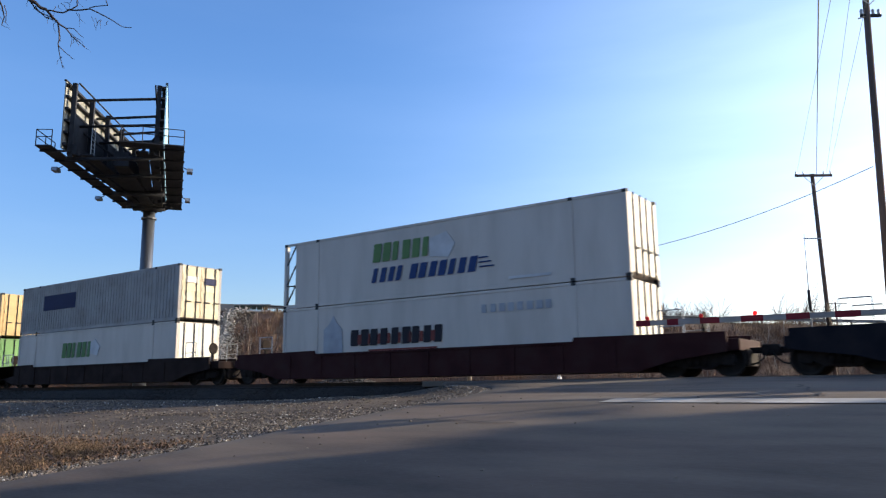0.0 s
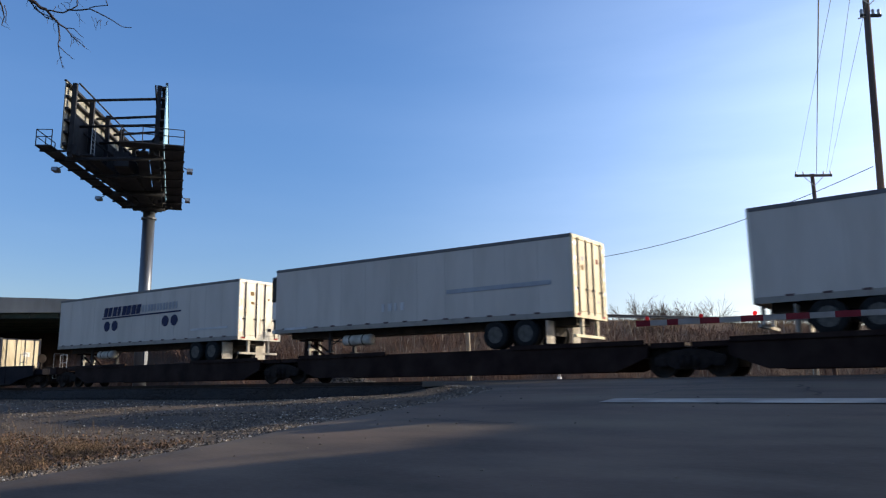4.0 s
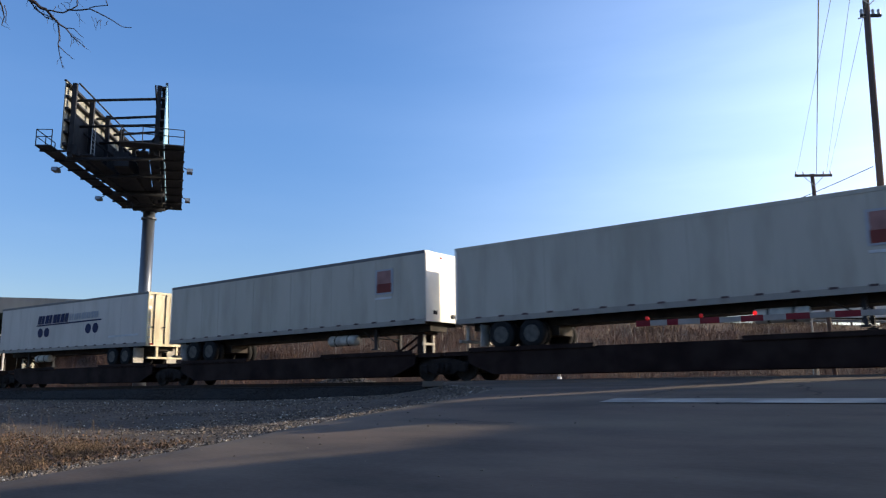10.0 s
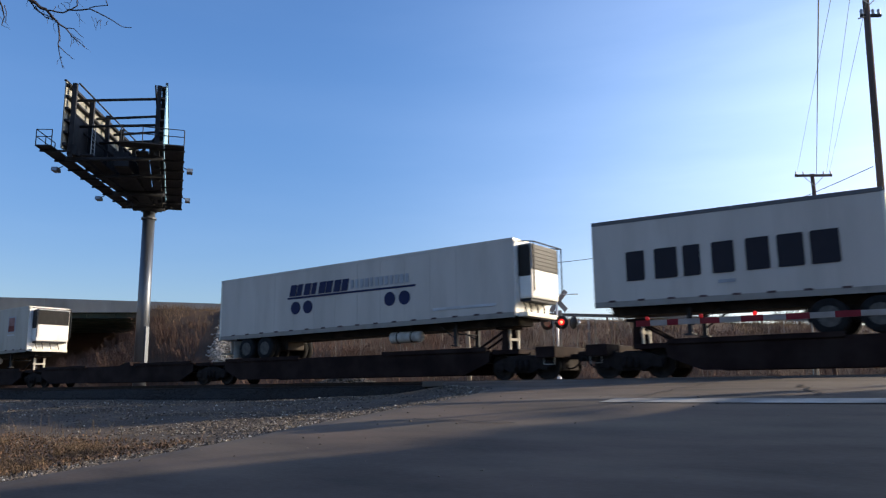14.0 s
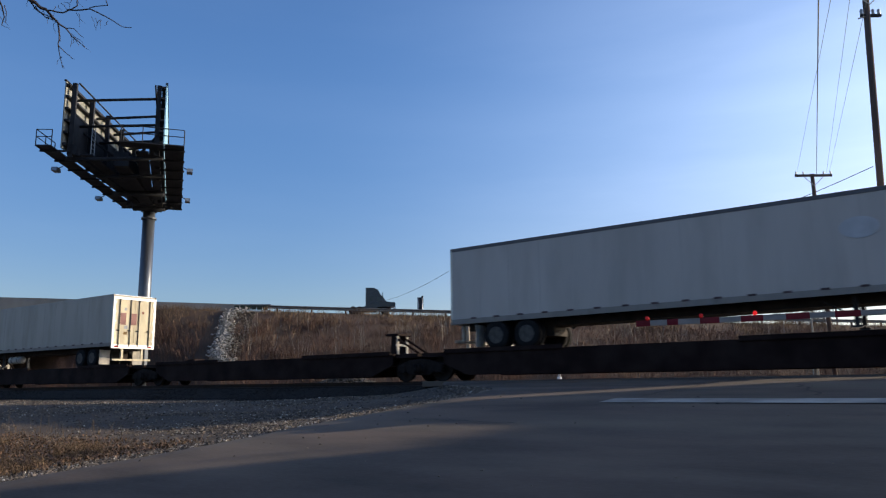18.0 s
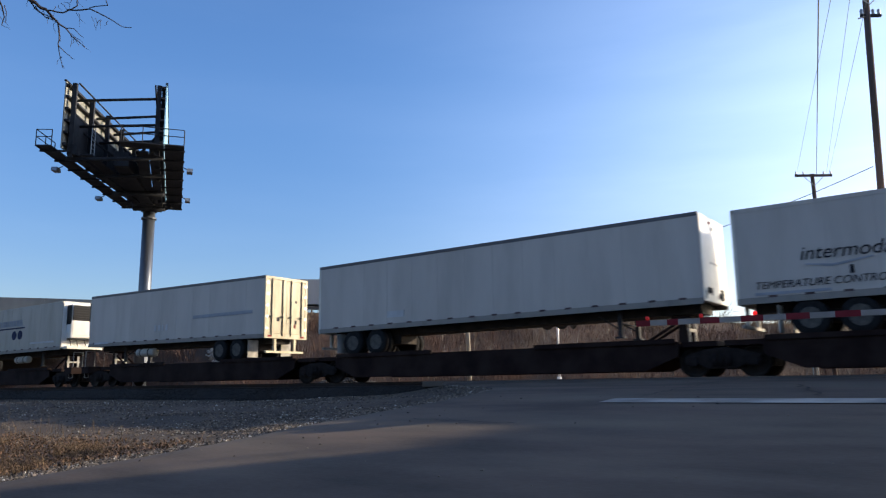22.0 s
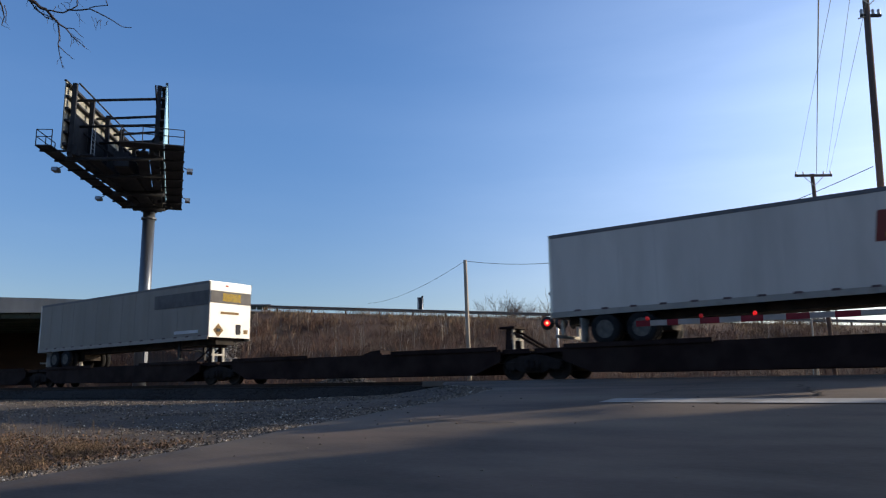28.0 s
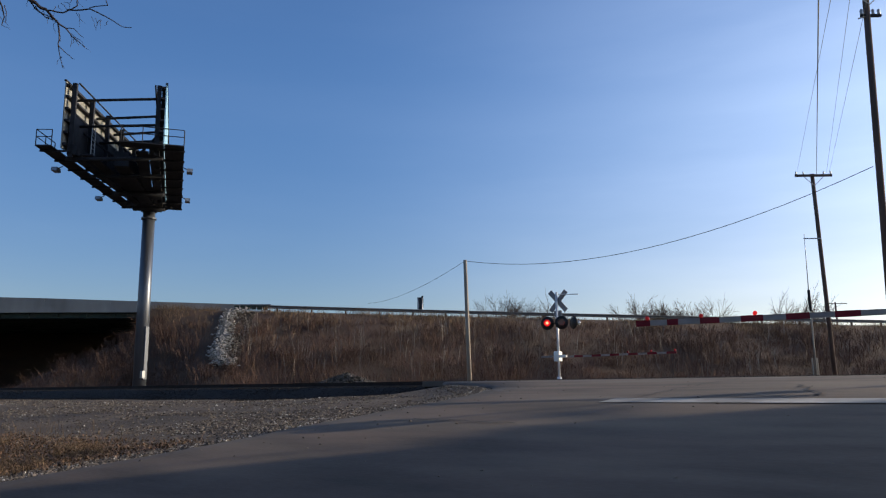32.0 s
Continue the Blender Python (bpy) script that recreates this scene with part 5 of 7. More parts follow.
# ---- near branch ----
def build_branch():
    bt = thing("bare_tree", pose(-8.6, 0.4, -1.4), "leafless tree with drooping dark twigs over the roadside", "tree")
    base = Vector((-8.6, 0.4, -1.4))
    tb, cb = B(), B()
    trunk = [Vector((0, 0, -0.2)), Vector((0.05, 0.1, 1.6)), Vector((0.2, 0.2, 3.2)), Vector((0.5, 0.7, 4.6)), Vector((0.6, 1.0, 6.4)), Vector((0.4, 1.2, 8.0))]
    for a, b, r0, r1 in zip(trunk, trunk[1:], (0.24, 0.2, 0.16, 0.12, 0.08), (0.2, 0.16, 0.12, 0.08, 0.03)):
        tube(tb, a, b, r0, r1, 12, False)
    # the hanging limb is placed to fit the camera's view, in one sheet facing it: centimetres along it and up from its
    # bend
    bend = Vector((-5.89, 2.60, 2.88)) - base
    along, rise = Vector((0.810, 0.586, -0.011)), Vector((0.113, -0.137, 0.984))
    rnd = random.Random(77)
    def twig(points, r0, r1):
        pts = []
        for a, b in zip(points, points[1:]):
            for k in range(3):
                pts.append(a.lerp(b, k / 3) + Vector((rnd.gauss(0, 0.003), rnd.gauss(0, 0.003), rnd.gauss(0, 0.003))))
        pts.append(points[-1])
        for i in range(len(pts) - 1):
            f0, f1 = i / (len(pts) - 1), (i + 1) / (len(pts) - 1)
            tube(cb, pts[i], pts[i + 1], 0.78 * (r0 + (r1 - r0) * f0), 0.78 * (r0 + (r1 - r0) * f1), 6, False)
        return pts
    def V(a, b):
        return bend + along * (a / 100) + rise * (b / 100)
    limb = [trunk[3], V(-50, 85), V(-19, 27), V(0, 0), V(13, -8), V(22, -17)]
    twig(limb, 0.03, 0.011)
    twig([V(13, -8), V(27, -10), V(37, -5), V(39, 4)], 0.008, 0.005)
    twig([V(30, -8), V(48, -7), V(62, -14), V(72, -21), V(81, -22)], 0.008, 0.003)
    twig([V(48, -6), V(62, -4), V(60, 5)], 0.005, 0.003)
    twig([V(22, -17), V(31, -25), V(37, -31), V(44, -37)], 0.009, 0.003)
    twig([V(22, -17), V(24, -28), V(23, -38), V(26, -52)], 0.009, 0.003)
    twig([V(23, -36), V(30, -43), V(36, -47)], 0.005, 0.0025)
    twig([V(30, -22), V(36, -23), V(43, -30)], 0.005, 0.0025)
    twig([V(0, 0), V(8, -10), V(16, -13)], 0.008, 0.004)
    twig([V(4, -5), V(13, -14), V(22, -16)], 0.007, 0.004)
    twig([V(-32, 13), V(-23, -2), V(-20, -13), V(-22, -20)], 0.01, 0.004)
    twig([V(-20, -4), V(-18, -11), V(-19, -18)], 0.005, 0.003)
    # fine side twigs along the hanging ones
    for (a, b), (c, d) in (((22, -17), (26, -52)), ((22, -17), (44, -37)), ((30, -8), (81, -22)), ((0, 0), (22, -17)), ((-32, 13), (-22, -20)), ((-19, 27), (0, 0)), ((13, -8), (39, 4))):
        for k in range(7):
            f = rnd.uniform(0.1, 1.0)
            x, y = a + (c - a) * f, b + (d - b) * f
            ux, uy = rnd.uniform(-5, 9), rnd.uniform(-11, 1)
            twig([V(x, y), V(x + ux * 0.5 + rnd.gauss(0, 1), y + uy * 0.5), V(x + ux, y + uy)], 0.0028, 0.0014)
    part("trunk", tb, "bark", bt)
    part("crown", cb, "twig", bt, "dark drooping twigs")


def build_trees():
    # bare trees on the skyline behind the highway
    rnd = random.Random(9)
    for i, (x0, x1, n, up) in enumerate(((59, 68.6, 9, 0.0), (85.5, 98.3, 13, -0.3), (97, 99.2, 2, 1.3), (116, 120, 4, 1.6))):
        for k in range(n):
            w = x0 + (x1 - x0) * (k + rnd.uniform(0.1, 0.9)) / n
            off = rnd.uniform(40, 50)
            p = hw(w, off, -0.5)
            bare_tree("bare_tree", Matrix.Translation(p), (12.7 + up) * rnd.uniform(0.92, 1.03), 100 + 20 * i + k, "leafless tree standing behind the highway", levels=4, spread=0.4, twig=0.026, first=0.45, split=4)["group"] = "trees behind the highway"
    # an unseen stand of tall bare trees added beyond the line, east of the road; squeezed crowns and thick twigs shade
    # its near end
    kinds = []
    spots = [(35.2 + 2.5 * row, -3.7 + 1.05 * col + 0.5 * (row % 2), 1.0 + 0.07 * row) for row in range(3) for col in range(7)]
    for k, (far, side, size) in enumerate(spots):
        x, y = 0.766 * side + 0.643 * far, 0.766 * far - 0.643 * side
        at = pose(x, y, road_z(y) - 0.2, 0, 0, 67.0 * k)
        if k < 4:
            kinds.append(bare_tree("bare_tree", at @ Matrix.Diagonal((0.64, 0.64, 0.8, 1)), 12.2, 200 + k, "tall narrow leafless tree with dense upright twigs, unseen, added to shade the road", levels=5, spread=0.24, twig=0.09, first=0.86, split=5))
            kinds[-1]["group"] = "trees beyond the tracks"
        else:
            copy_thing(kinds[k % 4], at @ Matrix.Scale(size, 4))

# ---- train ----
def travelled(t):
    """How far the train has rolled west after t seconds."""
    return 25.859 * t - 0.00320 * t * t - 7.25e-5 * t ** 3


ROLLING = []          # (thing, place along the train)
CACHE = {}


def rolling(name, u, label, category, group):
    t = thing(name, pose(u, TRACK_Y, 0), label, category, group)
    ROLLING.append((t, u))
    return t


def shared(key, make, material):
    if key not in CACHE:
        CACHE[key] = mesh_of(make(), key, material)
    return CACHE[key]


def tyre_mesh():
    bm = B()
    for y in (-0.29, 0.02):
        lathe(bm, [(y, 0.30), (y, 0.44), (y + 0.03, 0.50), (y + 0.235, 0.50), (y + 0.265, 0.44), (y + 0.265, 0.30)], "y", 22)
    return bm


def rim_mesh():
    bm = B()
    lathe(bm, [(-0.292, 0.30), (-0.27, 0.29), (-0.2, 0.2), (-0.19, 0.12), (-0.26, 0.11), (-0.27, 0.05)], "y", 16)
    return bm


def blocks(x0, x1, z0, z1, n, slant=0.12, fill=0.72):
    """A row of n plain slabs that stand in for a painted name."""
    step = (x1 - x0) / n
    s = slant * (z1 - z0)
    c = 0.05 * (z1 - z0)
    made = []
    rnd = random.Random(n * 17 + int(x0 * 10))
    for i in range(n):
        a = x0 + (i + rnd.uniform(0.0, 0.10)) * step
        b = x0 + (i + fill + rnd.uniform(-0.16, 0.12)) * step
        made.append(prism(B(), [(a, z0), (b - c, z0), (b, z0 + c), (b + s, z1), (a + s + c, z1), (a + s, z1 - c)], -1.312, -1.30))
    return made


def bar(x0, x1, z0, z1, dz=0.0, y=-1.31):
    return prism(B(), [(x0, z0), (x1, z0 + dz), (x1, z1 + dz), (x0, z1)], y, -1.29)


def plate(points, y=-1.31):
    return prism(B(), points, y, -1.29)


def disc(x, z, r, y=-1.31, squash=1.0):
    return prism(B(), [(x + r * math.cos(2 * math.pi * i / 24), z + r * squash * math.sin(2 * math.pi * i / 24)) for i in range(24)], y, -1.29)


def words(text, x, z, size, shear=0.25):
    """Readable plain lettering, flat against the side."""
    cu = bpy.data.curves.new("lettering", "FONT")
    cu.body, cu.size, cu.shear, cu.extrude = text, size, shear, 0.004
    ob = bpy.data.objects.new("lettering", cu)
    scene.collection.objects.link(ob)
    me = bpy.data.meshes.new_from_object(ob.evaluated_get(bpy.context.evaluated_depsgraph_get()))
    bpy.data.objects.remove(ob)
    me.transform(Matrix.Translation((x, -1.308, z)) @ Matrix.Rotation(radians(90), 4, "X"))
    me.materials.clear()
    return me


def decal(t, name, made, ink, label=""):
    if isinstance(made, bpy.types.Mesh):
        made.materials.append(M[ink])
    if isinstance(made, list):
        for bm in made:
            part(name, bm, ink, t, label)
        return None
    return part(name, made, ink, t, label)


def trailer(u, length, nose, label, reefer=None, paint="white", doors="bars", skirt=None, door_paint="door_white", tank=None, decals=None, axles=1.9, lift=0.0, rake=0.13):
    """A road trailer riding on a railcar: x from its west end, nose 'w' or 'e'."""
    t = rolling("semi_trailer", u, label, "semi-trailer", "trailers on the train")
    L = length
    def fx(d):
        """A distance from the nose as x."""
        return d if nose == "w" else L - d
    def shear(bm):
        for v in bm.verts:
            d = v.co.x if nose == "w" else L - v.co.x
            v.co.z += lift + rake * (1 - d / L)
        return bm
    def bx(d0, d1, y0, y1, z0, z1, bevel=0.0, sh=True):
        a, b = sorted((fx(d0), fx(d1)))
        bm = box(B(), a, b, y0, y1, z0, z1, bevel)
        return shear(bm) if sh else bm
    z0, z1 = 2.04, 4.88
    body = part("body", bx(0, L - 0.03, -1.285, 1.285, z0 + 0.16, z1 - 0.03, 0.03), paint, t)
    part("roof", bx(0.02, L - 0.05, -1.27, 1.27, z1 - 0.03, z1 + 0.005, 0.01), "alu", t, "dull metal roof")
    for y in (-1.3, 1.262):
        part("top_rail", bx(0.0, L, y, y + 0.038, z1 - 0.115, z1 + 0.012, 0.008), "rail_dark" if reefer in (None, "plain", "red") else paint, t, "dark top rail")
        part("bottom_rail", bx(0.0, L, y, y + 0.038, z0, z0 + 0.19, 0.008), "rail_dirty", t, "grimy bottom side rail")
    # panel seams on the near side
    k = int(L / 1.22)
    for i in range(1, k):
        d = i * L / k
        part("panel_seam", shared("panel_seam_" + paint, lambda: box(B(), -0.02, 0.02, -1.291, -1.28, 2.24, 4.76), paint), None, t, at=pose(fx(d), 0, lift + rake * (1 - d / L)))
    # tape dashes along the rail
    d = 0.5
    while d < L - 0.8:
        a, b = sorted((fx(d), fx(d + 0.24)))
        part("reflector_tape", shear(box(B(), a, b, -1.305, -1.295, z0 + 0.16, z0 + 0.225)), "tape_dark", t)
        d += 0.97
    # floor frame
    part("underframe", bx(0.3, L - 0.3, -0.55, 0.55, z0 - 0.22, z0 + 0.16), "black", t, "black underframe")
    for i in range(int(L / 0.9)):
        d = 0.4 + i * 0.9
        part("cross_member", shared("cross_member", lambda: box(B(), -0.03, 0.03, -1.25, 1.25, 2.06, 2.19), "black"), None, t, at=pose(fx(d), 0, lift + rake * (1 - d / L)))
    # rear end: frame, doors with lock rods, underride guard, lamps
    e = fx(L)
    s = 1 if nose == "w" else -1
    fb = B()
    for y0, y1, za, zb in ((-1.3, -1.18, z0, z1), (1.18, 1.3, z0, z1), (-1.18, 1.18, z1 - 0.14, z1), (-1.18, 1.18, z0, z0 + 0.22)):
        box(fb, min(e - 0.06 * s, e + 0.03 * s), max(e - 0.06 * s, e + 0.03 * s), y0, y1, za, zb, 0.008)
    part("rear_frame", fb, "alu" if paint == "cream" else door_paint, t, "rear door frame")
    def re(d0, d1, y0, y1, za, zb, bev=0.0):
        a, b = sorted((e + s * d0, e + s * d1))
        return box(B(), a, b, y0, y1, za, zb, bev)
    if doors == "roll":
        part("rear_door", re(-0.05, 0.01, -1.17, 1.17, z0 + 0.23, z1 - 0.15), door_paint, t, "pale roll-up rear door")
        for k in range(6):
            part("door_rib", re(0.01, 0.022, -1.16, 1.16, z0 + 0.5 + k * 0.4, z0 + 0.52 + k * 0.4), "alu", t)
    else:
        for y0, y1 in ((-1.165, -0.006), (0.006, 1.165)):
            dr = part("rear_door", re(-0.05, 0.015, y0, y1, z0 + 0.23, z1 - 0.15, 0.01), door_paint, t, "weathered white rear door, painted bright as if sunlit")
            mid = (y0 + y1) / 2
            for y in (mid - 0.33, mid + 0.33) if doors == "bars" else (mid + (0.4 if mid < 0 else -0.4),):
                rb = B()
                a = e + s * 0.045
                tube(rb, (a, y, z0 + 0.12), (a, y, z1 - 0.1), 0.024, n=8)
                box(rb, min(a, a + s * 0.03), max(a, a + s * 0.03), y - 0.16, y + 0.02, z0 + 0.95, z0 + 1.02)
                part("lock_rod", rb, "board_steel" if doors == "bars" else "alu", dr, "dark lock rod")
            hb = B()
            hy = y0 if mid < 0 else y1
            for k in range(5):
                box(hb, min(e, e + s * 0.04), max(e, e + s * 0.04), hy - 0.06, hy + 0.06, z0 + 0.4 + k * 0.52, z0 + 0.5 + k * 0.52)
            part("hinge", hb, "alu", dr)
    gb = B()
    a, b = sorted((e - s * 0.12, e - s * 0.02))
    for y in (-0.6, 0.6):
        box(gb, a, b, y - 0.06, y + 0.06, z0 - 0.58, z0)
    box(gb, a, b, -1.15, 1.15, z0 - 0.66, z0 - 0.56, 0.01)
    part("underride_guard", gb, "grimy_flap" if door_paint == "door_white" else door_paint, t, "grimy steel underride guard")
    for y in (-1.0, 1.0):
        part("tail_lamp", re(0.028, 0.045, y - 0.12, y + 0.12, z0 + 0.06, z0 + 0.15), "tail_red", t, "red tail lamp")
    # small labels and stencils on the rear
    if doors == "bars":
        rnd = random.Random(int(u * 10))
        for k in range(4):
            y, z = rnd.choice((-0.62, 0.5)) + rnd.uniform(-0.05, 0.05), z0 + rnd.uniform(0.4, 2.2)
            part("door_label", re(0.012, 0.02, y, y + rnd.uniform(0.1, 0.24), z, z + rnd.uniform(0.08, 0.2)), rnd.choice(("ink_olive", "ink_grey", "ink_black", "ink_brick")), t)
    # running gear
    c = L - axles - 0.62
    part("bogie", bx(c - 1.3, c + 1.3, -0.5, 0.5, 1.5, z0 + 0.0, 0.02, False), "black", t, "black tandem bogie")
    for ax in (c - 0.62, c + 0.62):
        part("axle", tube(B(), (fx(ax), -1.1, 1.58), (fx(ax), 1.1, 1.58), 0.065, n=8), "black", t)
        for y, turn in ((-0.99, 0), (0.99, 180)):
            w = part("wheel", shared("tyre", tyre_mesh, "rubber"), None, t, "dual black tyres", at=pose(fx(ax), y, 1.58, 0, 0, turn))
            part("rim", shared("rim", rim_mesh, "rim"), None, w, "pale steel rim")
    for y in (-1.0, 1.0):
        a = fx(c + 1.45)
        part("mudflap", box(B(), a - 0.012, a + 0.012, y - 0.3, y + 0.3, 1.2, z0 - 0.05), "grimy_flap", t, "grimy mudflap")
    lg = 2.9
    for y in (-0.75, 0.75):
        leg = B()
        a = fx(lg)
        box(leg, a - 0.07, a + 0.07, y - 0.07, y + 0.07, 1.32, z0 + 0.1, 0.01)
        box(leg, a - 0.15, a + 0.15, y - 0.13, y + 0.13, 1.28, 1.33)
        tube(leg, (a, y, 1.55), (fx(lg + 0.9), y * 0.7, z0 + 0.05), 0.025, n=6)
        part("landing_leg", leg, "board_steel", t, "dark landing leg")
    part("leg_brace", tube(B(), (fx(lg), -0.75, 1.75), (fx(lg), 0.75, 1.75), 0.03, n=6), "board_steel", t)
    if tank:
        a = fx(tank)
        tk = part("fuel_tank", lathe(B(), [(-0.78, 0.1), (-0.74, 0.2), (-0.7, 0.22), (0.7, 0.22), (0.74, 0.2), (0.78, 0.1)], "x", 18, (a, -0.85, z0 - 0.32)), "grimy_flap", t, "pale cylindrical fuel tank")
        bm = B()
        for dx in (-0.35, 0.35):
            lathe(bm, [(dx - 0.03, 0.23), (dx + 0.03, 0.23)], "x", 18, (a, -0.85, z0 - 0.32))
            box(bm, a + dx - 0.03, a + dx + 0.03, -0.88, -0.82, z0 - 0.1, z0 + 0.1)
        part("strap", bm, "black", tk)
    if skirt:
        for y in (-1.27, 1.25):
            a, b = sorted((fx(skirt[0]), fx(skirt[1])))
            part("side_skirt", prism(B(), [(a, z0 + 0.02), (a + 0.25, 1.32), (b - 0.1, 1.3), (b, z0 + 0.02)], y, y + 0.02), paint, t, "white side skirt")
    if reefer:
        reefer_unit(t, fx(0), -1 if nose == "w" else 1, reefer, z1 + 0.1)
    else:
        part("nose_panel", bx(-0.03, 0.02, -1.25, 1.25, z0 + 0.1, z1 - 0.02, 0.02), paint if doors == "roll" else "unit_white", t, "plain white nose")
        sk = fx(-0.035)
        for y, z in ((-0.7, 3.0), (0.5, 2.9)):
            part("connector", box(B(), sk - 0.05, sk + 0.05, y - 0.1, y + 0.1, z - 0.45, z - 0.3), "board_steel", t)
        part("marker_lamp", box(B(), sk - 0.03, sk + 0.03, -0.35, -0.2, z1 - 0.1, z1 - 0.03), "tail_red", t)
    if decals:
        decals(t)
    return t


def reefer_unit(t, x, s, style, z1):
    """The refrigeration unit on a trailer's nose; s: the way it points."""
    shell = "unit_red" if style == "red" else "unit_white"
    def rx(d0, d1, y0, y1, za, zb, bev=0.0):
        a, b = sorted((x + s * d0, x + s * d1))
        return box(B(), a, b, y0, y1, za, zb, bev)
    part("nose_panel", rx(-0.02, 0.03, -1.25, 1.25, z1 - 2.75, z1 - 0.03, 0.02), "unit_white", t, "white nose wall")
    u = part("cooling_unit", rx(0.03, 0.58, -1.02, 1.02, z1 - 2.15, z1 - 0.16, 0.09), shell, t, "boxy refrigeration unit")
    part("grille", rx(0.575, 0.6, -0.97, 0.97, z1 - 1.12, z1 - 0.22, 0.01), "grille", u, "black slatted grille")
    for k in range(6):
        z = z1 - 1.07 + k * 0.14
        part("slat", rx(0.6, 0.62, -0.9, 0.9, z, z + 0.035), "board_steel" if style == "slatted" else "grille", u)
    for y0, y1 in ((-1.035, -1.015), (1.015, 1.035)):
        part("side_vent", rx(0.05, 0.55, y0, y1, z1 - 1.35, z1 - 0.22, 0.01), shell if style == "red" else "grille", u, "side vent panel")
    part("lower_door", rx(0.575, 0.595, -0.9, 0.9, z1 - 1.98, z1 - 1.14, 0.015), shell, u)
    part("unit_base", rx(0.05, 0.5, -0.95, 0.95, z1 - 2.24, z1 - 2.15), "board_steel", u)
    part("fuel_shelf", rx(0.03, 0.42, -1.1, 1.1, z1 - 2.78, z1 - 2.62, 0.02), "door_white", t, "pale nose sill")
    for y in (-0.8, -0.4, 0.1, 0.6):
        a = x + s * 0.06
        part("hose", pipe(B(), [(a, y, z1 - 2.2), (a + s * 0.1, y + 0.02, z1 - 2.4), (a + s * 0.05, y + 0.1, z1 - 2.6)], 0.025), "rubber", t)
    if style == "guard":
        bm = B()
        a = x + s * 0.7
        for y in (-1.05, 1.05):
            tube(bm, (a, y, z1 - 1.9), (a, y, z1 - 0.15), 0.025, n=6)
            tube(bm, (a, y, z1 - 0.15), (x, y, z1 - 0.05), 0.025, n=6)
        tube(bm, (a, -1.05, z1 - 0.15), (a, 1.05, z1 - 0.15), 0.025, n=6)
        part("tube_guard", bm, "board_steel", u)


# ---- painted sides ----
def twin_dots(t):
    decal(t, "name_block", blocks(4.7, 8.2, 3.76, 4.26, 8, 0.2, 0.82), "ink_navy", "dark blue slanted name")
    decal(t, "name_block", blocks(8.35, 11.5, 3.82, 4.18, 12, 0.0, 0.70), "ink_grey", "thin grey-blue name")
    decal(t, "underline", bar(4.6, 11.75, 3.64, 3.72), "ink_navy")
    for x in (5.1, 5.85, 10.45, 11.2):
        decal(t, "logo_dot", disc(x, 3.24, 0.28), "ink_navy", "dark blue disc")
    decal(t, "small_print", bar(12.6, 15.4, 2.62, 2.72), "ink_pale")


def shield(t):
    decal(t, "logo_box", bar(5.3, 6.9, 4.1, 4.55), "ink_grey", "dark grey name plate")
    decal(t, "name_block", blocks(5.4, 6.8, 4.16, 4.5, 5, 0, 0.6), "ink_black")
    decal(t, "lettering", words("INTERMODAL", 7.15, 4.14, 0.52), "ink_black", "dark slanted lettering")
    decal(t, "logo_shield", plate([(7.05, 3.75), (7.25, 4.02), (8.75, 4.02), (8.95, 3.75), (8.7, 3.1), (8.0, 2.8), (7.3, 3.1)]), "ink_black", "dark shield emblem")
    decal(t, "logo_mark", plate([(7.75, 2.98), (7.95, 2.98), (8.2, 3.85), (8.0, 3.85)], -1.316), "ink_grey")
    decal(t, "logo_mark", plate([(8.15, 2.98), (8.3, 2.98), (8.35, 3.5), (8.2, 3.5)], -1.316), "ink_grey")
    decal(t, "small_print", disc(2.3, 2.95, 0.45, squash=0.3), "ink_grey")


def square_logo(x, z, ink="ink_red"):
    def make(t):
        decal(t, "logo_square", bar(x, x + 0.92, z, z + 1.0), "ink_grey", "square red emblem with a grey border")
        decal(t, "logo_square", bar(x + 0.08, x + 0.84, z + 0.06, z + 0.42, y=-1.316), "ink_brick" if ink == "ink_red" else ink)
        decal(t, "logo_square", bar(x + 0.1, x + 0.82, z + 0.42, z + 0.93, y=-1.316), "ink_faded_red")
        decal(t, "small_print", bar(x, x + 0.85, z - 0.2, z - 0.12), "ink_pale")
    return make


def arrow_band(t):
    decal(t, "arrow", plate([(1.1, 4.25), (1.75, 4.52), (1.62, 4.22), (4.45, 3.02), (16.0, 3.02), (16.0, 2.68), (4.05, 2.68), (1.42, 3.85), (1.32, 3.5)]), "ink_blue", "long blue arrow band")
    decal(t, "name_block", blocks(11.3, 14.8, 3.2, 4.05, 6, 0.25, 0.74), "ink_navy", "dark blue slanted name")


def big_name(t):
    decal(t, "name_block", blocks(1.1, 7.5, 3.05, 4.0, 7, 0.0, 0.8), "ink_black", "large blue-black name")
    decal(t, "small_print", bar(4.0, 4.5, 2.75, 2.85), "ink_grey")


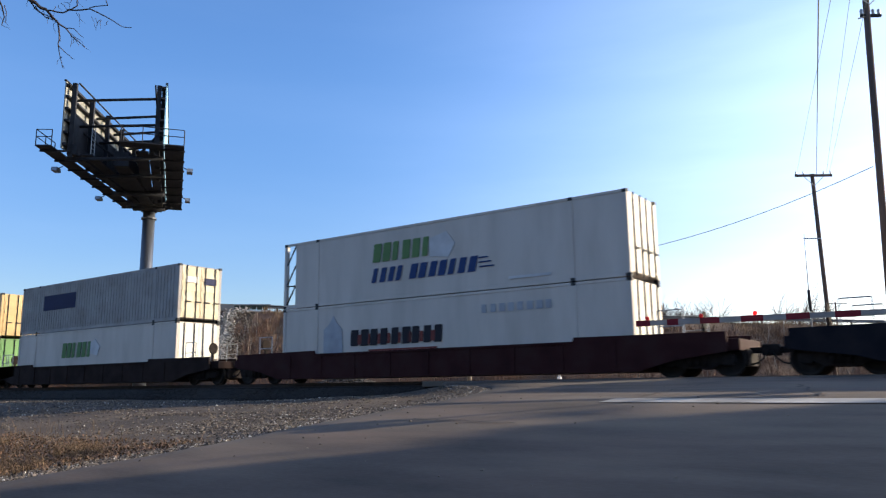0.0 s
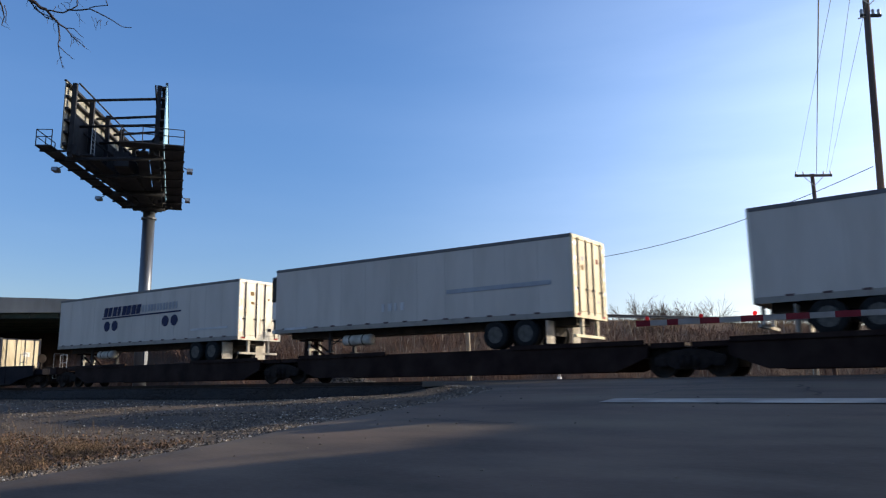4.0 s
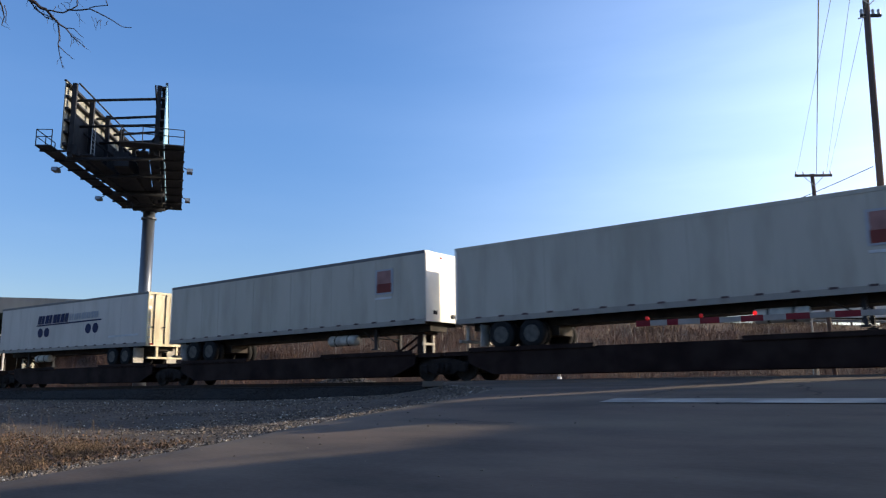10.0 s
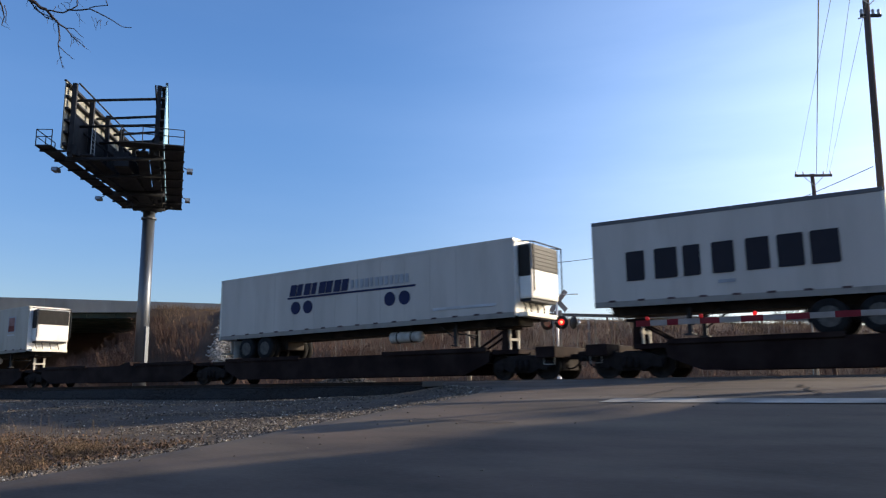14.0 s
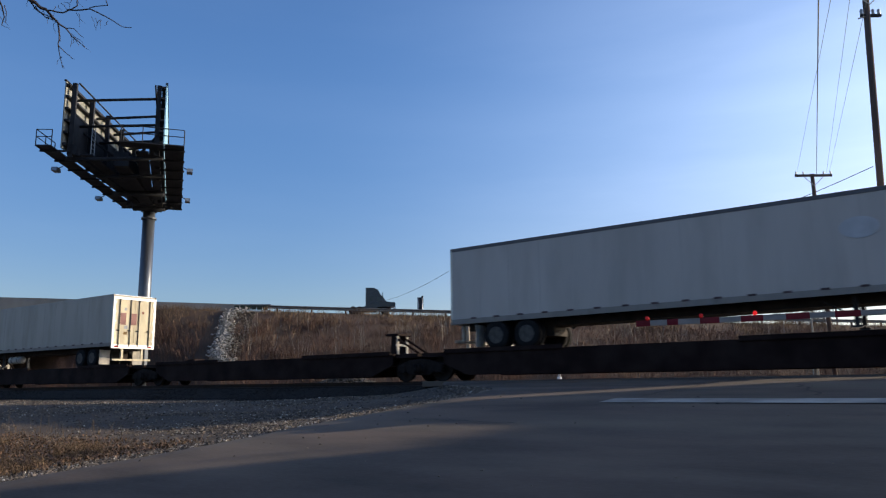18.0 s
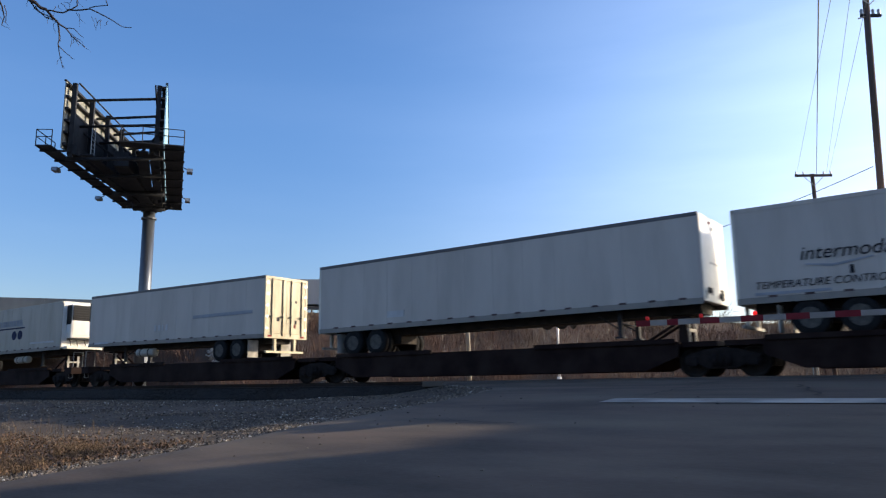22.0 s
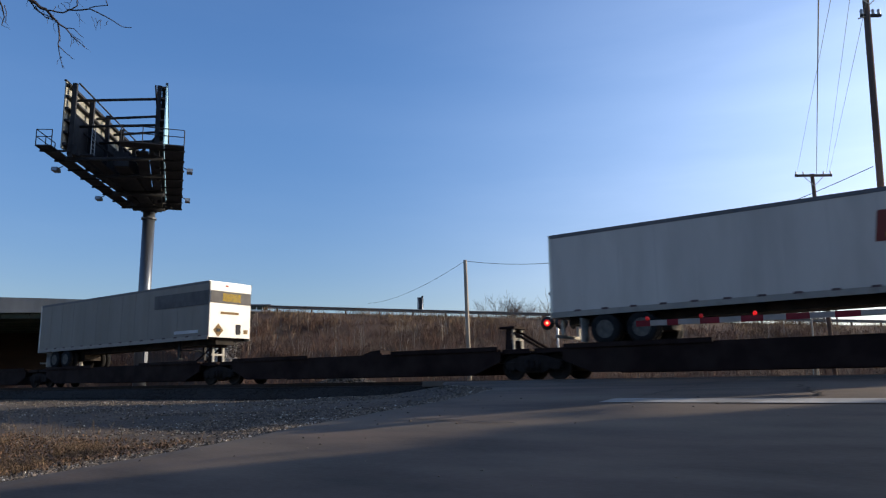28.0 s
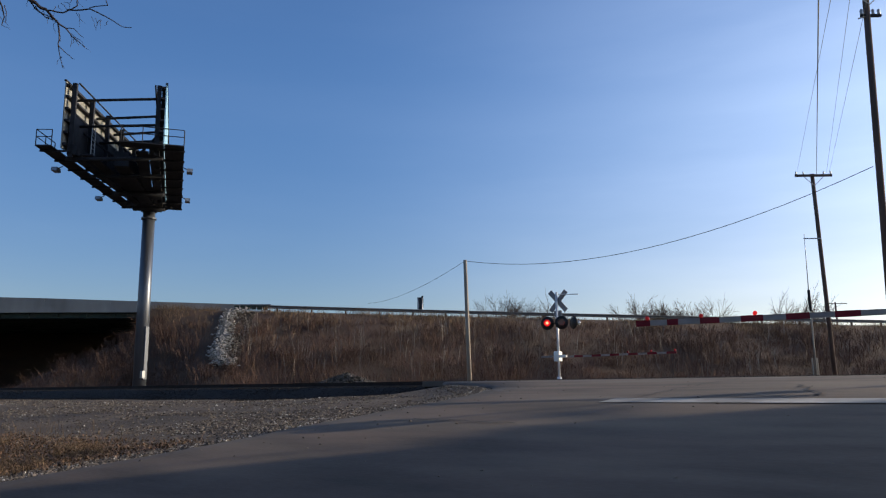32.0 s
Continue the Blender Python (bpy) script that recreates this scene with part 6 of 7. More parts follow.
def desert_name(x, band, inter=None):
    def make(t):
        decal(t, "name_block", blocks(x, x + 3.3, 3.5, 4.35, 6, 0.12, 0.74), "ink_brick", "red-brown stylised name")
        decal(t, "name_block", blocks(x + 0.2, x + 3.1, 3.6, 3.72, 6, 0.15, 0.50), "ink_yellow")
        decal(t, "cross_band", plate([(band, 2.25), (band + 0.75, 2.25), (band + 1.0, 4.7), (band + 0.25, 4.7)], -1.306), "ink_olive", "olive-gold upright band")
        decal(t, "cross_band", plate([(band + 0.3, 2.25), (band + 0.36, 2.25), (band + 0.5, 3.5), (band + 0.44, 3.5)], -1.309), "ink_yellow")
        if inter:
            decal(t, "lettering", words("INTERMODAL", inter, 2.84, 0.42), "ink_black", "dark slanted lettering")
    return make


def rear_name(t, x=16.15):
    """A red name and two red patches on the rear doors."""
    for k in range(6):
        y = -1.02 + k * 0.34
        part("name_block", box(B(), x + 0.012, x + 0.022, y, y + 0.24, 4.2, 4.5), "ink_red", t, "red name on the doors")
    for y in (-0.95, -0.4):
        part("name_patch", box(B(), x + 0.012, x + 0.022, y, y + 0.3, 3.25, 3.6), "ink_red", t)


def wheel_name(t):
    decal(t, "name_block", blocks(12.1, 15.4, 3.75, 4.45, 6, 0.0, 0.74), "ink_black", "dark block name")
    for k in range(3):
        decal(t, "logo_mark", bar(11.15 + k * 0.22, 11.27 + k * 0.22, 3.6, 4.4), "ink_grey")
    decal(t, "small_print", bar(12.6, 15.6, 2.55, 2.65), "ink_pale")


def ship_name(t):
    decal(t, "name_block", blocks(11.0, 14.0, 3.55, 4.1, 7, 0.25, 0.74), "ink_brick", "dark red slanted name")
    decal(t, "underline", bar(11.0, 15.3, 3.3, 3.4), "ink_navy")
    decal(t, "logo_sail", plate([(14.4, 3.65), (15.3, 3.65), (15.25, 4.2), (14.9, 4.5), (14.6, 4.1)]), "ink_grey", "sail-shaped emblem")
    decal(t, "logo_sail", plate([(14.5, 3.75), (15.1, 3.75), (14.95, 4.25)], -1.316), "ink_brick")


def lightning_band(t):
    decal(t, "name_block", blocks(6.6, 11.1, 3.45, 4.0, 10, 0.3, 0.74), "ink_navy", "dark blue slanted name")
    for z in (2.62, 2.82):
        decal(t, "stripe", bar(0.2, 5.6, z, z + 0.1), "ink_navy")
        decal(t, "stripe", bar(5.8, 7.4, z, z + 0.1), "ink_navy")
    for z in (4.38, 4.58):
        decal(t, "stripe", bar(8.5, 11.8, z, z + 0.1), "ink_navy")
        decal(t, "stripe", bar(12.0, 16.0, z - 0.02, z + 0.08), "ink_navy")
    decal(t, "stripe", plate([(7.3, 2.65), (7.6, 2.65), (7.95, 3.4), (7.7, 3.4)]), "ink_navy")
    decal(t, "stripe", plate([(8.0, 4.05), (8.25, 4.05), (8.6, 4.65), (8.35, 4.65)]), "ink_navy")
    decal(t, "small_print", bar(14.6, 15.9, 2.4, 2.55), "ink_grey")


def grey_patch(x0, x1, z0, z1, ink="ink_grey"):
    def make(t):
        decal(t, "faded_patch", bar(x0, x1, z0, z1), ink, "faded painted-over patch")
    return make


def half_bar(t):
    decal(t, "stripe", bar(9.4, 13.8, 3.2, 3.36), "ink_grey", "grey-blue bar")
    decal(t, "name_block", blocks(6.2, 7.5, 2.75, 3.05, 4, 0, 0.6), "ink_pale")
    decal(t, "small_print", bar(0.6, 2.0, 2.3, 2.4), "ink_pale")


def cloud_logo(t):
    decal(t, "logo_patch", plate([(12.1, 3.9), (14.4, 3.9), (14.6, 4.1), (14.55, 4.35), (14.2, 4.6), (13.6, 4.52), (13.4, 4.62), (13.0, 4.5), (12.1, 4.48)]), "band_dark", "dark blue-grey cloud-shaped patch")
    decal(t, "lettering", words("intermodal", 1.75, 3.2, 0.55), "ink_black", "dark lower-case lettering")
    decal(t, "underline", plate([(1.9, 3.05), (2.6, 2.95), (3.6, 3.12), (3.6, 3.17), (2.6, 3.02), (1.9, 3.1)]), "ink_grey")
    decal(t, "lettering", words("TEMPERATURE CONTROLLED DIVISION", 0.5, 2.46, 0.30), "ink_black", "row of dark capitals")
    decal(t, "small_print", bar(0.5, 2.5, 2.28, 2.36), "ink_grey")
    decal(t, "logo_mark", bar(3.0, 3.1, 2.72, 2.95), "ink_black")
    decal(t, "logo_mark", bar(13.65, 13.75, 2.85, 3.3), "ink_black")
    decal(t, "small_print", bar(13.0, 14.8, 2.72, 2.78), "ink_pale")


def dark_nose_band(t):
    decal(t, "stripe", bar(11.7, 16.12, 3.85, 4.55), "band_dark", "dark grey band")
    decal(t, "small_print", bar(13.5, 15.4, 2.5, 2.65), "ink_pale")
    x = 16.15 + 0.034
    for name, y0, y1, z0, z1, ink in (("stripe", -1.24, 1.24, 3.95, 4.55, "band_dark"), ("logo_block", -0.5, 0.6, 4.05, 4.45, "ink_yellow"), ("small_print", -0.6, 0.5, 3.42, 3.54, "ink_olive"),
                                      ("placard", 0.35, 0.65, 2.5, 2.95, "ink_black"), ("placard", 0.85, 1.1, 2.5, 2.7, "ink_olive")):
        part(name, box(B(), x - 0.02, x + 0.012, y0, y1, z0, z1), ink, t)
    db = B()
    pts = [(-0.7, 2.95), (-0.4, 2.62), (-0.7, 2.3), (-1.0, 2.62)]
    va = [db.verts.new((x + 0.012, y, z)) for y, z in pts]
    vb = [db.verts.new((x - 0.01, y, z)) for y, z in pts]
    db.faces.new(va)
    for i in range(4):
        db.faces.new((va[i], va[(i + 1) % 4], vb[(i + 1) % 4], vb[i]))
    part("placard", db, "ink_olive", t, "diamond placard")


def nose_marks(t):
    x = 16.15 + 0.034
    for y0, y1, z0, z1, ink in ((-0.1, 0.1, 4.62, 4.7, "ink_grey"), (-0.4, 0.5, 3.5, 3.54, "ink_pale"), (-0.75, -0.68, 2.5, 2.72, "ink_black"), (-0.45, -0.38, 2.5, 2.72, "ink_black"), (0.55, 0.85, 2.4, 2.75, "ink_black"), (-1.05, -0.95, 2.35, 2.6, "ink_grey")):
        part("small_print", box(B(), x - 0.02, x + 0.012, y0, y1, z0, z1), ink, t)


def red_mark(t):
    decal(t, "logo_mark", plate([(12.4, 3.4), (13.1, 3.4), (13.05, 4.2), (12.8, 3.7)]), "ink_red", "small red emblem")
    nose_marks(t)


# ---- containers ----
def container(t, x, z, length, height, paint, ends, near_posts=True, corr=False, open_end=0.0):
    """A steel box with corner posts, doors and lock rods at its east end; added under the stack's thing."""
    y = 1.3
    part("body", box(B(), x + 0.06 + open_end, x + length - 0.05, -y + 0.03, y - 0.03, z + 0.14, z + height - 0.03, 0.02), paint, t)
    for yy in (-y, y - 0.07):
        part("top_rail", box(B(), x, x + length, yy, yy + 0.07, z + height - 0.1, z + height, 0.01), paint, t)
        part("bottom_rail", box(B(), x, x + length, yy, yy + 0.07, z, z + 0.16, 0.01), paint, t)
    posts = [x + 0.0, x + length - 0.16]
    if length > 14 and near_posts:
        posts += [x + length / 2 - 6.1, x + length / 2 + 5.95]
    for px in posts:
        for yy in (-y - 0.004, y - 0.15):
            part("corner_post", box(B(), px, px + 0.16, yy, yy + 0.154, z, z + height, 0.012), paint, t)
            for zz in (z - 0.004, z + height - 0.115):
                part("corner_casting", box(B(), px - 0.01, px + 0.17, yy - 0.006, yy + 0.16, zz, zz + 0.12, 0.01), "board_steel", t)
    if open_end:
        for yy in (-y + 0.04, y - 0.04):
            bm = B()
            for za, zb in ((0.12, 1.0), (1.0, 1.9), (1.9, height - 0.12)):
                tube(bm, (x + 0.12, yy, z + za), (x + open_end + 0.06, yy, z + zb), 0.035, n=6)
            tube(bm, (x + 0.12, yy, z + 1.0), (x + open_end + 0.06, yy, z + 1.0), 0.03, n=6)
            part("end_brace", bm, "board_steel", t, "dark open bracing at the nose")
        part("cooling_unit", box(B(), x + 0.35, x + open_end + 0.06, -0.85, 0.85, z + 0.25, z + 0.62, 0.05), "board_steel", t, "dark nose-mounted equipment box")
    if corr:
        bm = B()
        n = int(length / 0.28)
        for i in range(n):
            a = x + 0.3 + i * (length - 0.6) / n
            box(bm, a, a + 0.11, -y + 0.005, -y + 0.032, z + 0.17, z + height - 0.11)
        part("corrugation", bm, paint, t)
    e = x + length
    # the white and yellow door paints carry sunlight in their tone
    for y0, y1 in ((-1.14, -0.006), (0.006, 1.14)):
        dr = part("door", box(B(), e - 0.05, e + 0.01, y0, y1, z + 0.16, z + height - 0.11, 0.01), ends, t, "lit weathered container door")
        mid = (y0 + y1) / 2
        for yy in (mid - 0.3, mid + 0.3):
            rb = tube(B(), (e + 0.04, yy, z + 0.05), (e + 0.04, yy, z + height - 0.05), 0.026, n=8)
            box(rb, e + 0.03, e + 0.07, yy - 0.05, yy + 0.3, z + 0.95, z + 1.02)
            part("lock_rod", rb, "board_steel", dr, "dark lock rod")
        if corr:
            bm = B()
            for k in range(4):
                box(bm, e + 0.008, e + 0.03, y0 + 0.06, y1 - 0.06, z + 0.4 + k * 0.56, z + 0.68 + k * 0.56)
            part("door_panel", bm, ends, dr)


def box_thing(u, label, parts):
    t = rolling("shipping_container", u, label, "container", "containers on the train")
    parts(t)
    return t


def build_containers():
    H = 2.896
    def plain(z, paint, ends, corr=False, L=16.15, more=None, open_end=0.0):
        def f(t):
            container(t, 0, z, L, H, paint, ends, corr=corr, open_end=open_end)
            if more:
                more(t)
        return f
    zb = 0.30
    box_thing(-68.2, "orange corrugated container stacked on a green one", plain(zb + H + 0.03, "orange_box", "orange_box", True))
    box_thing(-68.2, "green corrugated container low in a well car", plain(zb, "green_box", "green_box", True))
    def b_logo(t):
        decal(t, "logo_patch", bar(2.7, 6.3, 4.55, 5.45, y=-1.316), "ink_navy", "dark blue name patch")
        part("door_label", box(B(), 16.17, 16.2, -0.9, -0.2, 5.2, 5.5), "ink_white", t)
        part("door_label", box(B(), 16.17, 16.2, 0.2, 0.95, 5.15, 5.5), "ink_navy", t)
    box_thing(-49.2, "grey corrugated container on top, its doors coloured yellow as if sunlit", plain(zb + H + 0.03, "grey_box", "door_yellow", True, more=b_logo))
    def green_name(z):
        def f(t):
            decal(t, "name_block", blocks(5.2, 8.4, z + 1.35, z + 2.2, 6, 0.1, 0.74), "ink_green", "green stylised name")
            decal(t, "logo_patch", plate([(8.3, z + 1.5), (9.0, z + 1.4), (9.2, z + 1.9), (8.7, z + 2.3), (8.2, z + 2.1)]), "ink_pale", "faint striped emblem")
        return f
    box_thing(-49.2, "white container with a green name in a brown well car", plain(zb, "white", "door_white", more=green_name(zb)))
    def c_up(t):
        z = zb + H + 0.03
        decal(t, "name_block", blocks(5.2, 8.2, z + 1.55, z + 2.3, 6, 0.1, 0.74), "ink_green", "green stylised name")
        decal(t, "logo_patch", plate([(8.1, z + 1.5), (9.0, z + 1.4), (9.3, z + 1.9), (8.9, z + 2.4), (8.1, z + 2.2)]), "ink_pale", "faint striped emblem")
        decal(t, "name_block", blocks(5.1, 6.8, z + 0.72, z + 1.3, 4, 0.25, 0.74), "ink_blue", "blue slanted name")
        decal(t, "name_block", blocks(7.05, 10.3, z + 0.72, z + 1.3, 7, 0.25, 0.74), "ink_blue", "blue slanted name")
        for k in range(3):
            decal(t, "speed_line", bar(10.35, 11.0 - k * 0.12, z + 0.85 + k * 0.17, z + 0.9 + k * 0.17), "ink_blue")
        decal(t, "small_print", bar(11.6, 13.3, z + 0.3, z + 0.4), "ink_pale")
    box_thing(-25.3, "white refrigerated container with blue and green names, upper of two", plain(zb + H + 0.03, "white", "door_white", more=c_up, open_end=0.62))
    def old_name(t, z=zb, ump=True):
        decal(t, "logo_figure", plate([(2.5, z + 0.9), (3.6, z + 0.9), (3.55, z + 1.9), (3.3, z + 2.1), (3.05, z + 2.45), (2.8, z + 2.1), (2.5, z + 1.9)]), "ink_grey", "grey emblem")
        decal(t, "name_block", blocks(4.0, 8.8, z + 1.15, z + 1.8, 9, 0.05, 0.74), "ink_black", "black ornate name")
        decal(t, "name_block", blocks(4.4, 8.6, z + 1.2, z + 1.6, 8, 0.05, 0.4), "ink_brick")
        decal(t, "small_print", bar(5.0, 8.4, z + 0.92, z + 0.99), "ink_brick")
        if ump:
            decal(t, "name_block", blocks(10.4, 13.4, z + 2.1, z + 2.4, 8, 0.0, 0.74), "ink_grey", "grey block name")
    box_thing(-25.3, "white container with black ornate name in a maroon well car", plain(zb, "white", "door_white", more=old_name))
    box_thing(-1.75, "single white container with a green name in a blue well car", plain(zb, "white", "door_white", more=green_name(zb - 0.2)))
    box_thing(17.83, "single white container with black ornate name in a blue well car", plain(zb, "white", "door_white", more=lambda t: old_name(t, zb, False), open_end=0.5))
    def star(t):
        for x, z, l in ((4.6, 1.8, 2.3), (5.1, 1.78, 1.9), (5.6, 1.76, 1.4)):
            decal(t, "logo_mark", plate([(x, z), (x + 0.35, z), (x + l, z + 0.42 * l), (x + l - 0.06, z + 0.44 * l)]), "ink_grey", "pale slanted wing-like streak")
        decal(t, "small_print", blocks(4.6, 6.8, 1.55, 1.72, 9, 0.2, 0.7), "ink_dim")
        part("door_label", box(B(), 12.2, 12.225, 0.2, 0.6, 2.0, 2.3), "ink_white", t)
    box_thing(39.45, "navy blue container with a pale emblem in a blue well car", plain(zb, "navy_box", "door_yellow", True, 12.19, star))


def tank_container(u):
    t = rolling("tank_container", u, "scuffed silver tank in a pale steel frame on a spine car", "tank container", "")
    L, z0, z1 = 6.06, 1.14, 3.75
    part("tank", lathe(B(), [(0.16, 0.2), (0.2, 0.7), (0.3, 0.98), (0.48, 1.14), (5.62, 1.14), (5.74, 1.08), (5.82, 0.95), (5.88, 0.6), (5.9, 0.2)], "x", 32, (0, 0, 2.48)), "tank", t, "scuffed silver tank barrel")
    for x in (1.6, 2.6, 3.5, 4.5):
        part("band", lathe(B(), [(x - 0.03, 1.148), (x + 0.03, 1.148)], "x", 32, (0, 0, 2.48)), "alu", t)
    for x in (0, L - 0.12):
        for y in (-1.22, 1.1):
            part("corner_post", box(B(), x, x + 0.12, y, y + 0.12, z0, z1, 0.01), "tank_pale", t, "scuffed pale post")
        part("end_rail", box(B(), x, x + 0.12, -1.22, 1.22, z1 - 0.12, z1, 0.01), "tank_pale", t)
        part("end_rail", box(B(), x, x + 0.12, -1.22, 1.22, z0, z0 + 0.14, 0.01), "tank_pale", t)
        bm = B()
        m = 0.75 if x == 0 else L - 0.75
        for y in (-1.15, 1.15):
            tube(bm, (x + 0.06, y, z1 - 0.1), (m, y * 0.9, 3.45), 0.045, n=6)
            tube(bm, (x + 0.06, y, z0 + 0.2), (m, y * 0.85, 1.7), 0.045, n=6)
            tube(bm, (x + 0.06, y, z1 - 0.7), (x + 0.06, y * 0.4, z1 - 0.08), 0.035, n=6)
        part("brace", bm, "tank_frame", t)
    for y in (-1.2, 1.12):
        part("side_rail", box(B(), 0, L, y, y + 0.08, z0 + 0.02, z0 + 0.14, 0.01), "tank_frame", t)
    part("walkway", box(B(), 1.2, 4.6, 0.1, 0.5, 3.6, 3.64), "tank_pale", t, "narrow top walkway")
    part("manhole", lathe(B(), [(3.58, 0.26), (3.68, 0.26)], "z", 16, (2.6, -0.2, 0)), "tank_pale", t)
    part("valve_box", box(B(), L - 0.3, L - 0.1, -0.22, 0.22, z0 + 0.15, z0 + 0.42, 0.02), "board_steel", t)
    part("placard", box(B(), L - 0.2, L - 0.15, 0.1, 0.4, 2.5, 2.75), "ink_black", t)


# ---- railcars ----
def rail_wheel():
    bm = B()
    lathe(bm, [(-0.07, 0.10), (-0.065, 0.36), (-0.075, 0.40), (-0.075, 0.455), (0.05, 0.462), (0.055, 0.487), (0.075, 0.487), (0.075, 0.38), (0.02, 0.36), (0.02, 0.12), (0.09, 0.10)], "y", 24)
    return bm


def side_frame():
    bm = B()
    prism(bm, [(-1.1, 0.62), (-0.75, 0.72), (-0.45, 0.82), (0.45, 0.82), (0.75, 0.72), (1.1, 0.62), (1.1, 0.42), (0.7, 0.38), (0.42, 0.24), (-0.42, 0.24), (-0.7, 0.38), (-1.1, 0.42)], -0.08, 0.08)
    for x in (-0.88, 0.88):
        box(bm, x - 0.16, x + 0.16, -0.12, 0.12, 0.32, 0.60, 0.02)
    for x in (-0.22, 0, 0.22):
        lathe(bm, [(0.30, 0.08), (0.66, 0.08)], "z", 10, (x, -0.1, 0))
    return bm


def truck(car, x):
    tr = part("truck", box(box(B(), -0.25, 0.25, -1.05, 1.05, 0.5, 0.86, 0.04), -1.35, 1.35, -0.62, 0.62, 0.3, 0.8, 0.03), "truck_iron", car, "two-axle wheel truck", at=pose(x, 0, 0))
    for y, turn in ((-1.0, 0), (1.0, 180)):
        part("side_frame", shared("side_frame", side_frame, "truck_iron"), None, tr, at=pose(0, y, 0, 0, 0, turn))
    for ax in (-0.88, 0.88):
        part("axle", tube(B(), (ax, -0.95, 0.46), (ax, 0.95, 0.46), 0.08, n=10), "truck_iron", tr)
        for y, turn in ((-0.76, 180), (0.76, 0)):
            part("wheel", shared("rail_wheel", rail_wheel, "wheel_steel"), None, tr, at=pose(ax, y, 0.46, 0, 0, turn))
    return tr


def coupler(car, x, s):
    bm = box(B(), min(x, x + s * 0.8), max(x, x + s * 0.8), -0.09, 0.09, 0.68, 0.86, 0.02)
    box(bm, min(x + s * 0.72, x + s * 1.0), max(x + s * 0.72, x + s * 1.0), -0.2, 0.18, 0.6, 0.94, 0.05)
    part("coupler", bm, "truck_iron", car, "knuckle coupler")
    part("air_hose", pipe(B(), [(x + s * 0.95 * k / 6, -0.35 + 0.1 * k / 6, 0.75 - 1.6 * k / 6 * (1 - k / 6)) for k in range(7)], 0.03), "rubber", car)


def spine_car(c0, c1, units, paint, hitches, label):
    """An articulated skeleton car between two couplings: units share trucks; hitches: (place, way the trailer's nose points)."""
    car = rolling("spine_car", c0, label, "railcar", "railcars")
    L = c1 - c0
    ts = [2.0 + (L - 4.0) * i / units for i in range(units + 1)]
    for x in ts:
        truck(car, x)
    for i in range(units):
        a, b = ts[i], ts[i + 1]
        part("centre_sill", box(B(), a - 0.25 + 0.3, b + 0.25 - 0.3, -0.33, 0.33, 0.62, 0.98, 0.02), paint, car, "deep centre sill")
        for y in (-1.24, 1.16):
            part("side_sill", prism(B(), [(a + 1.25, 0.62), (a + 2.3, 0.2), (b - 2.3, 0.2), (b - 1.25, 0.62), (b - 1.2, 1.06), (a + 1.2, 1.06)], y, y + 0.08), paint, car, "dark side sill")
        n = 10
        for k in range(n + 1):
            part("cross_bearer", shared("cross_bearer", lambda: box(B(), -0.06, 0.06, -1.16, 1.16, 0.72, 0.9), paint), None, car, at=pose(a + 1.6 + (b - a - 3.2) * k / n, 0, 0))
        for x0, x1 in ((a + 1.3, a + 6.2), (b - 6.2, b - 1.3)):
            part("wheel_platform", box(B(), x0, x1, -1.3, 1.3, 1.0, 1.075, 0.01), paint, car, "flat wheel platform")
            for y in (-1.32, 1.28):
                part("platform_lip", box(B(), x0, x1, y, y + 0.04, 1.02, 1.16), paint, car)
        for x, s in ((a + 1.2, -1), (b - 1.2, 1)):
            part("end_platform", box(B(), min(x, x + s * 1.1), max(x, x + s * 1.1), -1.1, 1.1, 0.9, 1.06, 0.01), paint, car)
    for x, s in ((0.0, -1), (L, 1)):
        part("end_sill", box(B(), min(x - s * 0.55, x - s * 1.3), max(x - s * 0.55, x - s * 1.3), -1.35, 1.35, 0.72, 1.1, 0.03), paint, car, "end sill")
        coupler(car, x - s * 0.98, s)
        for y in (-1.2, 1.2):
            xa = x - s * 0.65
            part("grab_iron", pipe(B(), [(xa, y, 1.05), (xa, y, 1.95), (xa, y * 0.55, 1.95), (xa, y * 0.55, 1.05)], 0.02), "grimy_flap", car, "thin bent grab iron")
            part("step_iron", pipe(B(), [(xa, y, 1.0), (xa, y, 0.5), (xa - s * 0.4, y, 0.5), (xa - s * 0.4, y, 1.0)], 0.02), "grimy_flap", car)
    for u, s in hitches:
        x = u - c0
        hb = B()
        for y in (-0.28, 0.28):
            prism(hb, [(x - 0.16, 1.05), (x + 0.16, 1.05), (x + 0.1, 1.86), (x - 0.1, 1.86)], y - 0.04, y + 0.04)
            tube(hb, (x, y, 1.82), (x + s * -1.35, y, 1.06), 0.05, n=8)
        box(hb, x - 0.32, x + 0.32, -0.45, 0.45, 1.84, 1.93, 0.02)
        hitch = part("hitch", hb, paint, car, "trailer hitch stand with diagonal strut")
        pb = box(B(), x + 0.17, x + 0.22, -0.4, 0.4, 1.42, 1.52, 0.01)
        for y in (-0.36, 0.24):
            box(pb, x + 0.18, x + 0.23, y, y + 0.12, 1.08, 1.86, 0.01)
        part("hitch_plate", pb, "grimy_flap", hitch, "pale slotted plate")
    return car


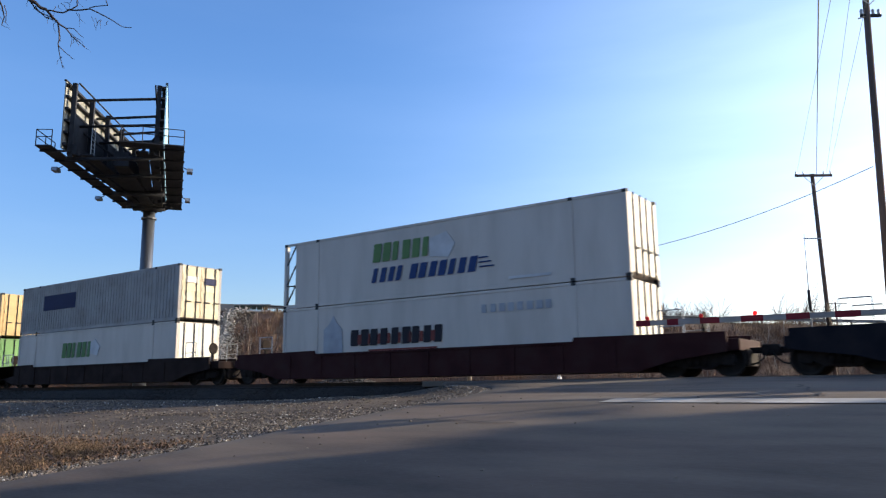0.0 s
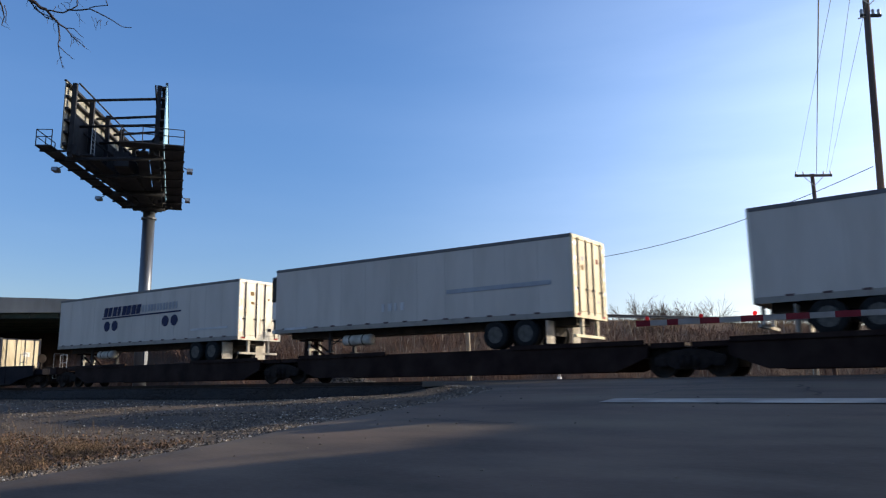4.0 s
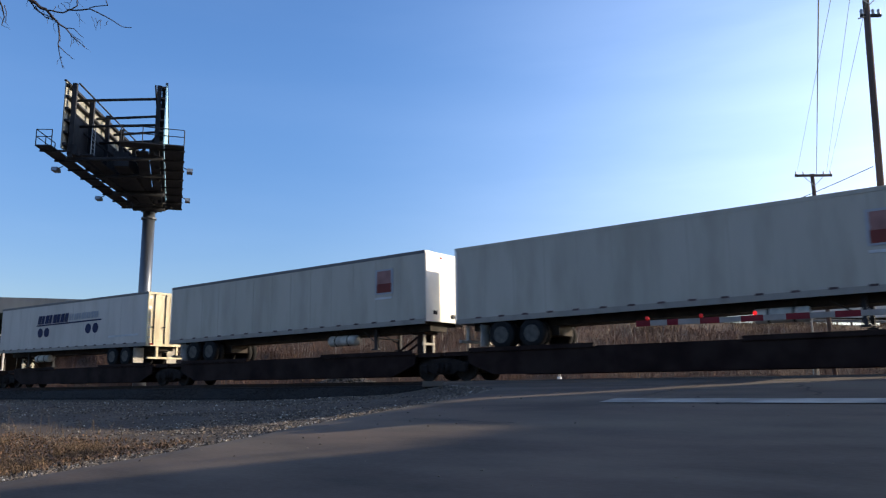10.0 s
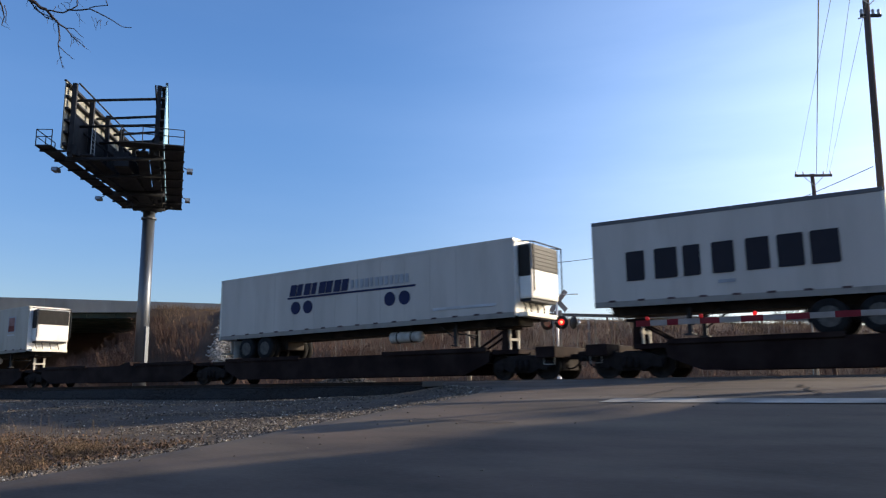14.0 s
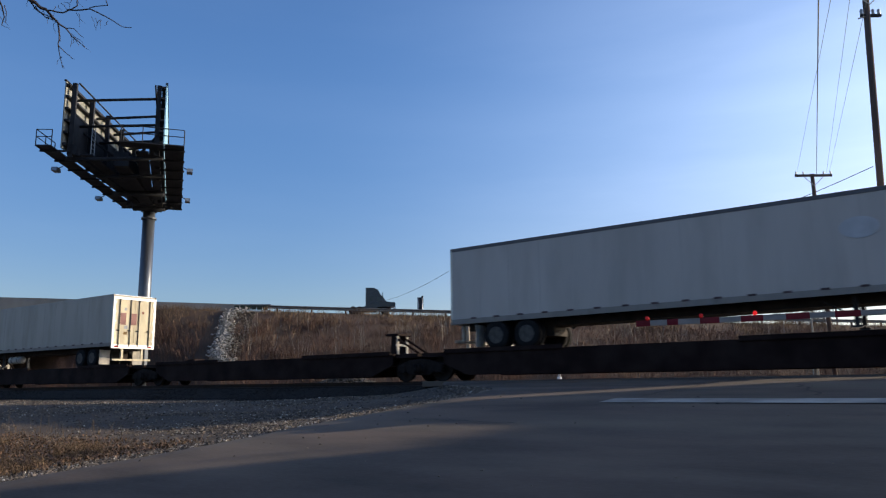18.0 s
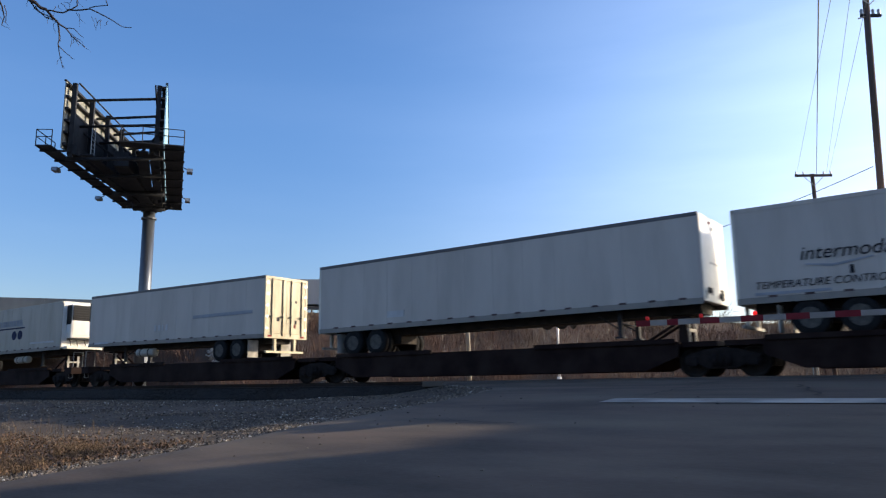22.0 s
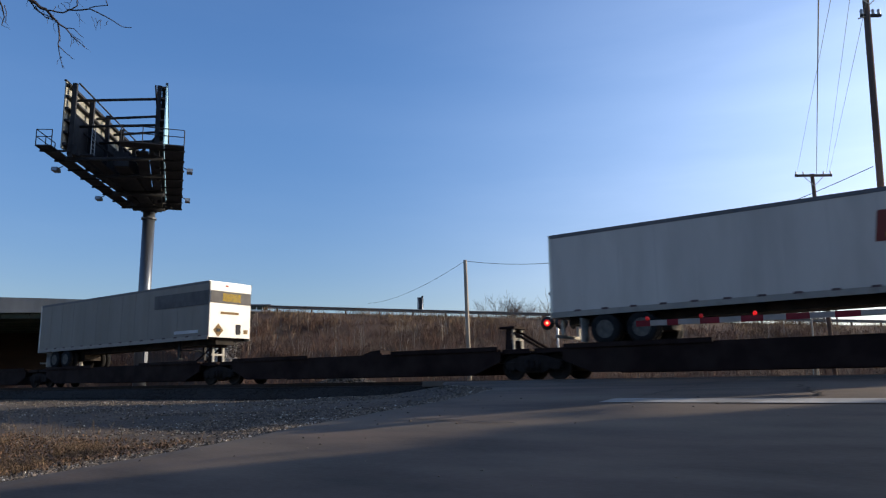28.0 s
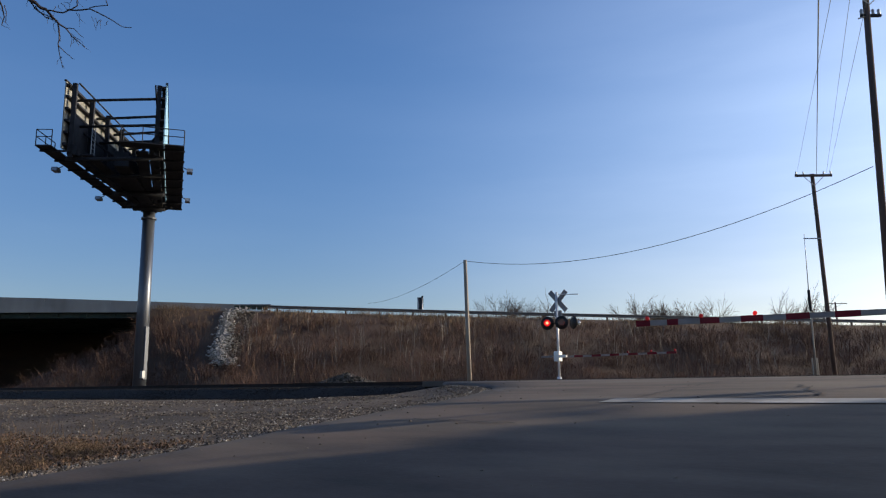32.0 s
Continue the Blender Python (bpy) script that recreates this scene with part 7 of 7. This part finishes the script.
def well_car(c0, c1, wells, trucks, paint, label):
    """A double-stack car: wells: (start, end) of each low trough; trucks: their places."""
    car = rolling("well_car", c0, label, "railcar", "railcars")
    L = c1 - c0
    for x in trucks:
        truck(car, x - c0)
    for a, b in wells:
        a, b = a - c0 - 0.25, b - c0 + 0.25
        for y in (-1.46, 1.36):
            part("side_sill", prism(B(), [(a - 2.6, 0.72), (a - 1.0, 0.5), (a + 0.2, 0.18), (b - 0.2, 0.18), (b + 1.0, 0.5), (b + 2.6, 0.72), (b + 2.6, 1.3), (b - 2.3, 1.34), (b - 2.35, 1.2), (a + 2.35, 1.2), (a + 2.3, 1.34), (a - 2.6, 1.3)], y, y + 0.1), paint, car, "deep well side")
            part("top_chord", box(B(), a + 2.35, b - 2.35, y - 0.05, y + 0.15, 1.12, 1.205, 0.01), paint, car)
            n = 9
            for k in range(n):
                x = a + 0.9 + (b - a - 1.8) * k / (n - 1)
                part("side_stake", box(B(), x - 0.07, x + 0.07, y - 0.035 if y < 0 else y + 0.1, y if y < 0 else y + 0.135, 0.22, 1.15), paint, car)
        part("well_floor", box(B(), a, b, -1.36, 1.36, 0.18, 0.27), paint, car)
        for x, s in ((a, -1), (b, 1)):
            part("bulkhead", box(B(), min(x, x + s * 0.08), max(x, x + s * 0.08), -1.36, 1.36, 0.25, 1.1), paint, car)
            part("end_platform", box(B(), min(x, x + s * 2.0), max(x, x + s * 2.0), -1.3, 1.3, 0.95, 1.12, 0.02), paint, car, "platform over the truck")
            hb = B()
            for y in (-1.25, 1.25):
                for dx in (0.5, 1.3):
                    tube(hb, (x + s * dx, y, 1.1), (x + s * dx, y, 2.05), 0.022, n=6)
                for z in (1.55, 2.05):
                    tube(hb, (x + s * 0.5, y, z), (x + s * 1.3, y, z), 0.022, n=6)
            part("handrail", hb, "galv", car)
            bb = lathe(B(), [(0, 0.26), (0.03, 0.28), (0.05, 0.24)], "x", 16, (x + s * 1.7, -0.55, 1.75))
            box(bb, x + s * 1.7 - 0.04, x + s * 1.7 + 0.04, -0.6, -0.5, 1.1, 1.75)
            part("brake_wheel", bb, "truck_iron", car, "brake wheel on its post")
    for x, s in ((0.0, -1), (L, 1)):
        part("end_sill", box(B(), min(x - s * 0.6, x - s * 3.0), max(x - s * 0.6, x - s * 3.0), -1.2, 1.2, 0.75, 1.1, 0.03), paint, car)
        coupler(car, x - s * 0.98, s)
    return car


def build_train():
    # five kinds of railcar, west to east
    well_car(-72.0, -29.2, [(-68.2, -52.05), (-49.2, -33.05)], [-70.2, -50.6, -31.2], "car_brown", "brown double-stack well car, grimy")
    well_car(-29.2, -5.4, [(-25.3, -9.15)], [-27.2, -7.3], "car_maroon", "maroon double-stack well car, grimy")
    well_car(-5.4, 57.7, [(-1.75, 14.4), (17.83, 33.98), (37.5, 53.65)], [-3.4, 16.1, 35.75, 55.7], "car_blue", "dark blue articulated well car with three wells")
    cars = [(57.7, 115.9, 3), (115.9, 205.3, 5), (205.3, 260.5, 3), (260.5, 349.8, 5), (349.8, 408.0, 3), (408.0, 466.2, 3), (466.2, 524.4, 3), (524.4, 578.8, 3), (578.8, 637.0, 3), (637.0, 726.0, 5)]
    W53, W48 = 16.15, 14.63
    white_plain = "plain white trailer on a spine car"
    two = "white trailer with a dark blue name and four discs"
    T = [
        (58.86, W53, "w", two, dict(decals=twin_dots, tank=4.6)),
        (77.55, W48, "w", "faded white trailer with a grey bar along its side", dict(reefer="plain", decals=half_bar, tank=4.6, door_paint="door_yellow")),
        (97.9, W53, "e", "white trailer with a small red emblem, nose in the sun", dict(decals=red_mark, tank=4.0)),
        (117.0, W53, "w", "white trailer with a dark shield emblem and side skirt", dict(decals=shield, skirt=(5.4, 10.9), paint="cream")),
        (134.46, W53, "w", two, dict(reefer="plain", decals=twin_dots, tank=5.0)),
        (151.6, W53, "w", "cream trailer with a dark block name near its tail", dict(reefer="plain", paint="cream", decals=wheel_name, tank=5.4, door_paint="door_yellow")),
        (169.1, W53, "w", "white trailer with a dark red slanted name and sail emblem", dict(reefer="plain", decals=ship_name, tank=4.6)),
        (206.4, W53, "w", two, dict(decals=twin_dots, tank=4.9, door_paint="door_yellow")),
        (224.6, W53, "e", "cream trailer with a red square emblem near its nose", dict(paint="cream", decals=square_logo(13.65, 3.45), tank=4.6)),
        (242.2, W53, "e", "cream refrigerated trailer with a red square emblem", dict(paint="cream", reefer="guard", decals=square_logo(13.55, 3.4), tank=5.0)),
        (261.5, W53, "w", "white trailer with a long blue arrow band", dict(decals=arrow_band, tank=4.8)),
        (279.4, W53, "e", "white refrigerated trailer with dark shield emblem and side skirt", dict(reefer="plain", decals=shield, skirt=(5.2, 11.4))),
        (296.7, W53, "e", "cream refrigerated trailer with a red square emblem", dict(paint="cream", reefer="guard", decals=square_logo(13.65, 3.45), tank=5.0)),
        (331.55, W53, "e", "white refrigerated trailer with a blue name and four discs", dict(reefer="guard", decals=twin_dots, tank=5.2)),
        (350.75, 8.53, "w", "short white trailer with large dark blue name and roll-up door", dict(doors="roll", decals=big_name, axles=0.4, lift=0.09)),
        (369.2, W53, "w", "white refrigerated trailer with a long blue arrow band", dict(reefer="plain", decals=arrow_band, tank=4.8)),
        (389.7, W53, "e", "white refrigerated trailer with a blue name and four discs", dict(reefer="slatted", decals=twin_dots, tank=5.2)),
        (408.95, W53, "w", "cream trailer with a red square emblem near its nose", dict(lift=0.12, rake=0.02, paint="cream", reefer="guard", decals=lambda t: (square_logo(1.4, 3.72)(t), [part("name_patch", box(B(), 16.162, 16.172, y, y + 0.34, 3.35, 4.0), "ink_faded_red", t) for y in (-0.85, -0.2)]), tank=4.8, door_paint="door_yellow")),
        (447.8, W53, "e", "plain white trailer with a faded grey oval, sunlit nose", dict(decals=lambda t: (decal(t, "faded_patch", disc(13.6, 3.95, 0.5, squash=0.6), "ink_pale"), nose_marks(t)))),
        (467.25, W53, "w", two, dict(decals=twin_dots, tank=4.9, door_paint="door_yellow")),
        (506.15, W53, "e", "white refrigerated trailer with a blue name and four discs", dict(paint="cream", reefer="slatted", decals=twin_dots, tank=5.2)),
        (525.4, W48, "w", "faded white trailer with a grey-blue bar along its side", dict(reefer="plain", decals=half_bar, tank=5.0, door_paint="door_yellow")),
        (543.5, W53, "e", white_plain, dict(decals=lambda t: (grey_patch(3.75, 4.6, 2.5, 2.75, "ink_pale")(t), nose_marks(t)))),
        (560.65, W53, "e", "white refrigerated trailer with a blue-grey cloud-shaped patch", dict(reefer="guard", decals=cloud_logo, skirt=(3.65, 11.25))),
        (579.8, W53, "w", "white refrigerated trailer with red-brown name over a gold band", dict(reefer="plain", decals=lambda t: (desert_name(2.6, 3.75)(t), rear_name(t)), tank=4.6)),
        (618.85, W53, "e", "white refrigerated trailer with dark blue stripes and slanted name", dict(reefer="slatted", decals=lightning_band, tank=5.0)),
        (638.08, W53, "w", "white refrigerated trailer with red-brown name over a gold band", dict(reefer="red", decals=desert_name(2.3, 3.6, 4.4), tank=4.8)),
        (673.2, W53, "e", "grey-white trailer with a dark band and yellow-marked sunlit nose", dict(paint="drab", decals=dark_nose_band)),
        (707.9, W53, "e", "white refrigerated trailer with red cooling unit and red-brown name", dict(reefer="red", decals=desert_name(9.8, 11.0, 11.95), tank=5.0)),
    ]
    for u, L, nose, label, more in T:
        trailer(u, L, nose, label, **more)
    for c0, c1, n in cars:
        hit = [(u + 1.0, -1) if nose == "w" else (u + L - 1.0, 1) for u, L, nose, _, _ in T if c0 <= u < c1] + [(u, -1) for u in (444.2, 486.5, 502.8, 599.4, 655.5, 705.6) if c0 <= u < c1]
        last = spine_car(c0, c1, n, "car_brown", hit, "long articulated spine car, dark brown and grimy")
        for u in (322.3, 430.8, 615.0, 699.1):
            if c0 <= u < c1:
                fh = B()
                prism(fh, [(u - c0 - 0.9, 1.05), (u - c0 + 0.45, 1.05), (u - c0 + 0.3, 1.3), (u - c0 - 0.2, 1.26)], -0.32, 0.32)
                part("folded_hitch", fh, "car_brown", last, "hitch stand folded down on the deck")
    tank_container(195.55)
    build_containers()
    # rear device on the last coupler
    part("rear_device", box(B(), 89.0 + 0.02, 89.2, -0.2, 0.15, 0.85, 1.35, 0.03), "mudflap", last, "small pale box with a red lamp")
    part("rear_lamp", lathe(B(), [(89.2, 0.07), (89.24, 0.06)], "x", 12, (0, -0.02, 1.2)), "tail_red", last)


# ---- highway traffic ----
DRIVING = []


def road_wheel(parent, x, y, r=0.5):
    w = part("wheel", shared("tyre", tyre_mesh, "rubber"), None, parent, at=pose(x, y, r, 0, 0, 0 if y < 0 else 180))
    part("rim", shared("rim", rim_mesh, "rim"), None, w)


def semi_truck(label, cab, box_paint, rows, box_len=16.2, short=1.0, hitch=6.2):
    """A highway tractor, nose towards +x at x = 0, with its box trailer unless box_paint is None; rows: (seconds, place along the highway)."""
    t = thing("semi_truck", hw_pose(0, 5, 0), label, "truck", "highway trucks")
    DRIVING.append((t, rows, 3.8))
    drop = 0.0 if box_paint else 0.8        # a low day cab when it pulls nothing
    body = B()
    prism(body, [(-2.6, 1.0), (-0.15, 1.0), (-0.05, 1.35), (-0.25, 1.75 - drop * 0.3), (-1.75, 2.0 - drop * 0.5), (-2.35, 2.95 - drop), (-2.6, 3.1 - drop)], -1.05, 1.05)
    squeeze = Matrix.Diagonal((short, 1, 1, 1))
    body.transform(squeeze)
    part("hood", body, cab, t, "sloping hood")
    cb = B()
    prism(cb, [(-5.4, 0.95), (-2.5, 0.95), (-2.1, 2.0 - drop * 0.5), (-2.6, 3.0 - drop), (-3.2, 3.75 - drop), (-3.9, 4.0 - drop), (-5.4, 4.0 - drop)], -1.2, 1.2)
    cb.transform(squeeze)
    part("cab", cb, cab, t, "cab with roof fairing")
    part("windscreen", prism(B(), [(x * short, z) for x, z in [(-2.18, 2.1 - drop * 0.6), (-2.14, 2.12 - drop * 0.6), (-2.5, 2.92 - drop), (-2.56, 2.9 - drop)]], -1.0, 1.0), "glass", t, "dark windscreen")
    for y in (-1.22, 1.2):
        part("side_window", box(B(), -3.4 * short, -2.55 * short, y, y + 0.02, 2.1 - drop * 0.6, 2.75 - drop * 0.8), "glass", t)
        part("sleeper_window", box(B(), -4.7 * short, -4.1 * short, y, y + 0.02, 2.3 - drop * 0.8, 2.8 - drop * 0.8), "glass", t)
        part("fairing", box(B(), -5.9 * short, -3.4 * short, y * 0.98, y * 0.98 + 0.04, 0.5, 1.0), cab, t)
        part("mirror", box(B(), -2.5 * short, -2.35 * short, y * 1.15 - 0.05, y * 1.15 + 0.05, 2.0, 2.6, 0.02), "grille", t)
    part("bumper", box(B(), -0.25, 0.0, -1.15, 1.15, 0.4, 0.95, 0.05), "chrome", t)
    part("chassis", box(B(), -8.0 * short, -0.6, -0.45, 0.45, 0.7, 1.0), "black", t)
    for x in (-1.2, -6.4 * short, -7.6 * short):
        for y in (-0.99, 0.99):
            road_wheel(t, x, y)
    if box_paint:
        part("trailer_box", box(B(), -hitch - box_len, -hitch, -1.29, 1.29, 1.2, 4.15, 0.04), box_paint, t, "plain box trailer")
        part("trailer_frame", box(B(), -5.8 - box_len, -7.5, -0.5, 0.5, 0.95, 1.2), "black", t)
        for x in (-3.6 - box_len, -4.8 - box_len):
            for y in (-0.99, 0.99):
                road_wheel(t, x, y)
    return t


def build_traffic():
    semi_truck("white highway tractor pulling a pale grey box trailer", "cab_white", "white", ((7, 18.1), (8, 49.9)))
    semi_truck("dark highway tractor driving without a trailer", "cab_black", None, ((17, 13.9), (18, 43.0)), 16.2, 0.66)
    semi_truck("red highway tractor pulling a white box trailer", "cab_red", "white", ((21, 15.4), (24, 95.2)), 12.7, 0.74, 3.75)
    c = thing("pickup_truck", hw_pose(0, 4.6, 0), "dark pickup truck on the highway", "car", "")
    DRIVING.append((c, ((24, 50.2), (25, 79.0)), 4.6))
    part("body", prism(B(), [(-5.4, 0.5), (0, 0.5), (-0.02, 0.95), (-1.5, 1.15), (-2.1, 1.8), (-3.6, 1.85), (-3.75, 1.15), (-5.4, 1.15)], -0.95, 0.95), "cab_black", c)
    for y in (-0.97, 0.95):
        part("side_window", box(B(), -3.5, -2.0, y, y + 0.02, 1.2, 1.7), "glass", c)
    for x in (-1.0, -4.4):
        for y in (-0.8, 0.8):
            w = part("wheel", lathe(B(), [(-0.12, 0.2), (-0.12, 0.38), (0.12, 0.38), (0.12, 0.2)], "y", 18), "rubber", c, at=pose(x, y, 0.38))


# ---- what moves ----
def motions():
    times = [i * 2.0 for i in range(17)]
    for t, u in ROLLING:
        walk(t, [(s, pose(u - travelled(s), TRACK_Y, 0)) for s in times])
    for t, ((ta, wa), (tb, wb)), off in DRIVING:
        v = (wb - wa) / (tb - ta)
        rows = []
        for s in sorted({0.0, 32.0, *(x for x in (ta - 4, ta - 3, ta - 2, ta - 1, ta, ta + 1, ta + 2, ta + 3, ta + 4, ta + 5) if 0 < x < 32)}):
            w = wa + v * (s - ta)
            z = rail_top(max(0.0, min(w, 320.0))) - 0.45
            rows.append((s, hw_pose(w, off, z)))
        walk(t, rows)
    # each lamp disc turns half round to show its lit or its dark side
    flips = [31.75 - 0.6455 * k for k in range(12)] + [24.0 - 0.655 * k for k in range(1, 37)]
    flips.sort()
    for d, first, rest in FLASHERS:
        rows, angle = [(0.0, rest @ pose(0, 0, 0, 0, 0, 180 if first else 0))], 180 if first else 0
        for s in flips:
            rows.append((s - 0.034, rest @ pose(0, 0, 0, 0, 0, angle)))
            for k, dt in ((60, 0.0), (120, 0.034), (180, 0.067)):
                rows.append((s + dt, rest @ pose(0, 0, 0, 0, 0, angle + k)))
            angle = (angle + 180) % 360
        rows.append((32.0, rest @ pose(0, 0, 0, 0, 0, angle)))
        walk(d, rows)


build_ground()
build_track()
build_highway()
build_billboard()
build_poles()
build_signals()
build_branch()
build_train()
build_traffic()
build_trees()
build_gravel()
build_debris()
build_verge()
motions()
